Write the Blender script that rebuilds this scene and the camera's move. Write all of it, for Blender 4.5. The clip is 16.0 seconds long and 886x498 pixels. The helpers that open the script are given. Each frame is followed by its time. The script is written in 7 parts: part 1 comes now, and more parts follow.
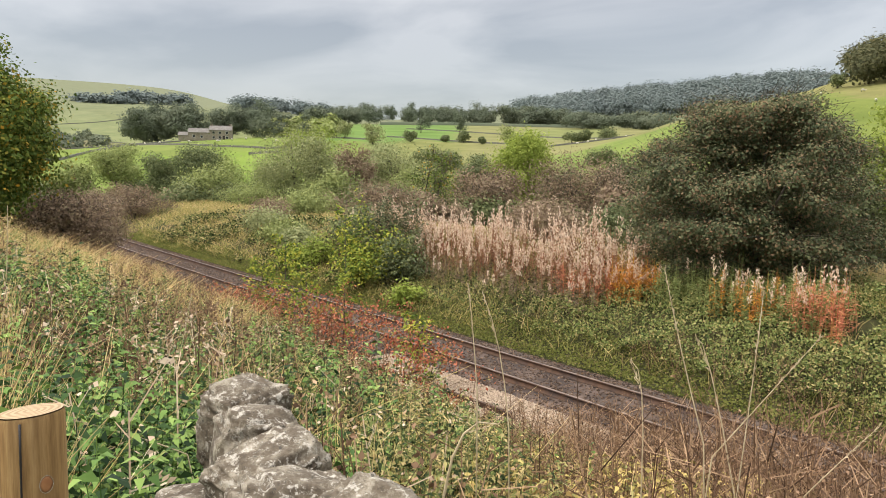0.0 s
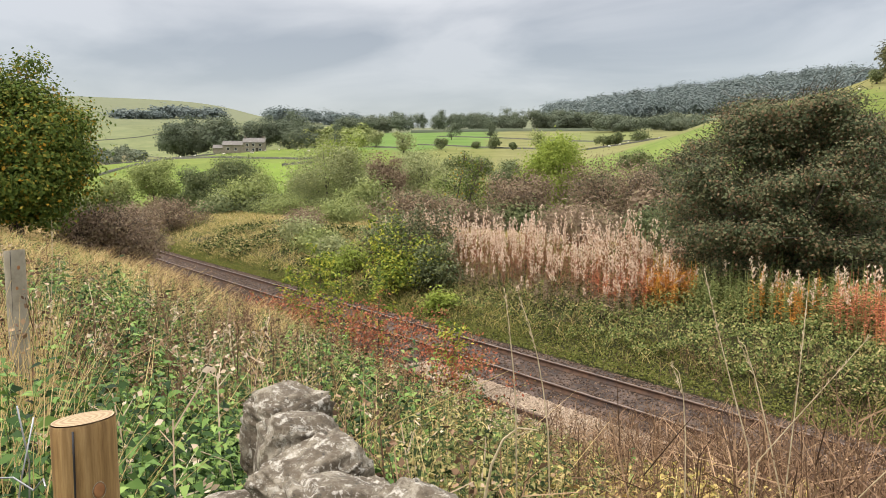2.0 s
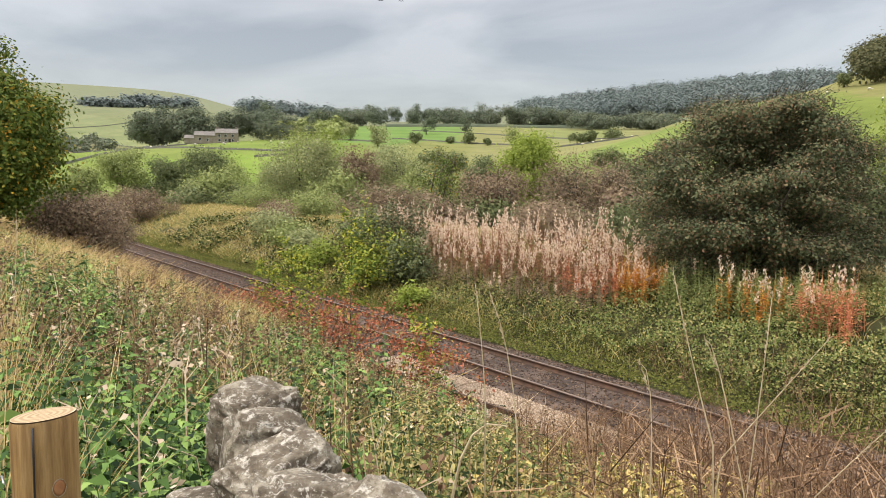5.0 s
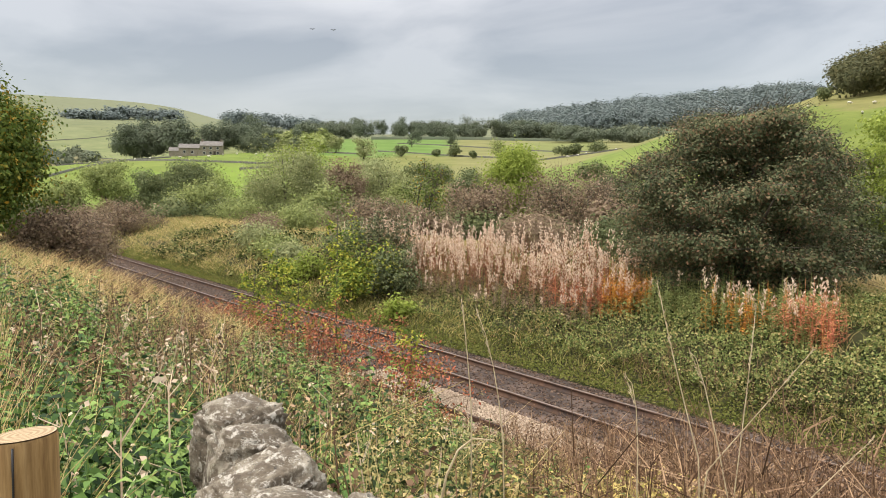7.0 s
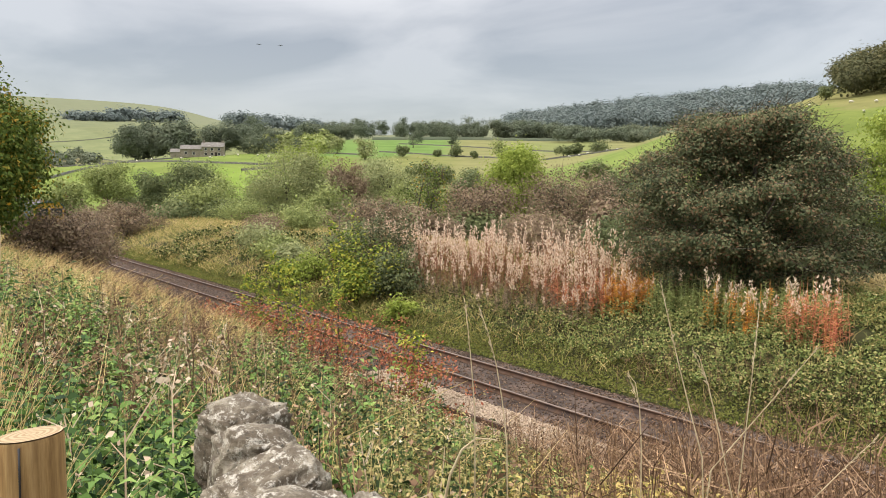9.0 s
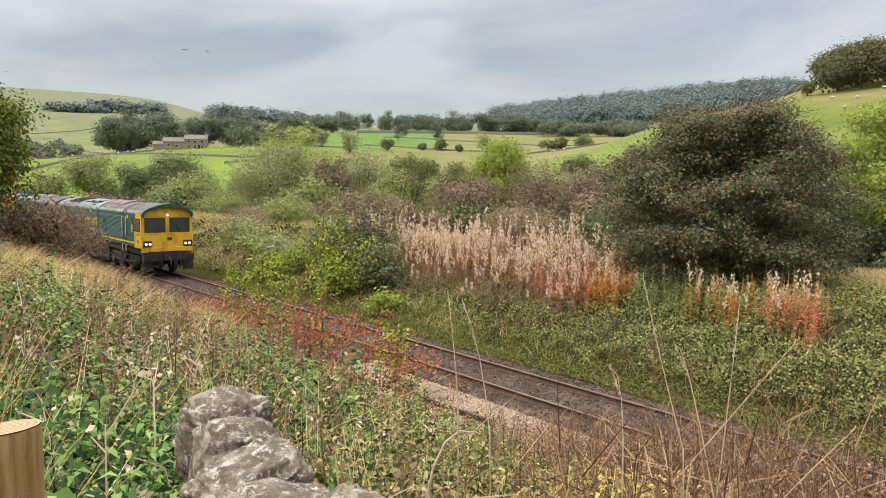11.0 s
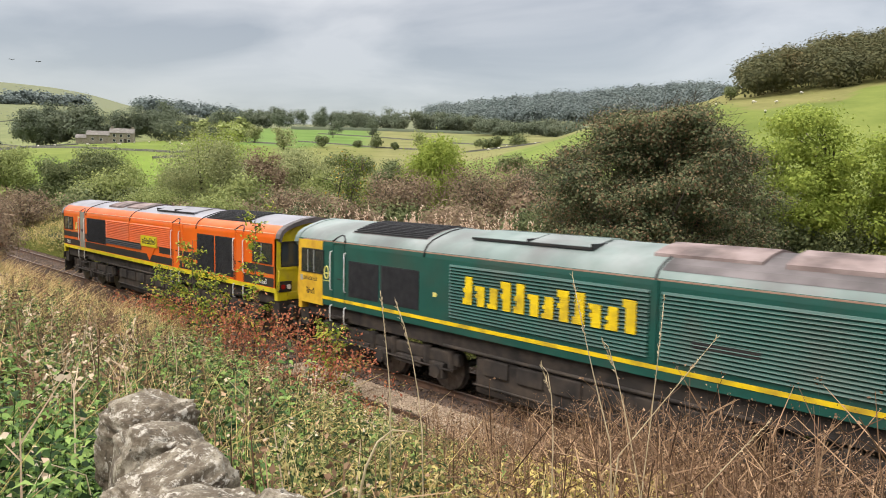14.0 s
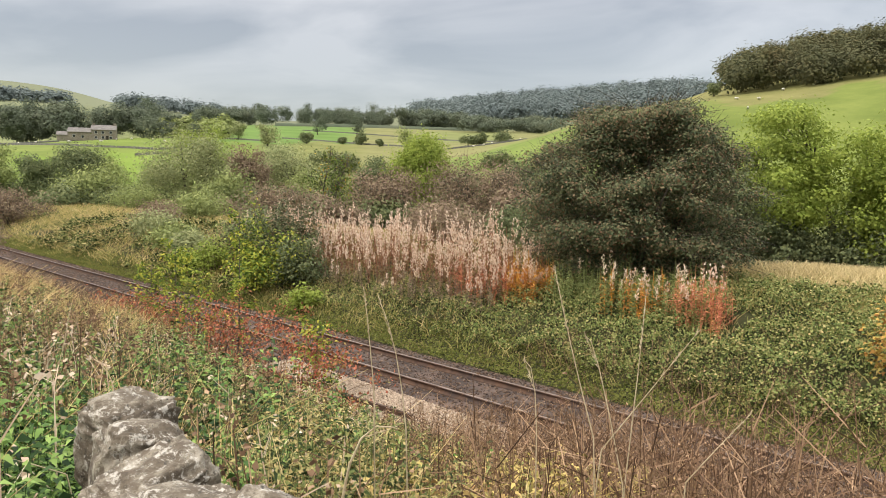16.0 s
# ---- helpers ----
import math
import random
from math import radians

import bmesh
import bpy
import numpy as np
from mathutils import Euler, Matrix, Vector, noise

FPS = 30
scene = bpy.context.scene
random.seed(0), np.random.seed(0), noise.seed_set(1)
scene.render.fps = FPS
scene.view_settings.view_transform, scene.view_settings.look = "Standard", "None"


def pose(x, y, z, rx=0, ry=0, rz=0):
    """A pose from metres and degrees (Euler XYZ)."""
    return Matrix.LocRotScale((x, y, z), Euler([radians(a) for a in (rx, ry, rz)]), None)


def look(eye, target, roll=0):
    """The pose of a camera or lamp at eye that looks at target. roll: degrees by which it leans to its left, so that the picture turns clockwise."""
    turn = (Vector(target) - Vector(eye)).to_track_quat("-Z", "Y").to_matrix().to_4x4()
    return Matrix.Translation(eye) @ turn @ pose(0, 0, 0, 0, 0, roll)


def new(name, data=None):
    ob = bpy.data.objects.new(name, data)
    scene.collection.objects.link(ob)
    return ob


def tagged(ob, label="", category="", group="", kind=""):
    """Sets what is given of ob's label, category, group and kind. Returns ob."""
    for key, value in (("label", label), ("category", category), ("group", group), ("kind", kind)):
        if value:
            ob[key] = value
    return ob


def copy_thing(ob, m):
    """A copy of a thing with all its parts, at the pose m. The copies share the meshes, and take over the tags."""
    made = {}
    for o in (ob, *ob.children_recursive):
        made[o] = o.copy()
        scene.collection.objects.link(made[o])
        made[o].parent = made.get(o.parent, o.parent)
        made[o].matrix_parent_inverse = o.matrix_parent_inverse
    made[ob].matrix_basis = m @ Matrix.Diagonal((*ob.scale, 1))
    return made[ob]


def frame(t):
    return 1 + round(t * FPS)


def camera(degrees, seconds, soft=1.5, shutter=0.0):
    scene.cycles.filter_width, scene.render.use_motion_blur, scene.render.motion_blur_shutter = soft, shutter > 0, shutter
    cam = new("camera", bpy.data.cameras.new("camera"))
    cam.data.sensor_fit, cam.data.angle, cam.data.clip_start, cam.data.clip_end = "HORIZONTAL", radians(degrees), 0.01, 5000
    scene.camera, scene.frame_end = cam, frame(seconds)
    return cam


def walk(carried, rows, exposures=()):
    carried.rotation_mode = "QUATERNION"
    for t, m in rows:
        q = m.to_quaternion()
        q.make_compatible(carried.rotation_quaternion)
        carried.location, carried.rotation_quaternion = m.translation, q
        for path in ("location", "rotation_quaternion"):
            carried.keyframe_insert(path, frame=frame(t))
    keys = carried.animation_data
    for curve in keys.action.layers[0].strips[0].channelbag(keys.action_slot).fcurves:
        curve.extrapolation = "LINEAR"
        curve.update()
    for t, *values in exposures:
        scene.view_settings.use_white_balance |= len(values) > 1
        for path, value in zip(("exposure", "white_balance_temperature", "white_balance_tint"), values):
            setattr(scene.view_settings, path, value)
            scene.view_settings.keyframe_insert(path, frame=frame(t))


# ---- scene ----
# camera: held in the hand at one spot, turning slowly
cam = camera(61.92, 16.0, soft=0.9, shutter=0.1)
EYE = (0.0, -13.01, 4.91)
# seconds, bearing from +y, tilt, roll, sway across, sway up
TURNS = [
    (0.0, -53.079, -5.510, 0.827, 0.0002, -0.0031), (0.5, -54.015, -5.611, 0.689, 0.0015, -0.0071),
    (1.0, -54.659, -5.554, 0.466, 0.0069, -0.0060), (1.5, -54.857, -5.318, 0.145, 0.0018, 0.0007),
    (2.0, -55.622, -4.989, -0.466, -0.0128, -0.0075), (2.5, -55.922, -5.025, -0.321, -0.0134, -0.0108),
    (3.0, -55.551, -5.157, -0.184, -0.0123, -0.0096), (3.5, -55.023, -5.366, -0.078, -0.0066, -0.0083),
    (4.0, -54.480, -5.572, 0.102, -0.0060, -0.0064), (6.5, -52.472, -4.734, 0.593, -0.0079, 0.0039),
    (7.0, -52.439, -4.422, 0.479, -0.0062, 0.0044), (7.5, -52.508, -4.248, 0.393, -0.0089, 0.0017),
    (8.0, -52.621, -4.222, 0.336, -0.0120, 0.0019), (10.5, -51.937, -4.863, 0.387, -0.0101, 0.0010),
    (11.0, -51.370, -4.880, 0.492, -0.0066, 0.0000), (11.5, -50.531, -4.925, 0.618, -0.0023, 0.0071),
    (12.0, -49.508, -4.998, 0.688, 0.0005, 0.0059), (12.5, -48.467, -5.086, 0.783, 0.0066, 0.0038),
    (13.0, -47.569, -5.109, 0.920, 0.0059, 0.0037), (13.5, -46.900, -5.074, 0.919, 0.0058, 0.0026),
    (14.0, -46.358, -4.973, 0.985, 0.0061, 0.0054), (14.5, -45.934, -4.907, 0.902, 0.0124, 0.0047),
    (15.0, -45.553, -4.900, 0.917, 0.0113, 0.0035), (15.5, -45.318, -5.019, 0.868, 0.0125, 0.0028),
    (16.0, -45.219, -5.215, 0.860, 0.0161, 0.0018)]
path = []
for t, bear, tilt, roll, across, rise in TURNS:
    b, e = radians(bear), radians(tilt)
    eye = Vector(EYE) + Vector((across * math.cos(b), -across * math.sin(b), rise))
    aim = eye + Vector((math.sin(b) * math.cos(e), math.cos(b) * math.cos(e), math.sin(e))) * 10
    path.append((t, look(eye, aim, roll)))
walk(cam, path, exposures=[(0.0, 0.4, 7150, 13), (16.0, 0.4, 7150, 13)])

# ---- overcast daylight ----
world = bpy.data.worlds.new("overcast_sky")
scene.world = world
world.use_nodes = True
wn, wl = world.node_tree.nodes, world.node_tree.links
wn.clear()


def wnode(kind, **kw):
    n = wn.new(kind)
    for k, v in kw.items():
        n.inputs[k].default_value = v
    return n


SUN_EL, SUN_AZ = 48.0, 200.0   # a veiled sun behind the camera's shoulder
sky = wn.new("ShaderNodeTexSky")
sky.sky_type, sky.sun_disc = "NISHITA", False
sky.sun_elevation, sky.sun_rotation = radians(SUN_EL), radians(SUN_AZ)
clear = wnode("ShaderNodeBackground", Strength=0.05)
wl.new(sky.outputs[0], clear.inputs[0])
tc = wn.new("ShaderNodeTexCoord")
sep = wn.new("ShaderNodeSeparateXYZ")
wl.new(tc.outputs["Generated"], sep.inputs[0])


def wmath(op, a, b):
    n = wn.new("ShaderNodeMath")
    n.operation = op
    for i, v in enumerate((a, b)):
        if isinstance(v, (int, float)):
            n.inputs[i].default_value = v
        else:
            wl.new(v, n.inputs[i])
    return n.outputs[0]


up = wmath("MAXIMUM", sep.outputs[2], 0.0)
lift = wmath("ADD", up, 0.16)
comb = wn.new("ShaderNodeCombineXYZ")
wl.new(wmath("DIVIDE", sep.outputs[0], lift), comb.inputs[0])
wl.new(wmath("DIVIDE", sep.outputs[1], lift), comb.inputs[1])
big = wnode("ShaderNodeTexNoise", Scale=0.95, Detail=6.0, Roughness=0.5, Distortion=0.5)
wl.new(comb.outputs[0], big.inputs["Vector"])
ramp = wn.new("ShaderNodeValToRGB")
ramp.color_ramp.elements[0].position, ramp.color_ramp.elements[0].color = 0.40, (0.33, 0.345, 0.37, 1)
ramp.color_ramp.elements[1].position, ramp.color_ramp.elements[1].color = 0.62, (0.78, 0.795, 0.815, 1)
wl.new(big.outputs[0], ramp.inputs[0])
# the deck is greyer and bluer towards the horizon and three times brighter overhead
low = wn.new("ShaderNodeMix")
low.data_type = "RGBA"
wl.new(wmath("MULTIPLY", up, 3.2), low.inputs[0])
low.inputs[6].default_value = (0.36, 0.39, 0.425, 1)
wl.new(ramp.outputs[0], low.inputs[7])
deck = wn.new("ShaderNodeBackground")
wl.new(low.outputs[2], deck.inputs[0])
wl.new(wmath("ADD", wmath("MULTIPLY", wmath("MAXIMUM", wmath("SUBTRACT", up, 0.22), 0.0), 5.2), 0.55), deck.inputs[1])
both = wn.new("ShaderNodeAddShader")
wl.new(clear.outputs[0], both.inputs[0])
wl.new(deck.outputs[0], both.inputs[1])
wout = wn.new("ShaderNodeOutputWorld")
wl.new(both.outputs[0], wout.inputs[0])

sun = bpy.data.lights.new("sun", "SUN")
sun.energy, sun.angle, sun.color = 1.5, radians(30), (1.0, 0.97, 0.92)
sun_ob = new("sun", sun)
sun_ob.matrix_world = look((math.sin(radians(SUN_AZ)) * math.cos(radians(SUN_EL)) * 90, math.cos(radians(SUN_AZ)) * math.cos(radians(SUN_EL)) * 90, math.sin(radians(SUN_EL)) * 90), (0, 0, 0))


# ---- materials ----
def mat(name, colors, rough=0.8, metal=0.0, scale=8.0, detail=6.0, bump=0.0, bump_scale=60.0, island=0.0, dirt=None, dirt_scale=1.2, spec=0.4, leaf=0.0, stops=None, coat=0.0, rnd=0.0, nrough=0.5):
    """Noise-graded paint, wood, stone or leaf: colours over a ramp, a second scale of dirt, fine relief; island and rnd shift by piece."""
    m = bpy.data.materials.new(name)
    m.use_nodes = True
    n, l = m.node_tree.nodes, m.node_tree.links
    bs = n["Principled BSDF"]
    bs.inputs["Roughness"].default_value, bs.inputs["Metallic"].default_value = rough, metal
    bs.inputs["Specular IOR Level"].default_value = spec
    bs.inputs["Coat Weight"].default_value = coat
    crd = n.new("ShaderNodeTexCoord")
    nz = n.new("ShaderNodeTexNoise")
    nz.inputs["Scale"].default_value, nz.inputs["Detail"].default_value = scale, detail
    l.new(crd.outputs["Object"], nz.inputs["Vector"])
    nz.inputs["Roughness"].default_value = nrough
    fac = nz.outputs[0]
    if island or rnd:
        src = n.new("ShaderNodeNewGeometry").outputs["Random Per Island"] if island else n.new("ShaderNodeObjectInfo").outputs["Random"]
        k = island or rnd
        mx = n.new("ShaderNodeMix")
        mx.inputs[0].default_value = k
        l.new(fac, mx.inputs[2])
        l.new(src, mx.inputs[3])
        fac = mx.outputs[0]
    rp = n.new("ShaderNodeValToRGB")
    els = rp.color_ramp.elements
    lo, hi = (0.3, 0.7) if not (island or rnd) else (0.08, 0.92)
    for i, c in enumerate(colors):
        at = stops[i] if stops else lo + (hi - lo) * i / max(1, len(colors) - 1)
        el = els[i] if i < 2 else els.new(at)
        el.position, el.color = at, (*c, 1)
    if len(colors) == 1:
        els[1].color = (*colors[0], 1)
    l.new(fac, rp.inputs[0])
    col = rp.outputs[0]
    if dirt:
        d = n.new("ShaderNodeTexNoise")
        d.inputs["Scale"].default_value, d.inputs["Detail"].default_value = dirt_scale, 8.0
        l.new(crd.outputs["Object"], d.inputs["Vector"])
        dr = n.new("ShaderNodeValToRGB")
        dr.color_ramp.elements[0].position, dr.color_ramp.elements[1].position = 0.45, 0.72
        l.new(d.outputs[0], dr.inputs[0])
        mm = n.new("ShaderNodeMix")
        mm.data_type = "RGBA"
        l.new(dr.outputs[0], mm.inputs[0])
        l.new(col, mm.inputs[6])
        mm.inputs[7].default_value = (*dirt, 1)
        col = mm.outputs[2]
    l.new(col, bs.inputs["Base Color"])
    if bump:
        bn = n.new("ShaderNodeTexNoise")
        bn.inputs["Scale"].default_value, bn.inputs["Detail"].default_value = bump_scale, 8.0
        l.new(crd.outputs["Object"], bn.inputs["Vector"])
        bp = n.new("ShaderNodeBump")
        bp.inputs["Strength"].default_value, bp.inputs["Distance"].default_value = min(1.0, bump * 10), bump
        l.new(bn.outputs[0], bp.inputs["Height"])
        l.new(bp.outputs[0], bs.inputs["Normal"])
    if leaf:
        tr = n.new("ShaderNodeBsdfTranslucent")
        l.new(col, tr.inputs[0])
        ms = n.new("ShaderNodeMixShader")
        ms.inputs[0].default_value = leaf
        l.new(bs.outputs[0], ms.inputs[1])
        l.new(tr.outputs[0], ms.inputs[2])
        l.new(ms.outputs[0], n["Material Output"].inputs[0])
    return m


M = {}
M["green"] = mat("green_paint", [(0.008, 0.062, 0.05), (0.011, 0.082, 0.064)], 0.38, scale=1.5, bump=0.002, bump_scale=4, dirt=(0.035, 0.062, 0.05), dirt_scale=0.8)
M["green_roof"] = mat("weathered_green_roof", [(0.105, 0.155, 0.145), (0.16, 0.215, 0.20), (0.24, 0.28, 0.27)], 0.55, scale=0.9, dirt=(0.10, 0.095, 0.095), dirt_scale=0.5)
M["yellow"] = mat("warning_yellow_paint", [(0.60, 0.36, 0.03), (0.72, 0.45, 0.04)], 0.42, scale=1.7, dirt=(0.40, 0.2, 0.03), dirt_scale=2.2)
M["line_yellow"] = mat("line_yellow_paint", [(0.68, 0.47, 0.01), (0.78, 0.56, 0.02)], 0.45, scale=3, dirt=(0.36, 0.24, 0.03), dirt_scale=2.5)
M["lemon"] = mat("lemon_yellow_paint", [(0.52, 0.44, 0.012), (0.62, 0.53, 0.02)], 0.42, scale=2, dirt=(0.4, 0.32, 0.04), dirt_scale=2.5)
M["orange"] = mat("orange_paint", [(0.60, 0.092, 0.007), (0.68, 0.12, 0.01)], 0.36, scale=1.1, dirt=(0.58, 0.13, 0.03), dirt_scale=0.9)
M["pale_line"] = mat("pale_coach_line", [(0.62, 0.36, 0.22), (0.74, 0.5, 0.36)], 0.5, scale=3)
M["red_line"] = mat("faded_orange_line", [(0.30, 0.17, 0.12), (0.36, 0.24, 0.18)], 0.5, scale=3)
M["roof_grey"] = mat("pale_grey_roof_paint", [(0.19, 0.195, 0.225), (0.25, 0.255, 0.285)], 0.5, scale=0.9, dirt=(0.15, 0.145, 0.15), dirt_scale=0.7)
M["soot"] = mat("sooty_roof", [(0.05, 0.043, 0.043), (0.11, 0.095, 0.095), (0.17, 0.15, 0.15)], 0.7, scale=1.1, dirt=(0.04, 0.036, 0.036), dirt_scale=0.8)
M["rusty_hump"] = mat("heat_rusted_silencer", [(0.10, 0.07, 0.065), (0.2, 0.15, 0.14), (0.28, 0.22, 0.21)], 0.8, scale=1.6, dirt=(0.035, 0.028, 0.026), dirt_scale=1.1)
M["black"] = mat("black_paint", [(0.012, 0.012, 0.014), (0.022, 0.022, 0.024)], 0.5, scale=3, dirt=(0.03, 0.027, 0.024), dirt_scale=2)
M["grille"] = mat("black_grille", [(0.012, 0.013, 0.016), (0.028, 0.029, 0.033)], 0.6, scale=5)
M["under"] = mat("grimy_underframe", [(0.012, 0.01, 0.009), (0.035, 0.029, 0.025)], 0.85, scale=3, dirt=(0.06, 0.045, 0.034), dirt_scale=2.5, bump=0.01, bump_scale=20)
M["steel"] = mat("worn_wheel_steel", [(0.10, 0.09, 0.08), (0.22, 0.2, 0.19)], 0.45, metal=0.8, scale=6)
M["white"] = mat("white_handrail_paint", [(0.62, 0.62, 0.6), (0.75, 0.75, 0.73)], 0.45, scale=6, dirt=(0.45, 0.42, 0.36), dirt_scale=5)
M["doorgrey"] = mat("grey_interior_panel", [(0.19, 0.19, 0.16), (0.24, 0.24, 0.21)], 0.6, scale=2)
M["lamp"] = mat("clear_lamp_lens", [(0.6, 0.6, 0.58), (0.8, 0.8, 0.78)], 0.15, scale=4)
lit = mat("lit_lamp_lens", [(0.9, 0.85, 0.7), (1, 0.95, 0.85)], 0.2)
lit.node_tree.nodes["Principled BSDF"].inputs["Emission Color"].default_value = (1, 0.92, 0.75, 1)
lit.node_tree.nodes["Principled BSDF"].inputs["Emission Strength"].default_value = 0.35
M["lit"] = lit
M["redlens"] = mat("red_tail_lens", [(0.25, 0.01, 0.01), (0.35, 0.02, 0.02)], 0.2)
M["frame"] = mat("alloy_window_frame", [(0.42, 0.43, 0.42), (0.52, 0.53, 0.52)], 0.4, metal=0.5, scale=8)
M["crest"] = mat("yellow_crest_paint", [(0.55, 0.5, 0.12), (0.65, 0.6, 0.2)], 0.5)
M["seat"] = mat("dark_cab_trim", [(0.02, 0.022, 0.026), (0.05, 0.052, 0.056)], 0.8, scale=4)
screen = bpy.data.materials.new("windscreen_glass")
screen.use_nodes = True
sb = screen.node_tree.nodes["Principled BSDF"]
sb.inputs["Base Color"].default_value, sb.inputs["Roughness"].default_value = (0.055, 0.07, 0.08, 1), 0.05
sb.inputs["Specular IOR Level"].default_value, sb.inputs["Transmission Weight"].default_value = 1.0, 0.25
M["screen"] = screen
M["rail_side"] = mat("rusty_rail_web", [(0.055, 0.03, 0.018), (0.12, 0.065, 0.04)], 0.85, scale=5, dirt=(0.05, 0.035, 0.03), dirt_scale=2)
M["rail_top"] = mat("worn_rail_head", [(0.13, 0.095, 0.075), (0.24, 0.185, 0.15)], 0.45, metal=0.6, scale=3)
M["sleeper"] = mat("weathered_sleeper", [(0.04, 0.028, 0.022), (0.085, 0.06, 0.047)], 0.9, scale=4, bump=0.008, bump_scale=25, rnd=0.4)
M["ballast"] = mat("old_ballast_stone", [(0.022, 0.013, 0.009), (0.052, 0.031, 0.02), (0.10, 0.062, 0.04), (0.21, 0.145, 0.10)], 0.9, scale=8, island=0.75)
M["shingle"] = mat("pale_ballast_stone", [(0.20, 0.145, 0.10), (0.34, 0.255, 0.18), (0.46, 0.37, 0.27)], 0.9, scale=8, island=0.75)
M["bed"] = mat("dark_track_bed", [(0.025, 0.017, 0.013), (0.06, 0.04, 0.031)], 0.95, scale=6, bump=0.03, bump_scale=18, dirt=(0.13, 0.09, 0.07), dirt_scale=1.5)


# ---- mesh helpers ----
def part(name, bm, material, parent=None, label="", smooth=False):
    me = bpy.data.meshes.new(name)
    if smooth:
        for f in bm.faces:
            f.smooth = True
    bm.to_mesh(me)
    bm.free()
    for m in (material if isinstance(material, (list, tuple)) else [material]):
        me.materials.append(m)
    ob = new(name, me)
    if parent:
        ob.parent = parent
    return tagged(ob, label)


def box(bm, x0, x1, y0, y1, z0, z1, bevel=0.0, mi=0):
    vs = bmesh.ops.create_cube(bm, size=1.0)["verts"]
    for v in vs:
        v.co = Vector(((x0 + x1) / 2 + v.co.x * (x1 - x0), (y0 + y1) / 2 + v.co.y * (y1 - y0), (z0 + z1) / 2 + v.co.z * (z1 - z0)))
    faces = {f for v in vs for f in v.link_faces}
    for f in faces:
        f.material_index = mi
    if bevel:
        bmesh.ops.bevel(bm, geom=list({e for f in faces for e in f.edges}), offset=bevel, segments=2, profile=0.6, affect="EDGES")
    return bm


def boxes(*rows, bevel=0.0):
    bm = bmesh.new()
    for r in rows:
        box(bm, *r, bevel=bevel)
    return bm


def tube(bm, pts, r, seg=8, r_end=None, mi=0):
    """A round bar through the points, capped."""
    rings = []
    n = len(pts)
    for i, p in enumerate(pts):
        a, b = Vector(pts[max(0, i - 1)]), Vector(pts[min(n - 1, i + 1)])
        d = (b - a).normalized()
        u = d.orthogonal().normalized() if i == 0 else (u - d * u.dot(d)).normalized()
        w = d.cross(u)
        rad = r if r_end is None else r + (r_end - r) * i / (n - 1)
        rings.append([bm.verts.new(Vector(p) + (u * math.cos(k * math.tau / seg) + w * math.sin(k * math.tau / seg)) * rad) for k in range(seg)])
    for a, b in zip(rings, rings[1:]):
        for k in range(seg):
            f = bm.faces.new((a[k], a[(k + 1) % seg], b[(k + 1) % seg], b[k]))
            f.smooth, f.material_index = True, mi
    bm.faces.new(rings[0][::-1]).material_index = mi
    bm.faces.new(rings[-1]).material_index = mi
    return bm


def disc(bm, x, y, z, r, depth, axis="y", seg=24, bevel=0.0):
    vs = bmesh.ops.create_cone(bm, cap_ends=True, segments=seg, radius1=r, radius2=r, depth=depth)["verts"]
    turn = {"y": Matrix.Rotation(radians(90), 3, "X"), "x": Matrix.Rotation(radians(90), 3, "Y"), "z": Matrix.Identity(3)}[axis]
    for v in vs:
        v.co = turn @ v.co + Vector((x, y, z))
    return bm


def cloud(name, verts, faces, material, label="", category="", kind="stuff", parent=None):
    """One mesh from arrays: verts (n, 3), faces (m, 4) or (m, 3)."""
    me = bpy.data.meshes.new(name)
    k = faces.shape[1]
    me.vertices.add(len(verts))
    me.vertices.foreach_set("co", np.ascontiguousarray(verts, np.float32).ravel())
    me.loops.add(faces.size)
    me.loops.foreach_set("vertex_index", np.ascontiguousarray(faces, np.int32).ravel())
    me.polygons.add(len(faces))
    me.polygons.foreach_set("loop_start", np.arange(0, faces.size, k, dtype=np.int32))
    me.update(calc_edges=True)
    me.materials.append(material)
    ob = new(name, me)
    if parent:
        ob.parent = parent
        return tagged(ob, label, kind="stuff")
    return tagged(ob, label, category, "", kind)


rng = np.random.default_rng(7)
# ---- the lie of the land ----
BEND_X, BEND = -45.3, 0.00076


def track_y(x):
    """The line of the track: straight past the camera, a gentle bend beyond."""
    x = np.asarray(x, float)
    return np.where(x < BEND_X, 0.5 * BEND * (np.maximum(x, -380) - BEND_X) ** 2, 0.0)


BANK_Y = [-60, -13, -10.5, -7, -4.2, -2.9, -2.2, 2.2, 3.0, 4.2, 6, 9, 14, 22, 45, 90]
BANK_Z = [5.5, 3.35, 2.55, 1.45, 0.25, -0.30, -0.35, -0.35, -0.30, 0.15, 0.75, 1.5, 1.7, 1.1, -0.8, -2.0]
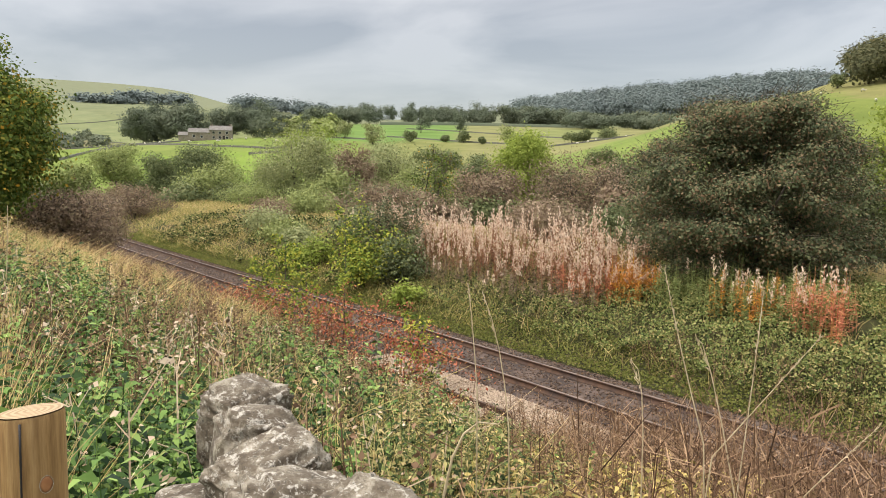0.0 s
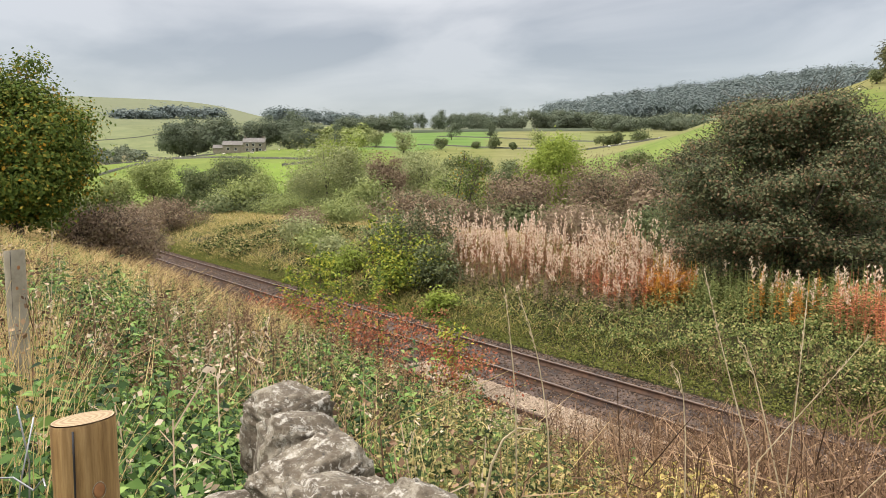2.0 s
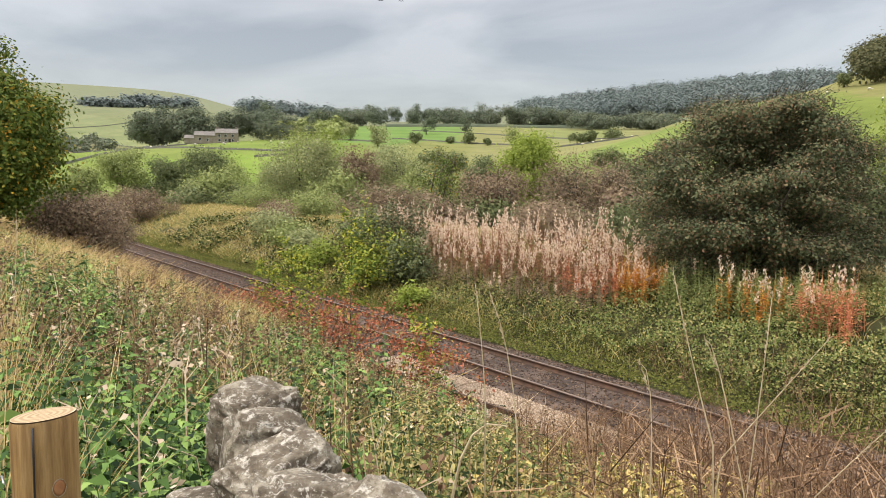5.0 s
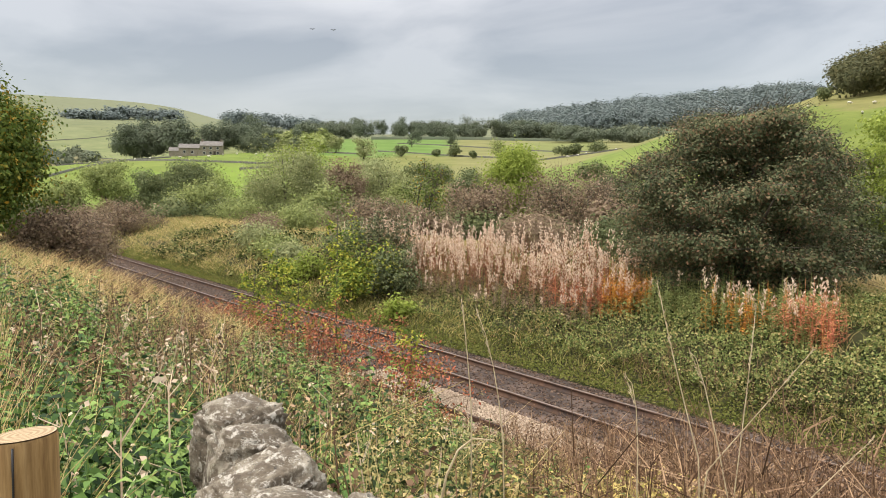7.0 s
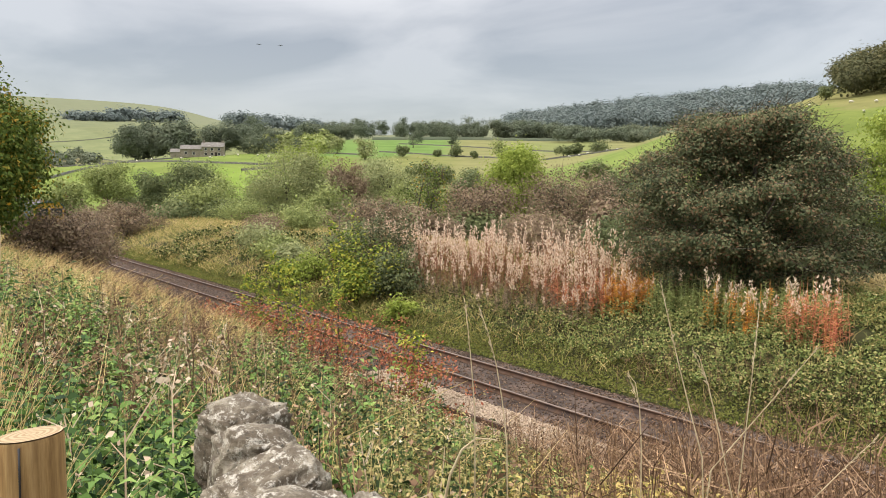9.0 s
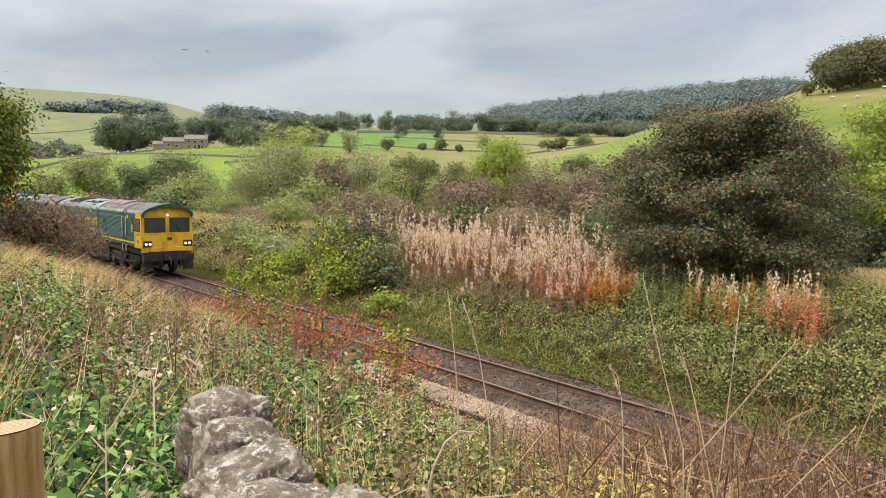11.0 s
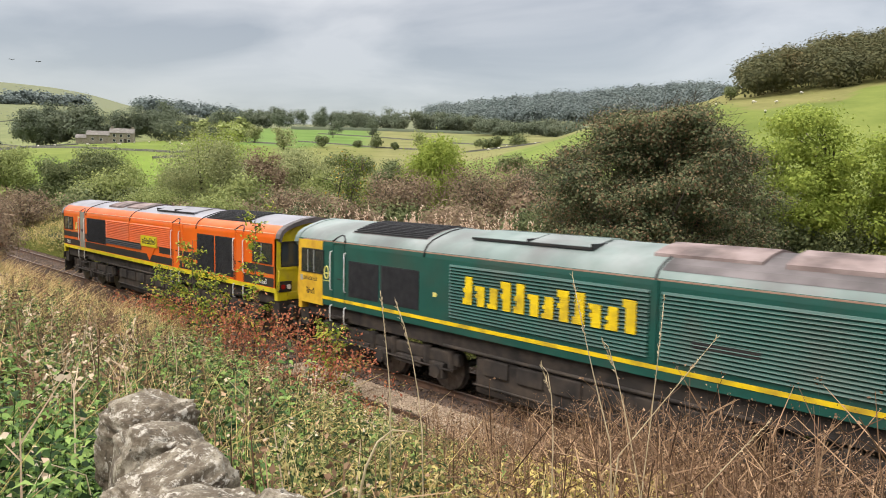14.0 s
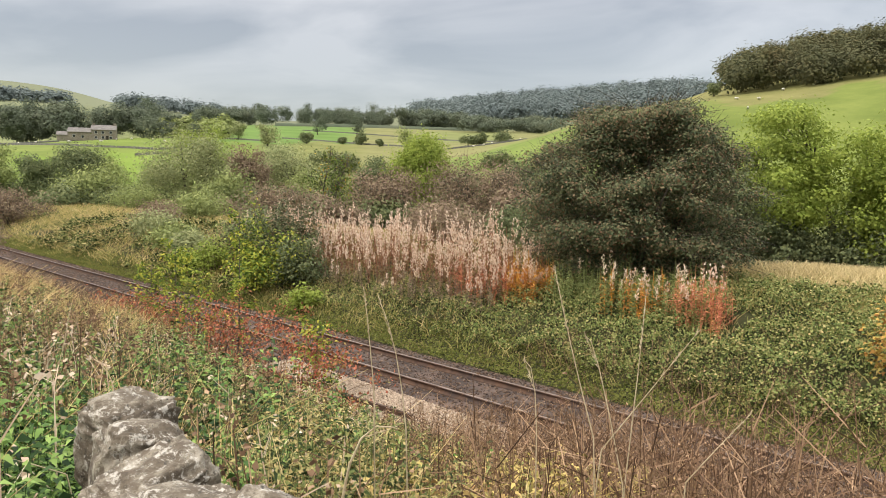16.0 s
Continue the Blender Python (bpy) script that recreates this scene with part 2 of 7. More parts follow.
# hills of the valley: bearing, distance, height
HILLS = [(-71, 370, 29.0), (-69, 280, 14.5), (-68, 170, 3.6), (-77, 300, 14.1), (-82, 1600, 180), (-77, 950, 86), (-80, 600, 31), (-55, 520, 43.7),
         (-52, 400, 24.6), (-51, 260, 10.9), (-51, 620, 52), (-38, 380, 27.1), (-42, 330, 18.0), (-39, 750, 55), (-30, 1500, 188), (-44, 1500, 197)]
HILLS += [(-63, 1100, 106), (-27, 300, 37.0), (-25, 310, 42.2), (-24, 240, 25.9), (-15, 330, 52.6), (-59, 420, 27.8), (-46, 430, 29.8), (-17, 380, 64.0),
          (-73, 330, 21.5), (-28, 150, 12.3), (-65, 350, 22.5), (-18, 45, 0.9), (-17, 87, 0.5), (-37, 116, 0.5), (-64, 133, 1.0), (-20, 174, 10.0)]
HILLS += [(-14, 127, 6.0), (17, 139, 12.0), (18, 329, 50.0), (-103, 205, 12.0), (-105, 725, 90.0), (-101, 1527, 155.0), (18, 961, 150.0), (-41, 144, 2.0),
          (-57, 900, 58), (-52, 1000, 70), (-49, 1400, 104), (-55, 1700, 110), (-39, 1100, 92), (-82, 225, 6.5), (-80.5, 345, 4.0), (-77.5, 450, 13.0), (90, 300, 25), (180, 300, 30), (-140, 300, 30)]


def height(x, y):
    x, y = np.asarray(x, float), np.asarray(y, float)
    near = np.interp(y - track_y(x), BANK_Y, BANK_Z)
    r, th = np.hypot(x, y + 13) + 1e-6, np.degrees(np.arctan2(x, y + 13))
    r = np.minimum(r, 1900)
    n = s = 0
    for a, c, z in HILLS:
        da, dl = (th - a + 180) % 360 - 180, np.log(r / c)
        w = np.exp(-0.5 * ((da / 7) ** 2 + (dl / 0.2) ** 2)) + 1e-7 / (1 + (da / 30) ** 2 + 4 * dl ** 2) ** 2
        n, s = n + w * (z - 4.9) / c, s + w
    m = np.clip((r - 70) / 70, 0, 1)
    m = m * m * (3 - 2 * m)
    return near * (1 - m) + (4.9 + r * n / s) * m


def polar(bear, r):
    return r * math.sin(radians(bear)), -13.01 + r * math.cos(radians(bear))


M["ground"] = gm = mat("grass_and_soil", [(0.022, 0.024, 0.01), (0.04, 0.042, 0.018), (0.075, 0.062, 0.03)], 0.95, scale=1.4, bump=0.02, bump_scale=14, spec=0.05)
# pasture colours by field: big soft cells, finer tufts
gn, gl = gm.node_tree.nodes, gm.node_tree.links
geo = gn.new("ShaderNodeNewGeometry")
fr = gn.new("ShaderNodeAttribute")
fr.attribute_name = "pasture"
tn = gn.new("ShaderNodeTexNoise")
tn.inputs["Scale"].default_value, tn.inputs["Detail"].default_value, tn.inputs["Roughness"].default_value = 0.05, 10, 0.7
gl.new(geo.outputs["Position"], tn.inputs["Vector"])
tr_ = gn.new("ShaderNodeValToRGB")
tr_.color_ramp.elements[0].position, tr_.color_ramp.elements[0].color = 0.35, (0.74, 0.78, 0.7, 1)
tr_.color_ramp.elements[1].position, tr_.color_ramp.elements[1].color = 0.65, (1.15, 1.1, 1.1, 1)
gl.new(tn.outputs[0], tr_.inputs[0])
fm = gn.new("ShaderNodeMix")
fm.data_type, fm.blend_type = "RGBA", "MULTIPLY"
fm.inputs[0].default_value = 1.0
gl.new(fr.outputs[0], fm.inputs[6])
gl.new(tr_.outputs[0], fm.inputs[7])
ln = gn.new("ShaderNodeVectorMath")
ln.operation = "LENGTH"
gl.new(geo.outputs["Position"], ln.inputs[0])
mr = gn.new("ShaderNodeMapRange")
mr.inputs[1].default_value, mr.inputs[2].default_value = 60, 130
gl.new(ln.outputs["Value"], mr.inputs[0])
gx = gn.new("ShaderNodeMix")
gx.data_type = "RGBA"
gl.new(mr.outputs[0], gx.inputs[0])
gbs = gn["Principled BSDF"]
gl.new(gbs.inputs["Base Color"].links[0].from_socket, gx.inputs[6])
# aerial haze put into the ground colour: sward fades to grey-olive from 500 m
far_haze = gn.new("ShaderNodeMix")
far_haze.data_type = "RGBA"
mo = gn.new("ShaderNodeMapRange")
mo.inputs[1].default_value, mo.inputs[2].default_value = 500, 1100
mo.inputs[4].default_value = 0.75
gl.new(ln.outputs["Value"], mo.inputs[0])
gl.new(mo.outputs[0], far_haze.inputs[0])
gl.new(fm.outputs[2], far_haze.inputs[6])
far_haze.inputs[7].default_value = (0.155, 0.168, 0.112, 1)
gl.new(far_haze.outputs[2], gx.inputs[7])
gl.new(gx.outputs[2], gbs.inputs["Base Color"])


# pastures: bearings, distances, colour of the sward; the one from 560 m is haze-paled
PASTURES = [(-86, -59, 60, 400, (0.145, 0.195, 0.045)), (-75, -63, 60, 236, (0.155, 0.225, 0.045)), (-78, -70.3, 236, 345, (0.15, 0.19, 0.05)), (-63, -52, 330, 690, (0.115, 0.19, 0.05)),
            (-57, -49, 60, 335, (0.165, 0.175, 0.062)), (-52, -34, 225, 720, (0.185, 0.185, 0.078)), (-47, -40, 380, 560, (0.165, 0.185, 0.07)), (-45.5, -33, 60, 240, (0.155, 0.205, 0.055)),
            (-33, 10, 60, 262, (0.14, 0.175, 0.045)), (-33, 10, 262, 600, (0.18, 0.175, 0.068)), (-90, -72, 560, 760, (0.17, 0.195, 0.085)), (-90, -72, 400, 560, (0.185, 0.17, 0.09))]


def sward(x, y):
    """The colour of the grass by field."""
    r, th = np.hypot(x, y + 13), np.degrees(np.arctan2(x, y + 13))
    r = r * (1 + 0.05 * np.sin(th * 0.5) + 0.03 * np.sin(th * 1.3 + 1))
    col = np.full((*x.shape, 4), (0.15, 0.17, 0.07, 1.0))
    for b0, b1, r0, r1, c in PASTURES:
        col[(th >= b0) & (th < b1) & (r >= r0) & (r < r1), :3] = c
    return col


def ground_sheet():
    """One sheet, finer towards the camera, out to the horizon."""
    def axis(lo, hi, fine):
        s = np.linspace(-1, 1, 421)
        k = np.sinh(s * 6.2) / np.sinh(6.2)
        return np.unique(np.concatenate([np.where(k < 0, -k * lo, k * hi), fine]))
    xs = axis(-2600, 2600, np.arange(-60, 12, 0.6))
    ys = axis(-2600, 2600, np.arange(-16, 26, 0.4))
    gxs, gys = np.meshgrid(xs, ys, indexing="ij")
    z = height(gxs, gys)
    near = np.hypot(gxs, gys) < 90
    lump = 0.06 * np.sin(gxs * 1.7 + 2 * np.sin(gys * 0.9)) * np.sin(gys * 2.1 + gxs * 0.6)
    off = np.abs(gys - track_y(gxs)) > 3.4
    z = z + np.where(near & off, lump, 0.0)
    v = np.stack([gxs, gys, z], -1).reshape(-1, 3)
    i = np.arange(len(xs) * len(ys)).reshape(len(xs), len(ys))
    f = np.stack([i[:-1, :-1], i[1:, :-1], i[1:, 1:], i[:-1, 1:]], -1).reshape(-1, 4)
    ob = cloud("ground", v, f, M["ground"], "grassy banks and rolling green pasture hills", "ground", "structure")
    ob.data.polygons.foreach_set("use_smooth", np.ones(len(f), bool))
    layer = ob.data.color_attributes.new("pasture", "FLOAT_COLOR", "POINT")
    layer.data.foreach_set("color", sward(gxs, gys).astype(np.float32).ravel())


ground_sheet()


# ---- the track ----
def along(x, off, z):
    return np.stack([x + 0 * off, track_y(x) + off, z + 0 * x], -1)


def sweep(name, xs, section, material, **kw):
    """A section of (offset, height) points swept along the track."""
    rows = np.stack([along(xs, o, z) for o, z in section], 1)
    n, k = rows.shape[:2]
    i = np.arange(n * k).reshape(n, k)
    j = np.roll(i, -1, 1)
    f = np.stack([i[:-1], i[1:], j[1:], j[:-1]], -1).reshape(-1, 4)
    return cloud(name, rows.reshape(-1, 3), f, material, **kw)


track_xs = np.concatenate([np.arange(-380, -60, 8.0), np.arange(-60, 30, 1.5), np.arange(30, 150, 10.0)])
sweep("track_bed", track_xs, [(-2.5, -0.5), (-1.75, -0.215), (-1.3, -0.165), (1.3, -0.165), (1.75, -0.215), (2.5, -0.5)], M["bed"], label="dark old ballast bed under the railway track", category="track bed", kind="structure")
for side in (-1, 1):
    o = side * 0.752
    rail = tagged(new("rail"), "rusty steel rail with a worn shiny head", "rail", "rails of the track")
    sweep("rail_web", track_xs, [(o - 0.07, -0.158), (o + 0.07, -0.158), (o + 0.07, -0.146), (o + 0.012, -0.125), (o + 0.012, -0.04), (o + 0.035, -0.03), (o + 0.035, -0.006), (o - 0.035, -0.006), (o - 0.035, -0.03), (o - 0.012, -0.04), (o - 0.012, -0.125), (o - 0.07, -0.146)], M["rail_side"], parent=rail)
    sweep("rail_head", track_xs, [(o - 0.033, -0.008), (o + 0.033, -0.008), (o + 0.03, 0.0), (o - 0.03, 0.0)], M["rail_top"], parent=rail)

sl_bm = box(bmesh.new(), -0.13, 0.13, -1.3, 1.3, -0.26, -0.145, bevel=0.012)
sl = part("sleeper", sl_bm, M["sleeper"])
sleepers = tagged(new("sleepers"), "row of weathered wooden sleepers half sunk in ballast", "sleepers", "", "structure")
sl.parent = sleepers
sl.matrix_basis = pose(-60.0, float(track_y(-60.0)), 0)
for k in range(1, 110):
    x = -60.0 + k * 0.7
    o = sl.copy()
    scene.collection.objects.link(o)
    o.matrix_basis = pose(x + rng.uniform(-0.03, 0.03), float(track_y(x)), rng.uniform(-0.035, -0.012), 0, 0, rng.uniform(-1.2, 1.2))


def stones(name, n, xr, yr, zf, size, material, label):
    """Broken stones: squashed, turned octahedra lying on the bed."""
    base = np.array([(1, 0, 0), (0, 1, 0), (-1, 0, 0), (0, -1, 0), (0, 0, 1), (0, 0, -1)], float)
    tri = np.array([(0, 1, 4), (1, 2, 4), (2, 3, 4), (3, 0, 4), (1, 0, 5), (2, 1, 5), (3, 2, 5), (0, 3, 5)])
    x, o = rng.uniform(*xr, n), rng.uniform(*yr, n)
    c = np.stack([x, track_y(x) + o, zf(o)], -1)
    s = rng.uniform(0.55, 1.3, (n, 1, 3)) * size * rng.uniform(0.5, 1.0, (n, 1, 1))
    q = rng.normal(size=(n, 3, 3))
    q, _ = np.linalg.qr(q)
    v = np.einsum("nij,nkj->nki", q, (base[None] + rng.uniform(-0.25, 0.25, (n, 6, 3))) * s) + c[:, None]
    f = (tri[None] + (np.arange(n) * 6)[:, None, None]).reshape(-1, 3)
    cloud(name, v.reshape(-1, 3), f, material, label, "ballast")


bed_z = lambda o: np.interp(np.abs(o), [0, 1.3, 1.75, 2.5], [-0.17, -0.165, -0.215, -0.5]) + 0.005
stones("ballast", 42000, (-62, 14), (-2.3, 2.3), bed_z, 0.045, M["ballast"], "dark brown ballast stones between and beside the rails")
# ---- the locomotives ----
LEN, HALF = 20.15, 1.33
SECTION = [(-1.33, 1.54), (-1.33, 3.20), (-1.305, 3.34), (-1.22, 3.47), (-1.05, 3.585), (-0.8, 3.68), (-0.45, 3.785), (0.0, 3.85), (0.45, 3.785), (0.8, 3.68), (1.05, 3.585), (1.22, 3.47), (1.305, 3.34), (1.33, 3.20), (1.33, 1.54)]


def shell_pieces(bm, x0, x1, keep, grow=0.0):
    """The loco's skin between x0 and x1, for the section's edges whose middle height lies in keep; grow: how far proud."""
    for (ya, za), (yb, zb) in zip(SECTION, SECTION[1:]):
        if not keep[0] <= (za + zb) / 2 <= keep[1]:
            continue
        n = Vector((0, zb - za, -(yb - ya)))
        n = -n.normalized() if n.y * (ya + yb) < 0 else n.normalized()
        g = n * grow
        q = [bm.verts.new(Vector((x, y, z)) + g) for x, y, z in ((x0, ya, za), (x1, ya, za), (x1, yb, zb), (x0, yb, zb))]
        bm.faces.new(q)
    bmesh.ops.remove_doubles(bm, verts=bm.verts, dist=1e-4)
    for f in bm.faces:
        f.smooth = abs(f.normal.z) > 0.05
    return bm


def slab(bm, s0, s1, z0, z1, out, sd=-1, thick=0.03):
    """A panel on the loco's side sd, from s0 to s1 behind the front, standing out from it."""
    y = sd * HALF
    box(bm, LEN / 2 - s1, LEN / 2 - s0, min(y + sd * out, y - sd * thick), max(y + sd * out, y - sd * thick), z0, z1)
    return bm


def louvres(bm, s0, s1, z0, z1, pitch, sd, depth=0.042):
    """Horizontal louvre blades, each a small wedge."""
    z = z0
    y = sd * HALF
    x0, x1 = LEN / 2 - s1, LEN / 2 - s0
    while z < z1 - pitch * 0.5:
        a = [(y, z), (y + sd * depth, z + pitch * 0.06), (y + sd * depth * 0.9, z + pitch * 0.16), (y, z + pitch * 0.74)]
        r0 = [bm.verts.new((x0, p, q)) for p, q in a]
        r1 = [bm.verts.new((x1, p, q)) for p, q in a]
        for k in range(3):
            bm.faces.new((r0[k], r0[k + 1], r1[k + 1], r1[k]))
        bm.faces.new(r0)
        bm.faces.new(r1)
        z += pitch
    return bm


def handrail(bm, s, z0, z1, sd=-1):
    x, y = LEN / 2 - s, sd * HALF
    tube(bm, [(x, y - sd * 0.02, z0), (x, y + sd * 0.05, z0 + 0.02), (x, y + sd * 0.065, z0 + 0.08), (x, y + sd * 0.065, z1 - 0.08), (x, y + sd * 0.05, z1 - 0.02), (x, y - sd * 0.02, z1)], 0.017, 8)


def bars(bm, s0, s1, zmid, high, sd, out, counts, lean=0.0, weight=0.3):
    """Unreadable lettering: upright strokes and short bars in a row."""
    n = counts
    w = (s1 - s0) / n
    for k in range(n):
        c = s0 + (k + 0.5) * w
        tall = high * (1.0 if k % 4 in (0, 3) else 0.72)
        z0 = zmid - high / 2
        rows = [(c - w * weight, c + w * (weight - 0.24), z0, z0 + tall)]
        rows.append((c - w * weight, c + w * 0.34, z0 + tall * 0.76, z0 + tall) if k % 2 == 0 else (c - w * weight, c + w * 0.34, z0, z0 + tall * 0.22))
        if lean and k % 3:
            rows.append((c - w * weight, c + w * 0.3, z0 + tall * 0.42, z0 + tall * 0.58))
        for i, (a0, a1, b0, b1) in enumerate(rows):
            ring = []
            for g in (0.0, out + 0.001 * i):
                for s, z in ((a0, b0), (a1, b0), (a1, b1), (a0, b1)):
                    ring.append(bm.verts.new((LEN / 2 - s + lean * (z - z0), sd * (HALF + g), z)))
            bm.faces.new(ring[4:])
            for j in range(4):
                bm.faces.new((ring[j], ring[(j + 1) % 4], ring[4 + (j + 1) % 4], ring[4 + j]))


def cab_front(loco, end, paint, lit_up, roof_paint=None):
    """One cab end: face panel with two screens, brow, valance, lamps, buffers, coupling."""
    d = 1 if end == "front" else -1
    X = d * LEN / 2

    def b(bm, a0, a1, *rest, bevel=0.0):
        box(bm, min(X + d * a0, X + d * a1), max(X + d * a0, X + d * a1), *rest, bevel=bevel)
    # face, cut round the two screens
    bm = bmesh.new()
    b(bm, -0.10, 0.02, -1.33, 1.33, 1.54, 2.33)
    b(bm, -0.10, 0.0, -1.33, 1.33, 3.10, 3.20)
    b(bm, -0.10, 0.0, -0.11, 0.11, 2.33, 3.10)
    for sd in (-1, 1):
        b(bm, -0.10, 0.0, min(sd * 1.17, sd * 1.33), max(sd * 1.17, sd * 1.33), 2.33, 3.10)
    arc = [(y, z) for y, z in SECTION if z >= 3.2]
    top = [bm.verts.new((X, y, z - 0.02)) for y, z in arc]
    back = [bm.verts.new((X - d * 0.1, y, z - 0.02)) for y, z in arc]
    bm.faces.new(top)
    bm.faces.new(back)
    part("cab_face", bm, paint, loco)
    for sd in (-1, 1):
        bm = bmesh.new()
        lo, hi = sorted((sd * 0.105, sd * 1.175))
        for a in ((lo, hi, 2.32, 2.355), (lo, hi, 3.075, 3.11), (lo, lo + 0.035, 2.33, 3.10), (hi - 0.035, hi, 2.33, 3.10)):
            b(bm, -0.06, 0.012, *a)
        for cy, cz, ky, kz in ((lo, 2.32, 1, 1), (hi, 2.32, -1, 1), (lo, 3.11, 1, -1), (hi, 3.11, -1, -1)):
            q = [bm.verts.new((X + d * g, cy + ky * u, cz + kz * w)) for g in (0.012, -0.03) for u, w in ((0.0, 0.0), (0.13, 0.0), (0.0, 0.13))]
            bmesh.ops.convex_hull(bm, input=q)
        part("windscreen_seal", bm, M["black"], loco, "black rubber windscreen seal")
    for sd in (-1, 1):
        lo, hi = sorted((sd * 0.13, sd * 1.15))
        bm = bmesh.new()
        b(bm, -0.045, -0.03, lo, hi, 2.35, 3.08)
        part("windscreen", bm, M["screen"], loco, "tall clear glass windscreen")
        bm = bmesh.new()
        tube(bm, [(X + d * 0.03, sd * 0.62, 2.3), (X + d * 0.035, sd * (0.45), 2.75)], 0.012, 6)
        tube(bm, [(X + d * 0.03, sd * (0.52), 2.5), (X + d * 0.03, sd * (0.4), 2.95)], 0.014, 6)
        part("wiper", bm, M["black"], loco)
    # brow of the roof
    bm = bmesh.new()
    n = len(arc)
    r0 = [bm.verts.new((X - d * 0.02, y * 1.012, z + 0.012)) for y, z in arc]
    r1 = [bm.verts.new((X + d * 0.21, y * 1.005, z + 0.005)) for y, z in arc]
    r2 = [bm.verts.new((X + d * 0.21, y * 0.95, z - 0.16 + 0.07 * abs(y) / 1.33)) for y, z in arc]
    r3 = [bm.verts.new((X - d * 0.02, y * 0.95, z - 0.15 + 0.06 * abs(y) / 1.33)) for y, z in arc]
    for a, c in ((r0, r1), (r1, r2), (r2, r3)):
        for k in range(n - 1):
            bm.faces.new((a[k], a[k + 1], c[k + 1], c[k]))
    part("roof_brow", bm, M["soot"] if roof_paint is None else roof_paint, loco, "visor over the windscreens")
    # lower face and side valances
    bm = bmesh.new()
    b(bm, -0.6, 0.05, -0.95, 0.95, 1.32, 1.56, bevel=0.02)
    for sd in (-1, 1):
        lo, hi = sorted((sd * 0.96, sd * 1.32))
        b(bm, -0.14, 0.04, lo, hi, 1.30, 1.56, bevel=0.02)
    part("valance", bm, paint, loco)
    bm = bmesh.new()
    b(bm, 0.021, 0.035, -1.30, 1.30, 2.24, 2.285)
    part("face_ledge", bm, paint, loco, "ledge strip under the windscreens")
    bm = bmesh.new()
    b(bm, 0.0, 0.05, -0.02, 0.22, 1.92, 2.08, bevel=0.015)
    part("jumper_socket", bm, M["rail_side"], loco, "rusty cable socket on the cab face")
    # lamp clusters
    for sd in (-1, 1):
        lo, hi = sorted((sd * 0.84, sd * 1.27))
        bm = bmesh.new()
        b(bm, 0.0, 0.06, lo - 0.02, hi + 0.02, 1.57, 1.90, bevel=0.02)
        lamp = part("lamp_cluster", bm, M["black"], loco, "black lamp cluster housing")
        for off, key in ((0.93, "lit" if lit_up else "lamp"), (1.13, "lit" if lit_up else "redlens")):
            part("lamp_lens", disc(bmesh.new(), X + d * 0.066, sd * off, 1.73, 0.075, 0.03, "x", 20), M[key], lamp)
        # buffer
        bm = bmesh.new()
        disc(bm, X + d * 0.2, sd * 0.865, 1.06, 0.11, 0.45, "x", 16)
        disc(bm, X + d * 0.52, sd * 0.865, 1.06, 0.075, 0.3, "x", 16)
        b(bm, 0.59, 0.63, sd * 0.865 - 0.32, sd * 0.865 + 0.32, 0.9, 1.22, bevel=0.018)
        part("buffer", bm, M["under"], loco, "oily black steel buffer")
        bm = bmesh.new()
        b(bm, -0.02, 0.10, sd * 1.05 - 0.25, sd * 1.05 + 0.25, 0.32, 0.9)
        part("guard_plate", bm, M["under"], loco)
        bm = bmesh.new()
        tube(bm, [(X + d * 0.01, sd * 1.28, 1.62), (X + d * 0.09, sd * 1.29, 1.66), (X + d * 0.09, sd * 1.29, 2.20), (X + d * 0.01, sd * 1.26, 2.26)], 0.018, 8)
        part("front_handrail", bm, paint, loco)
    part("head_lamp", disc(bmesh.new(), X + d * 0.02, 0, 3.25, 0.075, 0.06, "x", 20), M["lit" if lit_up else "lamp"], loco, "round upper headlamp")
    bm = bmesh.new()
    b(bm, -0.4, 0.03, -1.25, 1.25, 0.82, 1.30, bevel=0.02)
    b(bm, 0.03, 0.12, -0.25, 0.25, 0.85, 1.2, bevel=0.02)
    part("buffer_beam", bm, M["under"], loco)
    bm = bmesh.new()
    tube(bm, [(X + d * 0.1, 0, 1.0), (X + d * 0.35, 0, 0.95), (X + d * 0.5, 0, 0.8), (X + d * 0.45, 0, 0.55)], 0.045, 8)
    part("coupling_hook", bm, M["under"], loco)
    for y in (-0.45, 0.42, 0.6, -0.6):
        bm = bmesh.new()
        tube(bm, [(X + d * 0.05, y, 0.95), (X + d * 0.25, y, 0.85), (X + d * 0.28, y * 0.95, 0.55), (X + d * 0.12, y * 0.9, 0.42)], 0.026, 7)
        part("brake_hose", bm, M["under"], loco)
    # inside of the cab
    bm = bmesh.new()
    b(bm, -0.7, -0.25, -1.2, 1.2, 1.9, 2.36, bevel=0.05)
    for y in (-0.65, 0.65):
        b(bm, -1.35, -1.2, y - 0.25, y + 0.25, 2.0, 2.85, bevel=0.05)
    part("cab_desk", bm, M["seat"], loco)


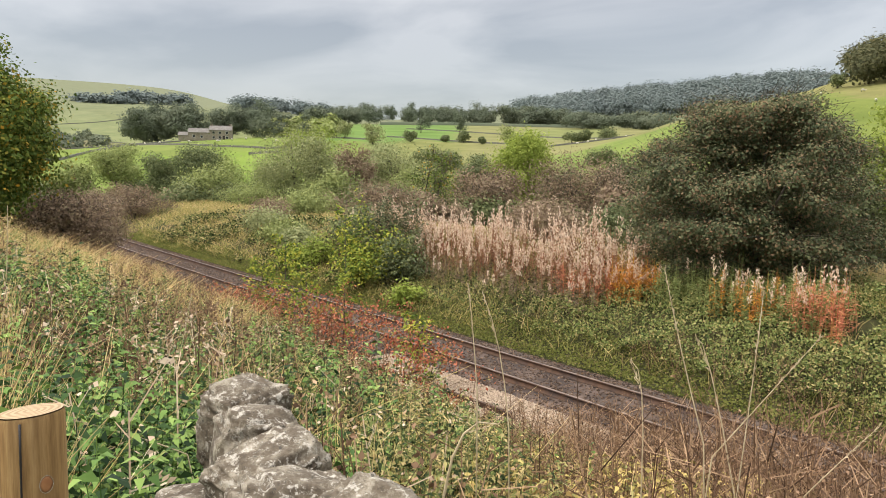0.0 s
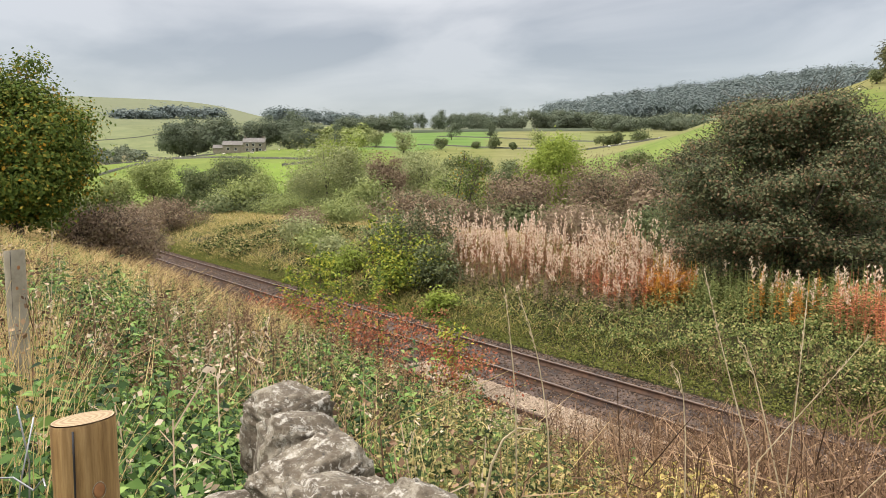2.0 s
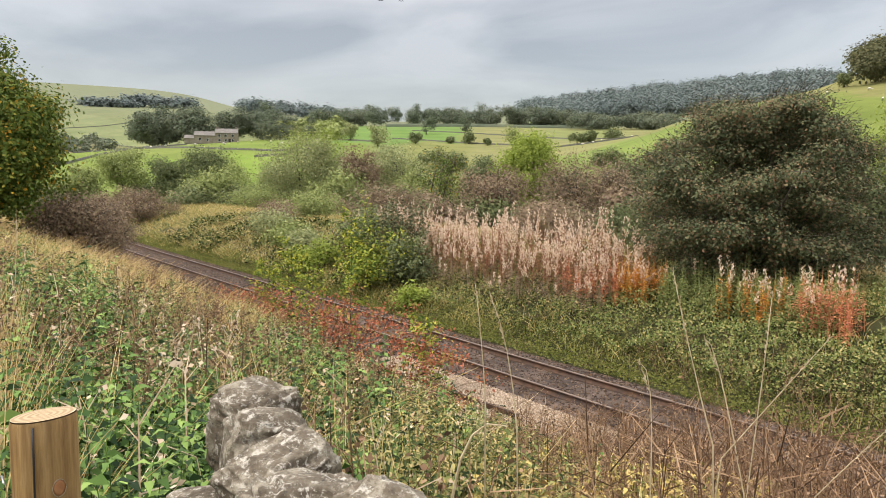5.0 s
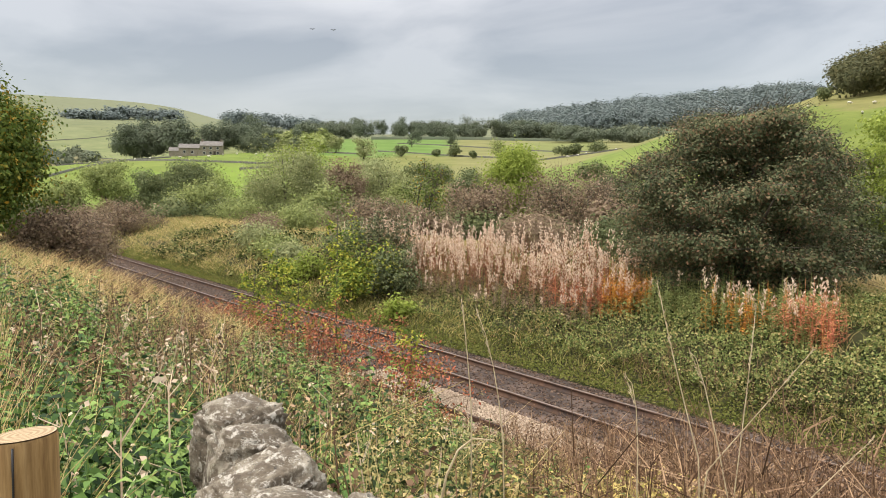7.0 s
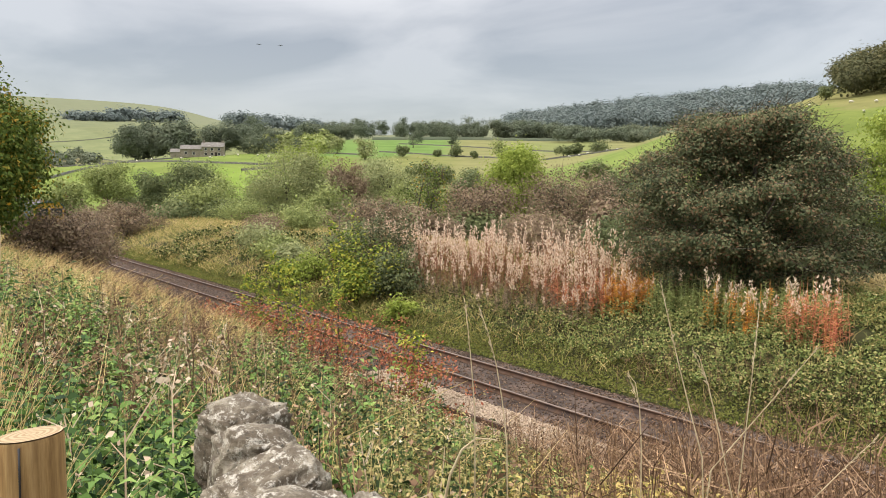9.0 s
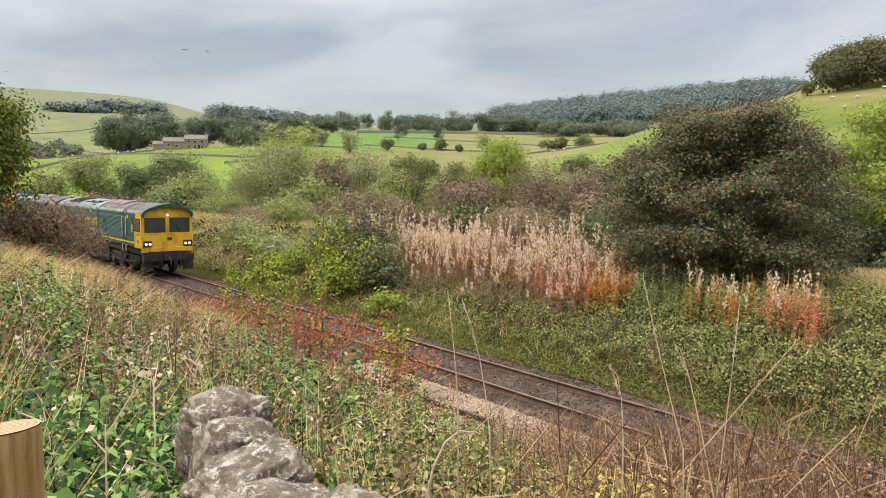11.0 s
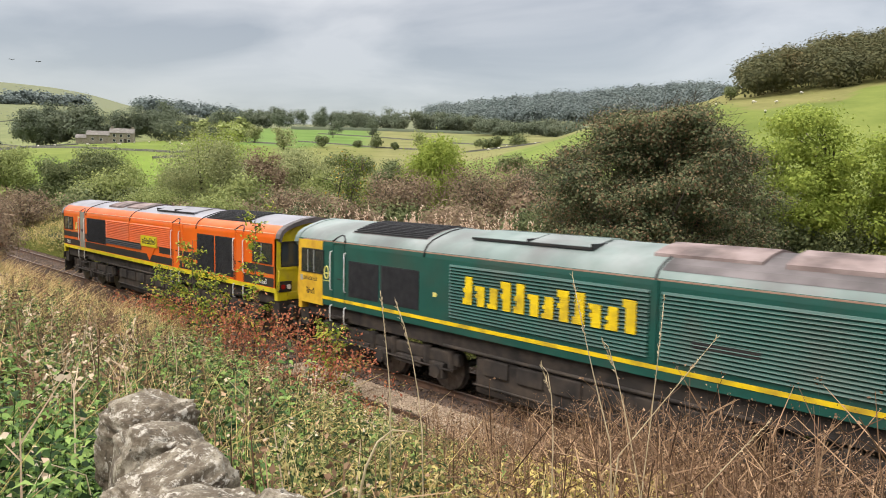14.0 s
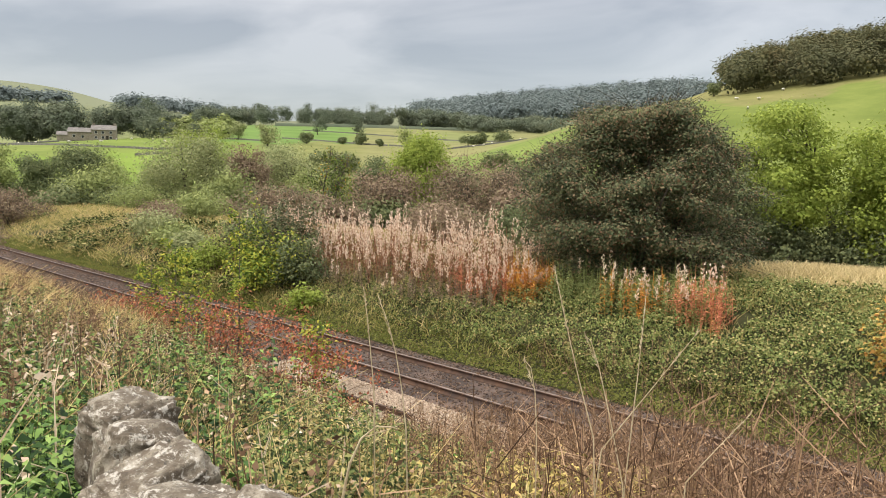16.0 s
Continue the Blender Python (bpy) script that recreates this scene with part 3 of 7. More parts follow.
def bogie(loco, xc):
    bm = bmesh.new()
    for sd in (-1, 1):
        y0, y1 = sorted((sd * 0.98, sd * 1.18))
        box(bm, xc - 2.75, xc + 2.75, y0, y1, 0.72, 1.02, bevel=0.05)
        for ax in (-2.07, 0.0, 2.07):
            y2, y3 = sorted((sd * 1.08, sd * 1.27))
            box(bm, xc + ax - 0.24, xc + ax + 0.24, y2, y3, 0.36, 0.74, bevel=0.04)
            disc(bm, xc + ax, sd * 1.28, 0.53, 0.16, 0.06, "y", 16)
            for off in (-0.42, 0.42):
                disc(bm, xc + ax + off, sd * 1.12, 0.86, 0.12, 0.42, "z", 12)
        box(bm, xc - 1.5, xc - 0.55, *sorted((sd * 1.15, sd * 1.24)), 0.5, 0.72, bevel=0.04)
        box(bm, xc + 0.55, xc + 1.5, *sorted((sd * 1.15, sd * 1.24)), 0.5, 0.72, bevel=0.04)
        tube(bm, [(xc - 2.6, sd * 1.25, 0.62), (xc + 2.6, sd * 1.25, 0.62)], 0.03, 6)
    frame_ = part("bogie_frame", bm, M["under"], loco, "grimy black six-wheel bogie frame")
    wheels = []
    for ax in (-2.07, 0.0, 2.07):
        bm = bmesh.new()
        for sd in (-1, 1):
            disc(bm, 0, sd * 0.77, 0, 0.53, 0.12, "y", 36)
            disc(bm, 0, sd * 0.70, 0, 0.56, 0.03, "y", 36)
            disc(bm, 0, sd * 0.84, 0, 0.16, 0.05, "y", 16)
            for k in range(5):
                disc(bm, 0.3 * math.cos(k * math.tau / 5), sd * 0.835, 0.3 * math.sin(k * math.tau / 5), 0.06, 0.015, "y", 10)
        disc(bm, 0, 0, 0, 0.09, 1.6, "y", 12)
        w = part("wheelset", bm, M["steel"], loco, "dirty steel wheel pair")
        w.location = (xc + ax, 0, 0.53)
        wheels.append(w)
    return wheels


def side_door(loco, s0, s1, sd, paint, open_=False):
    y = sd * HALF
    x0, x1 = LEN / 2 - s1, LEN / 2 - s0
    bm = bmesh.new()
    if open_:
        slab(bm, s0, s1, 1.56, 3.36, 0.006, sd, 0.0)
        part("open_doorway", bm, M["doorgrey"], loco, "open doorway showing a grey inner panel")
        bm = bmesh.new()
        slab(bm, s0 + 0.12, s1 - 0.12, 2.42, 2.54, 0.012, sd, 0.0)
        part("door_latch", bm, M["black"], loco)
    else:
        for a in ((s0, s0 + 0.025, 1.6, 3.28), (s1 - 0.025, s1, 1.6, 3.28), (s0, s1, 3.26, 3.29)):
            slab(bm, *a, 0.012, sd, 0.0)
        slab(bm, s0 + 0.06, s1 - 0.06, 1.62, 3.22, 0.006, sd, 0.0)
        part("side_door", bm, paint, loco)
        bm = bmesh.new()
        slab(bm, (s0 + s1) / 2 - 0.1, (s0 + s1) / 2 + 0.05, 2.30, 2.34, 0.02, sd, 0.0)
        part("door_handle", bm, M["black"], loco)
    # arched rain strip over the door
    bm = bmesh.new()
    w = x1 - x0
    pts = [(x0 + w * k / 8, y * (0.985 - 0.11 * math.sin(math.pi * k / 8)), 3.33 + 0.17 * math.sin(math.pi * k / 8)) for k in range(9)]
    tube(bm, [(p[0], p[1] + sd * 0.02, p[2]) for p in pts], 0.028, 6)
    part("rain_strip", bm, M["black"], loco)
    for s in (s0 - 0.04, s1 + 0.04):
        bm = bmesh.new()
        handrail(bm, s, 1.98, 3.06, sd)
        handrail(bm, s, 1.12, 1.58, sd)
        part("handrail", bm, M["white"], loco, "white painted grab rail")
    bm = bmesh.new()
    for z in (0.95, 1.25):
        box(bm, x0, x1, *sorted((sd * 1.1, sd * 1.33)), z, z + 0.03)
    part("step", bm, M["under"], loco)


def side_window(loco, s0, s1, z0, z1, sd, split, rim):
    bm = bmesh.new()
    slab(bm, s0, s1, z0, z1, 0.008, sd, 0.0)
    part("window_recess", bm, M["seat"], loco, "dark cab interior behind the side window")
    y = sd * (HALF + 0.016)
    edges = sorted({s0, s1, *split})
    for a, b_ in zip(edges, edges[1:]):
        bm = bmesh.new()
        box(bm, LEN / 2 - b_ + 0.02, LEN / 2 - a - 0.02, min(y, y + sd * 0.008), max(y, y + sd * 0.008), z0 + 0.02, z1 - 0.02)
        part("side_pane", bm, M["pane"], loco)
    bm = bmesh.new()
    for a in ((s0 - 0.02, s1 + 0.02, z1 - 0.01, z1 + 0.02), (s0 - 0.02, s1 + 0.02, z0 - 0.02, z0 + 0.01), (s0 - 0.02, s0 + 0.015, z0, z1), (s1 - 0.015, s1 + 0.02, z0, z1)):
        slab(bm, *a, 0.03, sd, 0.0)
    part("window_seal", bm, M["black"], loco, "black window seal")
    for e in edges[1:-1]:
        part("window_bar", slab(bmesh.new(), e - 0.012, e + 0.012, z0, z1, 0.032, sd, 0.0), rim, loco)


pane = bpy.data.materials.new("side_window_glass")
pane.use_nodes = True
pb = pane.node_tree.nodes["Principled BSDF"]
pb.inputs["Base Color"].default_value, pb.inputs["Roughness"].default_value = (0.02, 0.025, 0.025, 1), 0.04
pb.inputs["Specular IOR Level"].default_value = 0.45
M["pane"] = pane


def roof_fittings(loco, grey, flip, soot):
    """Hatches, ribs, radiator fans under a grille, silencer hump; flip: counted from the other end."""
    def X(s):
        return LEN / 2 - s if not flip else s - LEN / 2
    def bx(bm, s0, s1, *rest, bevel=0.0):
        box(bm, *sorted((X(s0), X(s1))), *rest, bevel=bevel)
    # raised seams round the roof
    for s in (3.3, 8.65, 14.75):
        bm = bmesh.new()
        pts = [(X(s), y * 1.006, z + 0.008) for y, z in SECTION if z > 2.0]
        tube(bm, pts, 0.022, 6)
        part("roof_seam", bm, M["black"], loco)
    # two walk-on hatches
    for s0, s1 in ((10.35, 11.95), (12.0, 13.6)):
        for sd in (-1, 1):
            bm = bmesh.new()
            za, zb = 3.83, 3.69
            lo = [(sd * 0.12, za), (sd * 0.86, zb)]
            q = []
            for g in (0.0, 0.05):
                for x in sorted((X(s0), X(s1))):
                    for y, z in lo:
                        q.append(bm.verts.new((x, y, z + g)))
            bmesh.ops.convex_hull(bm, input=q)
            part("roof_hatch", bm, grey, loco, "flat roof access hatch")
            bm = bmesh.new()
            bx(bm, s0 - 0.02, s1 + 0.02, *sorted((sd * 0.86, sd * 0.88)), 3.68, 3.73)
            bx(bm, s0 - 0.04, s0 + 0.0, *sorted((sd * 0.1, sd * 0.88)), 3.70, 3.80)
            part("hatch_edge", bm, M["black"], loco)
    # radiator roof grille
    bm = bmesh.new()
    for sd in (-1, 1):
        for k in range(11):
            y = sd * (0.06 + 0.095 * k)
            z = float(np.interp(abs(y), [0, 0.45, 0.8, 1.05, 1.22], [3.85, 3.785, 3.68, 3.585, 3.47]))
            bx(bm, 15.0, 17.9, y - 0.022, y + 0.022, z + 0.01, z + 0.045)
    part("radiator_slats", bm, M["grille"], loco, "black slatted radiator grille on the roof")
    bm = bmesh.new()
    shell = [(y, z + 0.008) for y, z in SECTION if z > 3.5]
    r0 = [bm.verts.new((X(14.95), y, z)) for y, z in shell]
    r1 = [bm.verts.new((X(17.95), y, z)) for y, z in shell]
    for k in range(len(shell) - 1):
        bm.faces.new((r0[k], r0[k + 1], r1[k + 1], r1[k]))
    part("radiator_base", bm, M["black"] if flip else M["soot"], loco)
    # silencer hump and exhaust, sooty
    bm = bmesh.new()
    for s0, s1, w, g in ((5.0, 6.6, 0.86, 0.075), (7.0, 9.0, 0.8, 0.055)):
        top = [(w * k / 8, float(np.interp(abs(w * k / 8), [0, 0.45, 0.8, 1.05], [3.85, 3.785, 3.68, 3.585])) + g) for k in range(-8, 9)]
        prof = [(-w - 0.03, top[0][1] - g - 0.06), *top, (w + 0.03, top[-1][1] - g - 0.06)]
        a = [bm.verts.new((X(s0), y, z)) for y, z in prof]
        c = [bm.verts.new((X(s1), y, z)) for y, z in prof]
        for k in range(len(prof) - 1):
            bm.faces.new((a[k], a[k + 1], c[k + 1], c[k]))
        bm.faces.new(a)
        bm.faces.new(c)
    part("silencer_hump", bm, M["rusty_hump"], loco, "soot-stained silencer hump")
    if soot:
        bm = bmesh.new()
        shell = [(y, z + 0.006) for y, z in SECTION if z > 3.45]
        r0 = [bm.verts.new((X(0.12), y, z)) for y, z in shell]
        r1 = [bm.verts.new((X(8.6), y, z)) for y, z in shell]
        for k in range(len(shell) - 1):
            bm.faces.new((r0[k], r0[k + 1], r1[k + 1], r1[k]))
        part("sooted_roof_sheet", bm, M["soot"], loco, "soot-darkened roof sheet")


def underneath(loco):
    bm = bmesh.new()
    box(bm, -LEN / 2 + 0.3, LEN / 2 - 0.3, -1.2, 1.2, 1.15, 1.56)
    part("underframe", bm, M["under"], loco)
    bm = bmesh.new()
    box(bm, -3.0, 3.2, -1.26, 1.26, 0.28, 1.16, bevel=0.12)
    part("fuel_tank", bm, M["under"], loco, "big grimy fuel tank between the bogies")
    for k in range(6):
        x = -2.7 + k * 0.95
        part("equipment_box", box(bmesh.new(), x, x + 0.7, -1.31, -1.2, 0.75, 1.12, bevel=0.03), M["under"], loco)
    bm = bmesh.new()
    tube(bm, [(-4, -1.28, 1.2), (4.5, -1.28, 1.2)], 0.04, 8)
    tube(bm, [(-3, -1.3, 0.5), (3, -1.3, 0.5)], 0.025, 8)
    part("pipe_run", bm, M["under"], loco)
    return bogie(loco, 6.35) + bogie(loco, -6.35)


def crest(loco, s, z, sd):
    bm = bmesh.new()
    x, y = LEN / 2 - s, sd * (HALF + 0.008)
    pts = [(x + 0.10 * math.cos(a), y, z + 0.17 * math.sin(a)) for a in np.linspace(0, math.tau, 17)]
    tube(bm, pts, 0.022, 6)
    slab(bm, s - 0.13, s + 0.13, z - 0.04, z + 0.0, 0.012, sd, 0.0)
    slab(bm, s - 0.17, s + 0.17, z - 0.24, z - 0.22, 0.012, sd, 0.0)
    part("crest", bm, M["crest"], loco, "small oval crest with a bar")


def body_core(loco, side_mat, roof_mat, split=3.45):
    bm = bmesh.new()
    shell_pieces(bm, -LEN / 2, LEN / 2, (1.0, split))
    q = [bm.verts.new(p) for p in ((-LEN / 2, -1.33, 1.54), (LEN / 2, -1.33, 1.54), (LEN / 2, 1.33, 1.54), (-LEN / 2, 1.33, 1.54))]
    bm.faces.new(q)
    part("body_side", bm, side_mat, loco)
    part("roof", shell_pieces(bmesh.new(), -LEN / 2, LEN / 2, (split, 4.0)), roof_mat, loco)


def green_loco(label, lettering, lit_up):
    loco = tagged(new("locomotive"), label, "locomotive", "locomotives of the train")
    body_core(loco, M["green"], M["green_roof"], 3.35)
    for sd in (-1, 1):
        # yellow cab panels at both ends
        for a, b_, lo in ((0.0, 1.28, 0), (18.95, LEN, 1)):
            bm = bmesh.new()
            slab(bm, a, b_, 1.50, 2.37, 0.006, sd, 0.02)
            slab(bm, a, b_ - 0.25 if lo == 0 else b_, 3.06, 3.3, 0.006, sd, 0.02)
            slab(bm, (a if lo == 0 else b_ - 0.2), (a + 0.22 if lo == 0 else b_), 2.37, 3.06, 0.006, sd, 0.02)
            part("cab_side_panel", bm, M["yellow"], loco, "yellow painted cab side panel")
            bm = bmesh.new()
            c = (a + b_) / 2
            bars(bm, c - 0.21, c + 0.21, 1.86, 0.17, sd, 0.012, 5)
            slab(bm, c - 0.36, c + 0.36, 2.16, 2.175, 0.011, sd, 0.0)
            bars(bm, c - 0.34, c + 0.34, 2.22, 0.07, sd, 0.010, 9)
            part("painted_number", bm, M["black"], loco, "small dark painted numerals on yellow")
            bm = bmesh.new()
            slab(bm, a + 0.1 if lo == 0 else b_ - 0.22, a + 0.22 if lo == 0 else b_ - 0.1, 2.12, 2.28, 0.012, sd, 0.0)
            part("warning_plate", bm, M["frame"], loco)
        side_window(loco, 0.24, 1.44, 2.40, 3.03, sd, (0.45, 1.02), M["frame"])
        side_window(loco, LEN - 1.25, LEN - 0.2, 2.40, 3.03, sd, (LEN - 0.8, LEN - 0.5), M["frame"])
        # yellow line along the sole
        bm = bmesh.new()
        slab(bm, 1.28, LEN - 1.2, 1.70, 1.785, 0.010, sd, 0.0)
        part("sole_line", bm, M["line_yellow"], loco, "yellow line along the body foot")
        bm = bmesh.new()
        slab(bm, 0.2, LEN - 0.2, 3.300, 3.330, -0.012, sd, 0.05)
        part("cantrail_line", bm, M["red_line"], loco, "faded orange line along the cantrail")
        # louvred bodyside
        bm = bmesh.new()
        louvres(bm, 3.42, 8.5, 1.9, 3.16, 0.0725, sd)
        part("louvre_panel", bm, M["green"], loco, "green louvred side panel")
        bm = bmesh.new()
        louvres(bm, 8.75, 13.86, 1.9, 3.12, 0.0725, sd)
        part("louvre_panel", bm, M["green"], loco, "green louvred side panel")
        bm = bmesh.new()
        slab(bm, 8.58, 8.68, 1.8, 3.3, 0.03, sd)
        part("body_joint", bm, M["green"], loco)
        # radiator intake grilles
        for a, b_ in ((14.92, 16.38), (16.46, 17.74)):
            bm = bmesh.new()
            slab(bm, a, b_, 1.9, 2.86, 0.008, sd, 0.0)
            for k in range(int((b_ - a) / 0.07)):
                slab(bm, a + 0.02 + k * 0.07, a + 0.045 + k * 0.07, 1.92, 2.84, 0.02, sd, 0.0)
            part("intake_grille", bm, M["grille"], loco, "black air intake grille")
        side_door(loco, 2.72, 3.30, sd, M["green"])
        side_door(loco, 17.90, 18.46, sd, M["green"])
        crest(loco, 1.68, 2.55, sd)
        crest(loco, 18.75, 2.45, sd)
        for a in ((2.45, 2.6, 3.0, 3.2), (14.3, 14.42, 2.3, 2.4)):
            part("notice_plate", slab(bmesh.new(), *a, 0.01, sd, 0.0), M["crest"], loco)
        # the big lettering, drawn as plain strokes
        if lettering:
            bm = bmesh.new()
            lettering(bm, sd)
            part("side_lettering", bm, M["line_yellow"], loco, "large yellow lettering strokes on the louvres")
        if lit_up:
            bm = bmesh.new()
            disc(bm, LEN / 2 - 7.30, sd * (HALF + 0.03), 2.74, 0.22, 0.02, "y", 24)
            part("round_badge", bm, M["under"], loco, "round bronze badge")
            bm = bmesh.new()
            disc(bm, LEN / 2 - 7.30, sd * (HALF + 0.045), 2.74, 0.12, 0.02, "y", 6)
            part("badge_centre", bm, M["rail_side"], loco)
        bm = bmesh.new()
        slab(bm, 6.72, 7.9, 2.22, 2.36, 0.032, sd, 0.0)
        part("name_plate", bm, M["black"], loco, "long dark nameplate")
    cab_front(loco, "front", M["yellow"], lit_up, M["green"])
    cab_front(loco, "rear", M["yellow"], False, M["green_roof"])
    roof_fittings(loco, M["green_roof"], False, True)
    return loco, underneath(loco)


def thin_lettering(bm, sd):
    bars(bm, 8.95, 13.5, 2.52, 0.60, sd, 0.05, 12, 0.001, weight=0.30)
    slab(bm, 9.0, 11.9, 2.06, 2.10, 0.05, sd, 0.0)


def bold_lettering(bm, sd):
    bars(bm, 8.95, 13.45, 2.58, 0.62, sd, 0.05, 12, 0.001, weight=0.40)


def orange_loco():
    loco = tagged(new("locomotive"), "orange and black diesel locomotive with grey roof and yellow cab", "locomotive", "locomotives of the train")
    body_core(loco, M["orange"], M["roof_grey"], 3.56)
    for sd in (-1, 1):
        bm = bmesh.new()
        slab(bm, 0.0, LEN, 1.54, 1.68, 0.012, sd, 0.02)
        part("sole_line", bm, M["lemon"], loco, "lemon yellow band along the body foot")
        for z0, z1 in ((1.70, 1.98), (2.10, 2.34)):
            for a, b_ in ((0.15, 2.62), (5.3, 7.40), (7.45, 8.6), (10.35, 14.3), (16.78, 17.0), (17.8, LEN - 0.05)) if z0 > 2 else ((0.15, 2.62), (5.3, 7.40), (7.45, 17.0), (17.8, LEN - 0.05)):
                part("black_band", slab(bmesh.new(), a, b_, z0, z1, 0.005, sd, 0.01), M["black"], loco, "black painted band")
        bm = bmesh.new()
        slab(bm, 0.1, LEN - 0.02, 3.335, 3.36, -0.012, sd, 0.05)
        part("cantrail_line", bm, M["pale_line"], loco, "pale line along the cantrail")
        bm = bmesh.new()
        louvres(bm, 7.5, 11.52, 2.36, 3.14, 0.072, sd)
        louvres(bm, 11.62, 14.26, 2.36, 3.12, 0.072, sd)
        part("louvre_panel", bm, M["orange"], loco, "orange louvred side panel")
        bm = bmesh.new()
        louvres(bm, 10.35, 14.26, 2.10, 2.34, 0.072, sd)
        part("louvre_panel", bm, M["black"], loco, "black louvred strip")
        bm = bmesh.new()
        slab(bm, 11.53, 11.6, 2.4, 3.3, 0.025, sd)
        part("body_joint", bm, M["orange"], loco)
        bm = bmesh.new()
        slab(bm, 6.46, 6.52, 1.75, 3.3, 0.012, sd)
        part("body_joint", bm, M["orange"], loco)
        for a, b_, z0, z1 in ((2.66, 3.95, 1.76, 3.06), (4.03, 5.32, 1.76, 3.06), (14.3, 16.76, 2.02, 3.10)):
            bm = bmesh.new()
            slab(bm, a, b_, z0, z1, 0.008, sd, 0.0)
            for k in range(int((b_ - a) / 0.07)):
                slab(bm, a + 0.02 + k * 0.07, a + 0.045 + k * 0.07, z0 + 0.02, z1 - 0.02, 0.02, sd, 0.0)
            part("intake_grille", bm, M["grille"], loco, "black air intake grille")
        bm = bmesh.new()
        slab(bm, 8.72, 10.32, 2.26, 2.70, 0.05, sd, 0.0)
        bmesh.ops.bevel(bm, geom=bm.edges[:], offset=0.024, segments=2, affect="EDGES")
        part("logo_panel", bm, M["lemon"], loco, "yellow logo panel with dark strokes")
        bm = bmesh.new()
        bars(bm, 8.85, 10.2, 2.50, 0.24, sd, 0.056, 11, 0.2, weight=0.34)
        tri = [bm.verts.new((LEN / 2 - s, sd * (HALF + g), z)) for g in (0.0, 0.02) for s, z in ((8.95, 2.27), (10.1, 2.27), (9.5, 1.74))]
        bm2 = bmesh.new()
        bmesh.ops.convex_hull(bm2, input=[bm2.verts.new(v.co) for v in tri])
        bmesh.ops.delete(bm, geom=tri, context="VERTS")
        part("logo_point", bm2, M["orange"], loco, "orange point below the logo panel")
        part("logo_lettering", bm, M["black"], loco)
        side_window(loco, 0.25, 1.38, 2.42, 3.02, sd, (0.85,), M["frame"])
        side_window(loco, 18.72, 19.92, 2.46, 3.04, sd, (19.28,), M["frame"])
        side_door(loco, 1.98, 2.56, sd, M["orange"])
        side_door(loco, 6.76, 7.36, sd, M["orange"])
        side_door(loco, 17.06, 17.72, sd, M["orange"], open_=(sd == -1))
        crest(loco, 18.25, 2.66, sd)
        for a in (0.55, 19.15):
            bm = bmesh.new()
            bars(bm, a, a + 0.5, 1.84, 0.16, sd, 0.012, 5)
            part("painted_number", bm, M["white"], loco, "small white painted numerals")
        for a in ((5.75, 5.95, 2.55, 2.62), (6.95, 7.1, 2.55, 2.62), (17.86, 17.98, 2.92, 3.12)):
            part("notice_plate", slab(bmesh.new(), *a, 0.01, sd, 0.0), M["crest"], loco)
    cab_front(loco, "front", M["lemon"], False)
    cab_front(loco, "rear", M["lemon"], False, M["roof_grey"])
    roof_fittings(loco, M["roof_grey"], True, False)
    return loco, underneath(loco)


train = [green_loco("dark green and yellow diesel locomotive, leading, lamps lit", thin_lettering, True),
         green_loco("dark green and yellow diesel locomotive with bold yellow lettering", bold_lettering, False),
         orange_loco()]
# ---- plants: materials ----
def lm(key, name, colors, leaf=0.25, rough=0.75, island=0.6, scale=0.6, stops=None):
    colors = [(min(0.8, r * 1.64), min(0.8, g * 1.4), min(0.7, b * 1.17)) for r, g, b in colors]
    M[key] = mat(name, colors, rough, scale=scale, island=island, leaf=leaf, spec=0.12, stops=stops)


lm("nettle", "nettle_leaf", [(0.006, 0.02, 0.007), (0.028, 0.07, 0.02), (0.075, 0.155, 0.042), (0.15, 0.25, 0.08)], leaf=0.1, island=0.8, rough=0.55, stops=[0.12, 0.38, 0.6, 0.86])
lm("bramble", "bramble_leaf", [(0.045, 0.08, 0.03), (0.10, 0.15, 0.056), (0.16, 0.21, 0.085), (0.27, 0.265, 0.135)], island=0.7, leaf=0.15)
lm("herb", "herb_leaf", [(0.012, 0.024, 0.009), (0.055, 0.085, 0.03), (0.13, 0.165, 0.065), (0.27, 0.25, 0.135)], island=0.85, leaf=0.12, stops=[0.2, 0.42, 0.64, 0.86])
lm("straw", "dry_grass", [(0.25, 0.195, 0.11), (0.39, 0.315, 0.18), (0.52, 0.44, 0.28), (0.33, 0.30, 0.13)], leaf=0.2, island=0.85)
lm("meadow", "bank_grass", [(0.09, 0.12, 0.042), (0.17, 0.20, 0.075), (0.26, 0.26, 0.115), (0.40, 0.345, 0.19)], island=0.8)
lm("turf", "verge_turf", [(0.045, 0.065, 0.02), (0.075, 0.10, 0.028), (0.115, 0.14, 0.045), (0.13, 0.11, 0.06)])
lm("hay", "pale_hay", [(0.27, 0.26, 0.15), (0.36, 0.34, 0.21), (0.44, 0.41, 0.28)], leaf=0.2)
lm("brown", "dead_weed_stem", [(0.04, 0.028, 0.021), (0.088, 0.061, 0.044), (0.15, 0.108, 0.077), (0.26, 0.205, 0.15)], leaf=0.1, island=0.85)
lm("ochre", "yellowing_leaf", [(0.05, 0.055, 0.02), (0.17, 0.165, 0.055), (0.36, 0.33, 0.14), (0.20, 0.14, 0.075)], island=0.85, leaf=0.15)
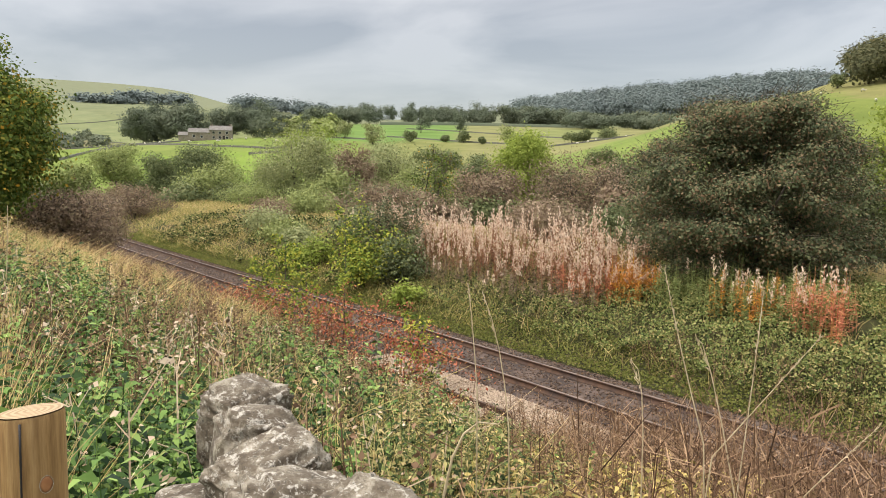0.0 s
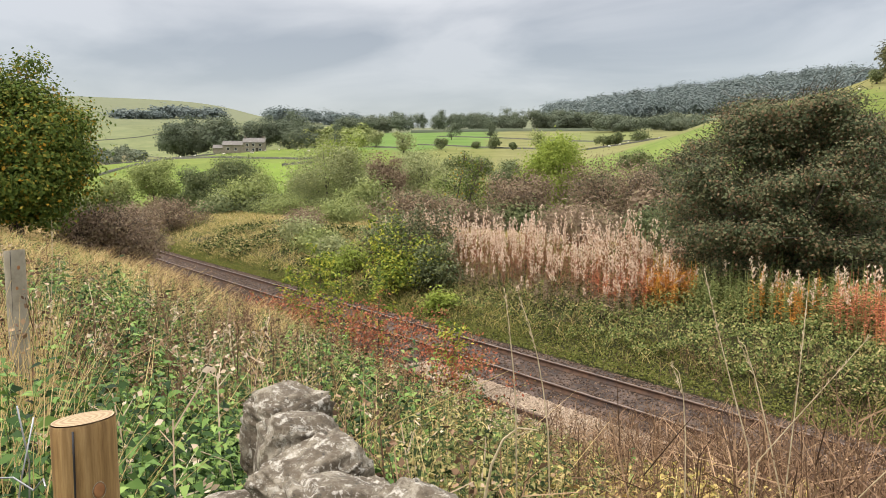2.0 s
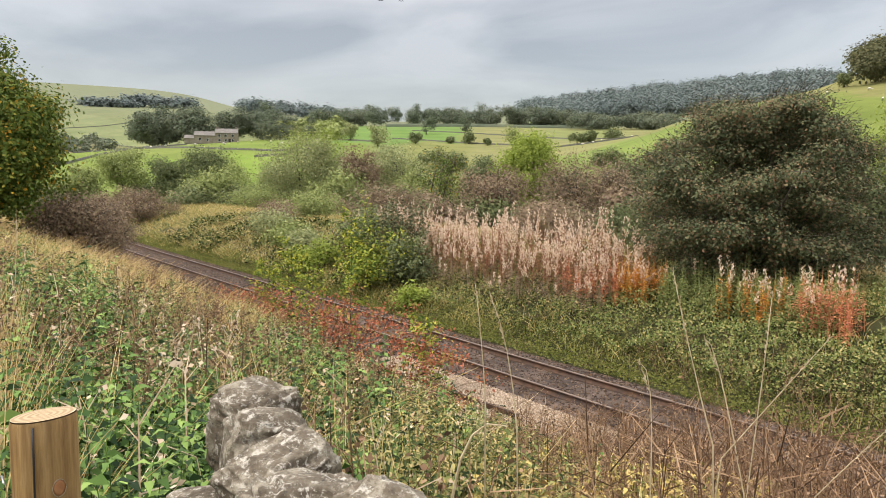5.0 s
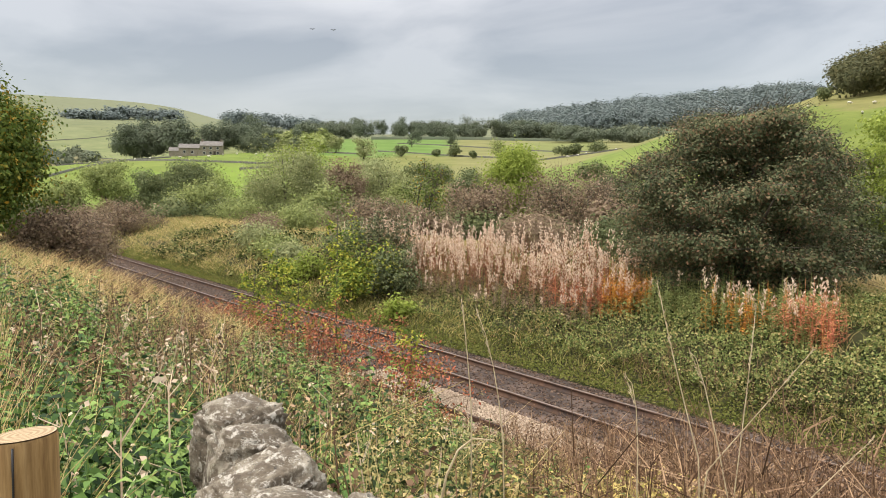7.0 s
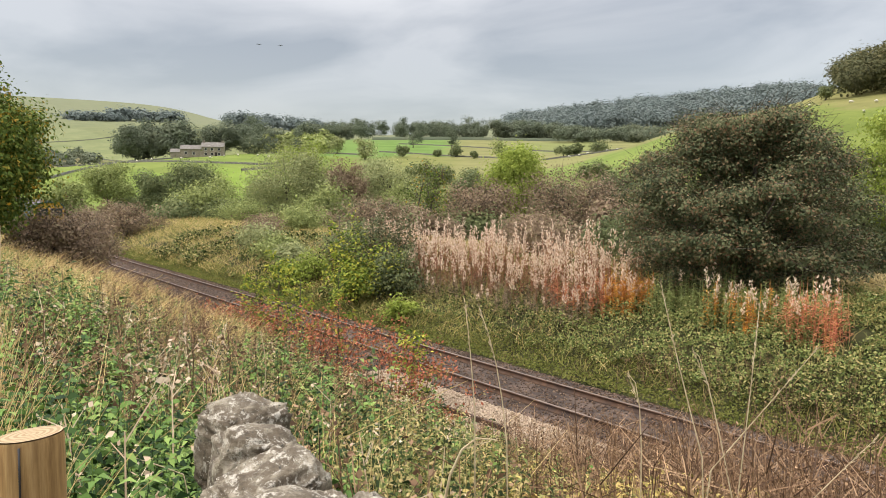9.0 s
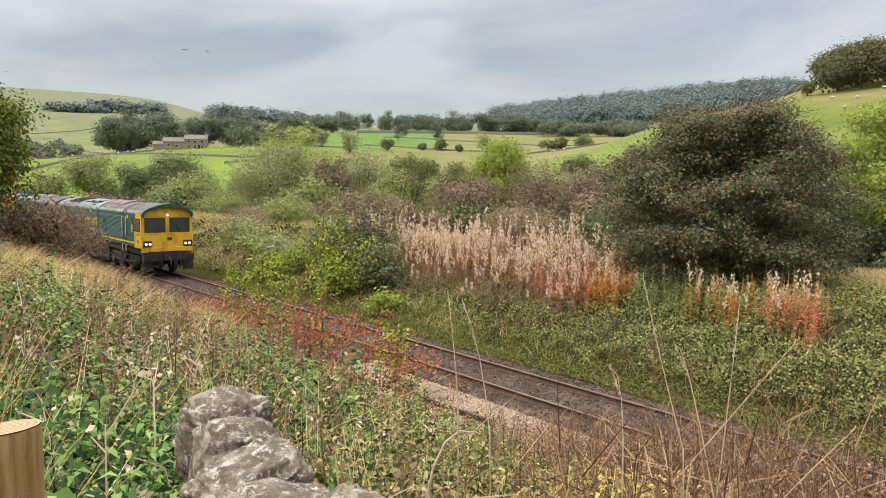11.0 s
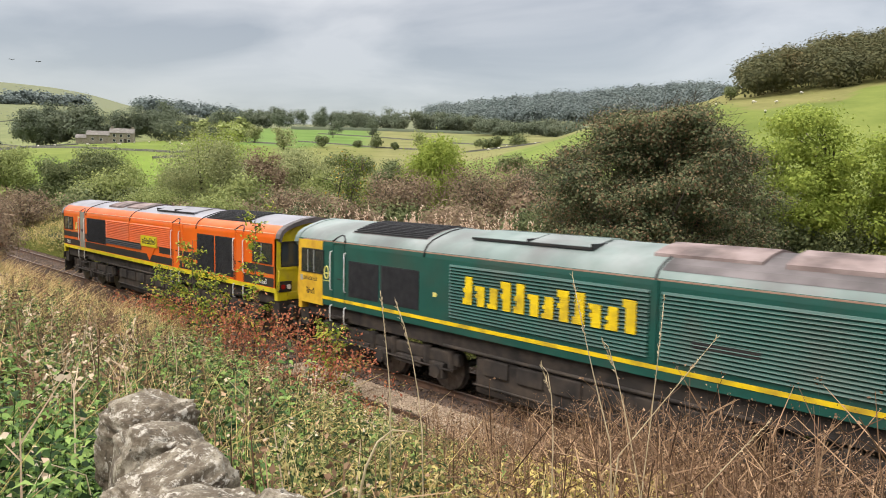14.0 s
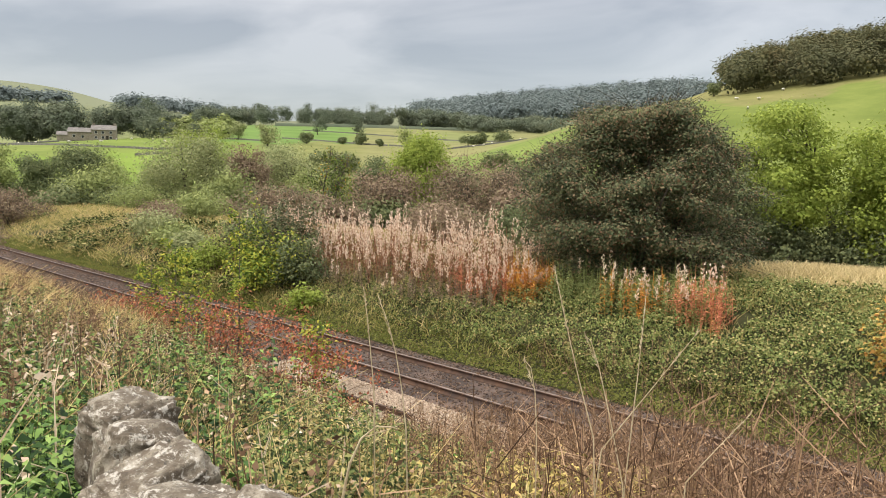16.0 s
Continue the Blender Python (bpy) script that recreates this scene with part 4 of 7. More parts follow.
lm("rust", "red_shrub_leaf", [(0.10, 0.055, 0.035), (0.23, 0.08, 0.055), (0.34, 0.14, 0.095), (0.15, 0.16, 0.06)], island=0.9)
lm("fluff", "willowherb_seed_down", [(0.36, 0.30, 0.26), (0.46, 0.42, 0.38), (0.50, 0.50, 0.48)], leaf=0.35)
lm("pinkstem", "willowherb_red_stem", [(0.10, 0.055, 0.042), (0.17, 0.085, 0.062), (0.26, 0.15, 0.11), (0.13, 0.14, 0.07)], island=0.85)
lm("crimson", "red_willowherb_leaf", [(0.26, 0.10, 0.075), (0.36, 0.145, 0.105), (0.42, 0.22, 0.15), (0.36, 0.22, 0.09)], island=0.85)
lm("flame", "orange_willowherb_leaf", [(0.24, 0.12, 0.05), (0.36, 0.17, 0.05), (0.42, 0.28, 0.06), (0.28, 0.12, 0.07)], island=0.85)
lm("hawthorn", "hawthorn_leaf", [(0.026, 0.044, 0.027), (0.055, 0.08, 0.047), (0.10, 0.122, 0.075), (0.165, 0.105, 0.078)], island=0.75)
lm("willow", "grey_green_leaf", [(0.10, 0.145, 0.08), (0.17, 0.215, 0.12), (0.25, 0.295, 0.17)])
lm("bright", "bright_green_leaf", [(0.09, 0.145, 0.035), (0.16, 0.235, 0.055), (0.24, 0.32, 0.09)], leaf=0.4)
lm("mid", "mid_green_leaf", [(0.09, 0.135, 0.06), (0.155, 0.21, 0.092), (0.23, 0.29, 0.13)])
lm("dusk", "dark_green_leaf", [(0.05, 0.078, 0.046), (0.09, 0.125, 0.07), (0.145, 0.185, 0.098)])
lm("maroon", "dark_red_brown_leaf", [(0.08, 0.068, 0.056), (0.13, 0.108, 0.088), (0.185, 0.158, 0.128), (0.155, 0.17, 0.10)])
lm("limeleaf", "yellow_green_shrub_leaf", [(0.03, 0.065, 0.018), (0.09, 0.155, 0.03), (0.18, 0.25, 0.05), (0.33, 0.35, 0.07)], leaf=0.3, island=0.85)
lm("autumn", "turning_leaf", [(0.03, 0.058, 0.016), (0.06, 0.105, 0.024), (0.105, 0.145, 0.035), (0.36, 0.22, 0.03)], stops=[0.15, 0.45, 0.7, 0.86])
# leaf green lightened and greyed towards blue to carry the haze of distance
lm("farwood", "hazed_wood_leaf", [(0.06, 0.09, 0.078), (0.088, 0.122, 0.10), (0.125, 0.155, 0.12)], rough=1.0, scale=0.06, island=0.2)
# pale blue stands for a kilometre of haze, painted into the foliage
lm("hillwood", "haze_blue_hill_wood", [(0.085, 0.125, 0.147), (0.10, 0.142, 0.162), (0.118, 0.16, 0.175)], rough=1.0, scale=0.02, island=0.12)
lm("rustwood", "turning_copse_leaf", [(0.035, 0.052, 0.036), (0.055, 0.07, 0.045), (0.08, 0.088, 0.052), (0.13, 0.088, 0.05)], rough=1.0, scale=0.05, island=0.3)
lm("scrubgreen", "thicket_leaf", [(0.05, 0.076, 0.042), (0.09, 0.125, 0.065), (0.15, 0.185, 0.095)])
lm("coral", "pale_orange_shrub_leaf", [(0.16, 0.09, 0.035), (0.25, 0.16, 0.05), (0.32, 0.26, 0.08), (0.17, 0.18, 0.06)], island=0.85)
M["turf"].node_tree.nodes["Principled BSDF"].inputs["Roughness"].default_value = 0.9
M["bark"] = mat("bark", [(0.05, 0.042, 0.032), (0.11, 0.092, 0.07)], 0.9, scale=9, bump=0.02, bump_scale=30)


# ---- plants: shapes ----
def unit(v):
    return v / np.maximum(np.linalg.norm(v, axis=-1, keepdims=True), 1e-9)


def leafset(c, d, length, width, fold=0.15, droop=0.25):
    """Leaves folded along the midrib: four corners each. c: base, d: direction."""
    n = len(c)
    length, width = np.broadcast_to(length, n)[:, None], np.broadcast_to(width, n)[:, None]
    ref = unit(rng.normal(size=(n, 3)) * 0.5 + np.array([0, 0, 1.0]))
    side = unit(np.cross(d, ref))
    nor = np.cross(side, d)
    mid = c + d * length * 0.45
    tip = c + d * length - np.array([0, 0, 1.0]) * length * droop
    v = np.stack([c, mid + side * width / 2 + nor * width * fold, tip, mid - side * width / 2 + nor * width * fold], 1)
    return v.reshape(-1, 3), np.arange(n * 4).reshape(-1, 4)


def broadleaves(c, d, length, width):
    """Larger leaves with shoulders and a drooping tip: two faces each."""
    n = len(c)
    length, width = np.broadcast_to(length, n)[:, None], np.broadcast_to(width, n)[:, None]
    ref = unit(rng.normal(size=(n, 3)) * 0.4 + np.array([0, 0, 1.0]))
    side = unit(np.cross(d, ref))
    nor = np.cross(side, d)
    dn = np.array([0, 0, -1.0])
    a, m, t = c + d * length * 0.28, c + d * length * 0.62 + dn * length * 0.08, c + d * length * 0.95 + dn * length * 0.34
    v = np.stack([c, a + side * width * 0.5 + nor * width * 0.1, m + side * width * 0.36 + nor * width * 0.06, t, m - side * width * 0.36 + nor * width * 0.06, a - side * width * 0.5 + nor * width * 0.1], 1)
    f = (np.arange(n) * 6)[:, None, None] + np.array([[5, 0, 1, 2], [2, 3, 4, 5]])[None]
    return v.reshape(-1, 3), f.reshape(-1, 4)


def flatset(c, size, up=0.4, out=None, loose=0.5):
    """Small leafy sprays: one kite each, turned at random, or facing outwards from the bough where out is given."""
    n = len(c)
    if out is None:
        d = unit(rng.normal(size=(n, 3)) * np.array([1, 1, 0.7]))
        nor = unit(rng.normal(size=(n, 3)) + np.array([0, 0, up]))
    else:
        nor = unit(out + rng.normal(size=(n, 3)) * loose + np.array([0, 0, up]))
        d = unit(np.cross(nor, rng.normal(size=(n, 3))))
    side = unit(np.cross(d, nor))
    s = np.broadcast_to(size, n)[:, None]
    v = np.stack([c - d * s * 0.5, c + side * s * 0.36, c + d * s * 0.6, c - side * s * 0.36], 1)
    return v.reshape(-1, 3), (np.arange(n * 4).reshape(-1, 4))


def ribbons(base, tip, bend, w0, w1):
    """Blades and thin stems: two-piece ribbons from base to tip, bent in the middle."""
    n = len(base)
    ax = unit(tip - base)
    side = unit(np.cross(ax, unit(rng.normal(size=(n, 3)) + 1e-3)))
    w0, w1 = np.broadcast_to(w0, n)[:, None], np.broadcast_to(w1, n)[:, None]
    mid = (base + tip) / 2 + bend
    wm = w0 * 0.75 + w1 * 0.25
    v = np.stack([base - side * w0 / 2, base + side * w0 / 2, mid + side * wm / 2, mid - side * wm / 2, tip + side * w1 / 2, tip - side * w1 / 2], 1)
    f = (np.arange(n) * 6)[:, None, None] + np.array([[0, 1, 2, 3], [3, 2, 4, 5]])[None]
    return v.reshape(-1, 3), f.reshape(-1, 4)


def join(*sets):
    vs, fs, o = [], [], 0
    for v, f in sets:
        vs.append(v)
        fs.append(f + o)
        o += len(v)
    return np.concatenate(vs), np.concatenate(fs)


def soil(x, y):
    return height(x, y) - 0.03


def fan(n, lo, hi, r0, r1, power=1.0):
    """Places thinning out with distance from the camera's spot on the bank."""
    b = np.radians(rng.uniform(lo, hi, n))
    r = r0 + (r1 - r0) * rng.uniform(0, 1, n) ** power
    return r * np.sin(b), -13.01 + r * np.cos(b)


def keep_near_side(x, y, edge=-2.7):
    wall = (y < -12.15) & (y > -12.75) & (x > -2.05)
    return (y - track_y(x) < edge) & ~wall & (np.hypot(x, y + 13.01) > 1.1)


def low(x, y):
    """How the growth shortens down the slope towards the pale stones."""
    return np.where((x > -19) & (x < -4), np.interp(y - track_y(x), [-9.5, -7.5, -4.2], [1.0, 0.62, 0.42]), np.where(x > -19, np.interp(y, [-7.5, -4.2], [1.0, 0.5]), 1.0))


def nettles(x, y, tall, leaf, name, key, label, k=11, broad=False, slim=0.44):
    """Upright leafy plants: a stem each with leaves in crossed pairs."""
    n = len(x)
    h = tall * rng.uniform(0.6, 1.1, n) * (1 + 0.8 * clumps(x, y, 0.9, 7.0)) * low(x, y)
    b = np.stack([x, y, soil(x, y)], -1)
    lean = rng.normal(size=(n, 3)) * np.array([0.13, 0.13, 0]) * h[:, None]
    t = b + lean + np.stack([0 * h, 0 * h, h], -1)
    stems = ribbons(b, t, lean * 0.1, 0.005, 0.003)
    u = (np.linspace(0.2, 1.0, k) ** 0.8)[None, :, None]
    node = b[:, None] * (1 - u) + t[:, None] * u
    sets = [stems]
    turn = rng.uniform(0, math.tau, (n, 1)) + np.arange(k)[None] * 1.45
    for s in (0.0, math.pi):
        d = np.stack([np.cos(turn + s), np.sin(turn + s), rng.uniform(-0.15, 0.55, (n, k))], -1)
        size = leaf * (1.15 - 0.55 * np.linspace(0, 1, k))[None] * rng.uniform(0.7, 1.25, (n, k))
        sets.append(broadleaves(node.reshape(-1, 3), unit(d).reshape(-1, 3), size.ravel(), size.ravel() * slim * 1.15) if broad else leafset(node.reshape(-1, 3), unit(d).reshape(-1, 3), size.ravel(), size.ravel() * slim, 0.22, 0.35))
    v, f = join(*sets)
    return cloud(name, v, f, M[key], label, "weeds")


def grass(n, x, y, tall, key, name, label, w=0.005, lean=0.35, lift=0.0):
    n = len(x)
    h = tall * rng.uniform(0.45, 1.2, n) * np.where(y < -2, low(x, y), 1.0)
    b = np.stack([x, y, soil(x, y) + lift], -1)
    l = rng.normal(size=(n, 3)) * np.array([lean, lean, 0]) * h[:, None]
    t = b + l + np.stack([0 * h, 0 * h, h * 0.95], -1)
    v, f = ribbons(b, t, -l * 0.22, w, w * 0.25)
    return cloud(name, v, f, M[key], label, "grass")


def weeds(x, y, tall, name, key, label, twigs=9, head=0.02):
    """Dead, branched stems with small dry heads."""
    n = len(x)
    h = tall * rng.uniform(0.5, 1.2, n) * np.where((np.degrees(np.arctan2(x, y + 13.01)) < -47.5) & (y < -2), low(x, y), 1.0)
    b = np.stack([x, y, soil(x, y)], -1)
    lean = rng.normal(size=(n, 3)) * np.array([0.16, 0.16, 0]) * h[:, None]
    t = b + lean + np.stack([0 * h, 0 * h, h], -1)
    sets = [ribbons(b, t, lean * 0.15, 0.012, 0.005)]
    u = rng.uniform(0.3, 0.98, (n, twigs, 1))
    p = b[:, None] * (1 - u) + t[:, None] * u
    d = unit(rng.normal(size=(n, twigs, 3)) * np.array([1, 1, 0.25]) + np.array([0, 0, 0.9]))
    q = p + d * (h[:, None, None] * rng.uniform(0.08, 0.26, (n, twigs, 1)))
    sets.append(ribbons(p.reshape(-1, 3), q.reshape(-1, 3), 0.0, 0.006, 0.003))
    hd = np.repeat(q.reshape(-1, 3), 3, 0) + rng.normal(size=(n * twigs * 3, 3)) * 0.018
    sets.append(flatset(hd, head * rng.uniform(0.6, 1.6, len(hd))))
    v, f = join(*sets)
    return cloud(name, v, f, M[key], label, "weeds")


# ---- the near bank ----
def clumps(x, y, scale, seed=0.0):
    return np.array([noise.noise((a * scale + seed, b * scale, seed)) for a, b in zip(x, y)])


def near_bank():
    bearing = lambda x, y: np.degrees(np.arctan2(x, y + 13.01))
    chance = lambda x: rng.uniform(0, 1, len(x))
    # tall green nettles in clumps, with shaded gaps between them
    x, y = fan(5200, -97, -10, 1.5, 19, 1.1)
    green = 1 / (1 + np.exp((bearing(x, y) + 55) / 3.5))
    ok = keep_near_side(x, y, -3.6) & (chance(x) < 0.22 + 0.78 * green) & (clumps(x, y, 0.55) > 0.04)
    nettles(x[ok], y[ok], 0.8, 0.095, "nettles", "nettle", "green nettles and leafy weeds on the bank", 12)
    x, y = fan(1500, -95, -60, 1.3, 5, 0.9)
    ok = keep_near_side(x, y)
    nettles(x[ok], y[ok], 0.62, 0.078, "broad_nettles", "nettle", "broad green nettle leaves beside the wall", 16, True, 0.38)
    x, y = fan(7000, -97, -20, 2.5, 26, 1.1)
    ok = keep_near_side(x, y, -3.2) & (clumps(x, y, 0.5, 5.0) > -0.02)
    nettles(x[ok], y[ok], 0.62, 0.07, "undergrowth", "herb", "low mixed bramble and herb undergrowth", 12)
    # nettles crowding the wall's flank
    x, y = rng.uniform(-3.3, -1.15, 130), rng.uniform(-13.1, -12.72, 130)
    ok = np.hypot(x, y + 13.01) > 1.15
    nettles(x[ok], y[ok], 0.66, 0.088, "wall_nettles", "nettle", "green nettles crowding the stone wall", 16, True, 0.4)
    x, y = fan(420, -95, -50, 2.4, 10, 1.0)
    ok = keep_near_side(x, y) & (clumps(x, y, 0.7, 3.3) > 0.1)
    nettles(x[ok], y[ok], 0.92, 0.10, "tall_nettles", "nettle", "taller light green leafy weeds in clumps", 12, True, 0.38)
    # pale willowy leaves on the slope beside the wall
    x, y = fan(1300, -66, -38, 3.0, 9, 1.0)
    ok = keep_near_side(x, y, -3.4) & (clumps(x, y, 0.8, 21.0) > -0.08)
    nettles(x[ok], y[ok], 0.72, 0.085, "narrow_weeds", "herb", "green narrow-leaved weeds below the wall", 13, False, 0.3)
    # dry grass in tufts
    x, y = fan(15000, -97, -8, 2.2, 40, 1.3)
    ok = keep_near_side(x, y, -2.9) & (clumps(x, y, 0.6, 9.0) > 0.12) & (chance(x) < np.interp(bearing(x, y), [-60, -45], [1.0, 0.4]))
    grass(0, x[ok], y[ok], 0.9, "straw", "dry_grass", "pale dry grass stalks among the weeds", w=0.007, lean=0.5)
    x, y = fan(7000, -97, -8, 8, 45, 1.0)
    ok = keep_near_side(x, y, -2.9)
    grass(0, x[ok], y[ok], 0.42, "meadow", "bank_grass", "rough green grass on the near bank", w=0.012, lean=0.6)
    # withered stems and pale seed heads all through it
    x, y = fan(1300, -97, -48, 2.6, 22, 1.0)
    ok = keep_near_side(x, y, -3.2) & (clumps(x, y, 0.35, 17.0) > -0.1)
    weeds(x[ok], y[ok], 0.92, "mixed_dead_stems", "brown", "brown withered stems among the green weeds", 12, 0.026)
    x, y = fan(300, -97, -50, 2.6, 20, 1.0)
    ok = keep_near_side(x, y, -3.2) & (clumps(x, y, 0.6, 12.0) > 0.05)
    weeds(x[ok], y[ok], 0.85, "seed_heads", "fluff", "pale seeding weeds on the bank", 10, 0.028)
    # brown dead willowherb and yellowing leaves towards the track
    x, y = fan(2700, -62, -4, 3.0, 13, 1.0)
    p = 1 / (1 + np.exp(-(bearing(x, y) + 49.5) / 2.5))
    ok = keep_near_side(x, y, -3.0) & (chance(x) < p)
    weeds(x[ok], y[ok], np.interp(bearing(x[ok], y[ok]), [-50, -40, -30], [0.65, 0.95, 1.35]), "dead_weeds", "brown", "brown dead weed stems with dry seed heads", 14, 0.013)
    x, y = fan(8500, -60, -4, 2.8, 12.5, 0.95)
    p = 1 / (1 + np.exp(-(bearing(x, y) + 51) / 2.5))
    ok = keep_near_side(x, y, -3.2) & (chance(x) < p) & (clumps(x, y, 0.9, 31.0) > -0.15)
    nettles(x[ok], y[ok], np.interp(bearing(x[ok], y[ok]), [-50, -35], [0.5, 0.8]), 0.085, "yellowing_weeds", "ochre", "yellowing leafy weeds below the wall", 11)
    x, y = fan(1500, -52, -6, 2.6, 11, 1.0)
    ok = keep_near_side(x, y, -3.2) & (clumps(x, y, 0.8, 14.0) > 0.14)
    nettles(x[ok], y[ok], 0.62, 0.085, "grey_green_weeds", "willow", "grey-green leafy weeds among the dead stems", 11)
    x, y = rng.uniform(-9.5, 4, 520), rng.uniform(-4.6, -2.3, 520)
    weeds(x, y, np.interp(x, [-9, -5], [0.4, 1.0]), "trackside_weeds", "brown", "dead reddish weeds standing against the rails", 14, 0.014)
    # brown stems and rusty patches by the rails further along
    x, y = fan(800, -82, -58, 9, 42, 1.0)
    ok = keep_near_side(x, y, -2.6) & (y > -8.5)
    weeds(x[ok], y[ok], 0.9, "withered_weeds", "brown", "withered brown weeds beside the track", 8, 0.03)
    # a stand of tall straw round the fence
    x, y = fan(1500, -93, -84, 2.1, 7, 1.0)
    ok = keep_near_side(x, y)
    grass(0, x[ok], y[ok], 0.98, "straw", "fence_straw", "tall straw-coloured grass along the fence", w=0.006, lean=0.2)
    # rough tawny grass beyond, where the bank meets the bend
    x, y = rng.uniform(-62, -15, 19000), rng.uniform(-12, -2.8, 19000)
    ok = clumps(x, y, 0.3, 23.0) > -0.22
    grass(0, x[ok], y[ok], 0.75, "straw", "tawny_grass", "tall tawny grass on the far end of the bank", w=0.02, lean=0.55)
    x, y = rng.uniform(-50, -20, 4200), rng.uniform(-12, -3.2, 4200)
    ok = clumps(x, y, 0.35, 27.0) > -0.05
    nettles(x[ok], y[ok], 0.55, 0.13, "bank_herbs", "bramble", "leafy herbs among the tawny grass", 9)


near_bank()


def rusty_shrub():
    """Low arching red-leaved shrub at the rails' edge."""
    ob = tagged(new("red_shrub"), "low red-leaved shrub sprawling beside the near rail", "shrub")
    n = 230
    x = np.where(rng.uniform(0, 1, n) < 0.72, rng.uniform(-27.5, -17, n), rng.uniform(-17, -12.8, n))
    cx = np.interp(x, [-27.5, -22, -18, -15, -12], [0.4, 0.75, 0.8, 0.95, 0.4])
    o = np.where(x > -17.5, -3.75, -3.25) + rng.normal(size=n) * 0.45
    b = np.stack([x, track_y(x) + o, soil(x, o)], -1)
    t = b + np.stack([rng.normal(size=n) * 0.6, rng.normal(size=n) * 0.4 + 0.15, 1.95 * cx * rng.uniform(0.5, 1.15, n)], -1)
    bend = np.stack([0 * x, 0 * x, 0.22 * cx], -1)
    v, f = ribbons(b, t, bend, 0.016, 0.006)
    cloud("stem_tangle", v, f, M["brown"], parent=ob)
    u = np.where(x > -17.3, 0.62, 0.3)[:, None, None]
    u = u + (1 - u) * rng.uniform(0, 1, (n, 30, 1))
    p = b[:, None] * (1 - u) + t[:, None] * u + bend[:, None] * (4 * u * (1 - u)) + rng.normal(size=(n, 30, 3)) * 0.11
    p = p.reshape(-1, 3)
    v, f = flatset(p, 0.062 * rng.uniform(0.6, 1.5, len(p)), 0.8)
    cloud("leaves", v, f, M["rust"], parent=ob)
    # fallen and low red growth over the ballast edge
    n = 7000
    x = rng.uniform(-27, -11.5, n)
    o = np.where(x > -17.5, -3.5, -2.7) - np.abs(rng.normal(size=n)) * 0.6
    c = np.stack([x, track_y(x) + o, soil(x, o) + 0.06 + np.abs(rng.normal(size=n)) * 0.2], -1)
    v, f = flatset(c, 0.055 * rng.uniform(0.6, 1.6, n), 0.8)
    cloud("red_ground_leaves", v, f, M["rust"], "small red leaves creeping over the ballast edge", "weeds")


rusty_shrub()


# ---- trees and shrubs ----
def blob_points(n, w, h, z0, lumps, rough=0.35, flat=1.0):
    """Leaf places in an uneven crown: lumps spread through an egg, leaves round each."""
    a = unit(rng.normal(size=(lumps, 3)))
    r = rng.uniform(0.15, 1.0, lumps) ** 0.45
    c = a * r[:, None]
    c[:, 2] = c[:, 2] * (0.5 if flat else 0.5)
    c = c * np.array([w * 0.42, w * 0.42, h * 0.8]) * rng.uniform(0.8, 1.12, (lumps, 1))
    c[:, 2] += z0 + h * 0.5
    size = rough * w * rng.uniform(0.35, 0.75, lumps)
    k = rng.integers(0, lumps, n)
    away = unit(rng.normal(size=(n, 3)))
    p = c[k] + away * (rng.uniform(0, 1, n)[:, None] ** 0.3) * size[k][:, None] * np.array([1, 1, 0.78]) * (1 + 0.22 * rng.normal(size=(n, 1)))
    p[:, 2] = np.maximum(p[:, 2], 0.05)
    hub = np.array([0, 0, z0 + h * 0.4])
    return p, c, unit(away + 0.45 * unit(p - hub))


def tree(x, y, h, w, key, label, leaves=5000, size=0.3, trunk=0.16, bare=0.06, lumps=34, stems=1, category="tree", name="tree", twiggy=0, z=None, rough=0.35):
    g = float(height(x, y)) - 0.05 if z is None else z
    ob = tagged(new(name), label, category)
    ob.location = (x, y, g)
    p, c, out = blob_points(leaves, w, h * (1 - bare), h * bare, lumps, rough)
    bm = bmesh.new()
    roots = [(rng.normal() * 0.12 * (stems > 1) * w * 0.4, rng.normal() * 0.12 * (stems > 1) * w * 0.4, 0) for _ in range(stems)]
    forks = []
    for rx, ry, _ in roots:
        top = (rx * 2.2 + rng.normal() * 0.05 * w, ry * 2.2 + rng.normal() * 0.05 * w, h * (0.35 + 0.1 * rng.uniform()))
        tube(bm, [(rx, ry, -0.2), (rx * 1.3, ry * 1.3, h * 0.14), top], trunk, 8, trunk * 0.62)
        forks.append(Vector(top))
    order = sorted(range(len(c)), key=lambda i: -c[i][2])[:18 if leaves > 2500 else 8]
    for i in order:
        q = Vector(c[i])
        a = min(forks, key=lambda s: (s - q).length)
        m = a.lerp(q, 0.5) + Vector((0, 0, 0.05 * h))
        tube(bm, [a, m, q], trunk * 0.42, 6, trunk * 0.1)
    part("trunk", bm, M["bark"], ob)
    v, f = flatset(p, size * rng.uniform(0.55, 1.4, leaves), 0.25, out)
    if twiggy:
        k = rng.integers(0, len(c), twiggy)
        b0 = c[k]
        t0 = b0 + unit(rng.normal(size=(twiggy, 3)) + np.array([0, 0, 0.5])) * (w * 0.2)
        tw = ribbons(b0, t0, 0.0, size * 0.12, size * 0.05)
        cloud("brushwood", *tw, M["bark"], parent=ob)
    cloud("crown", v, f, M[key], parent=ob)
    return ob


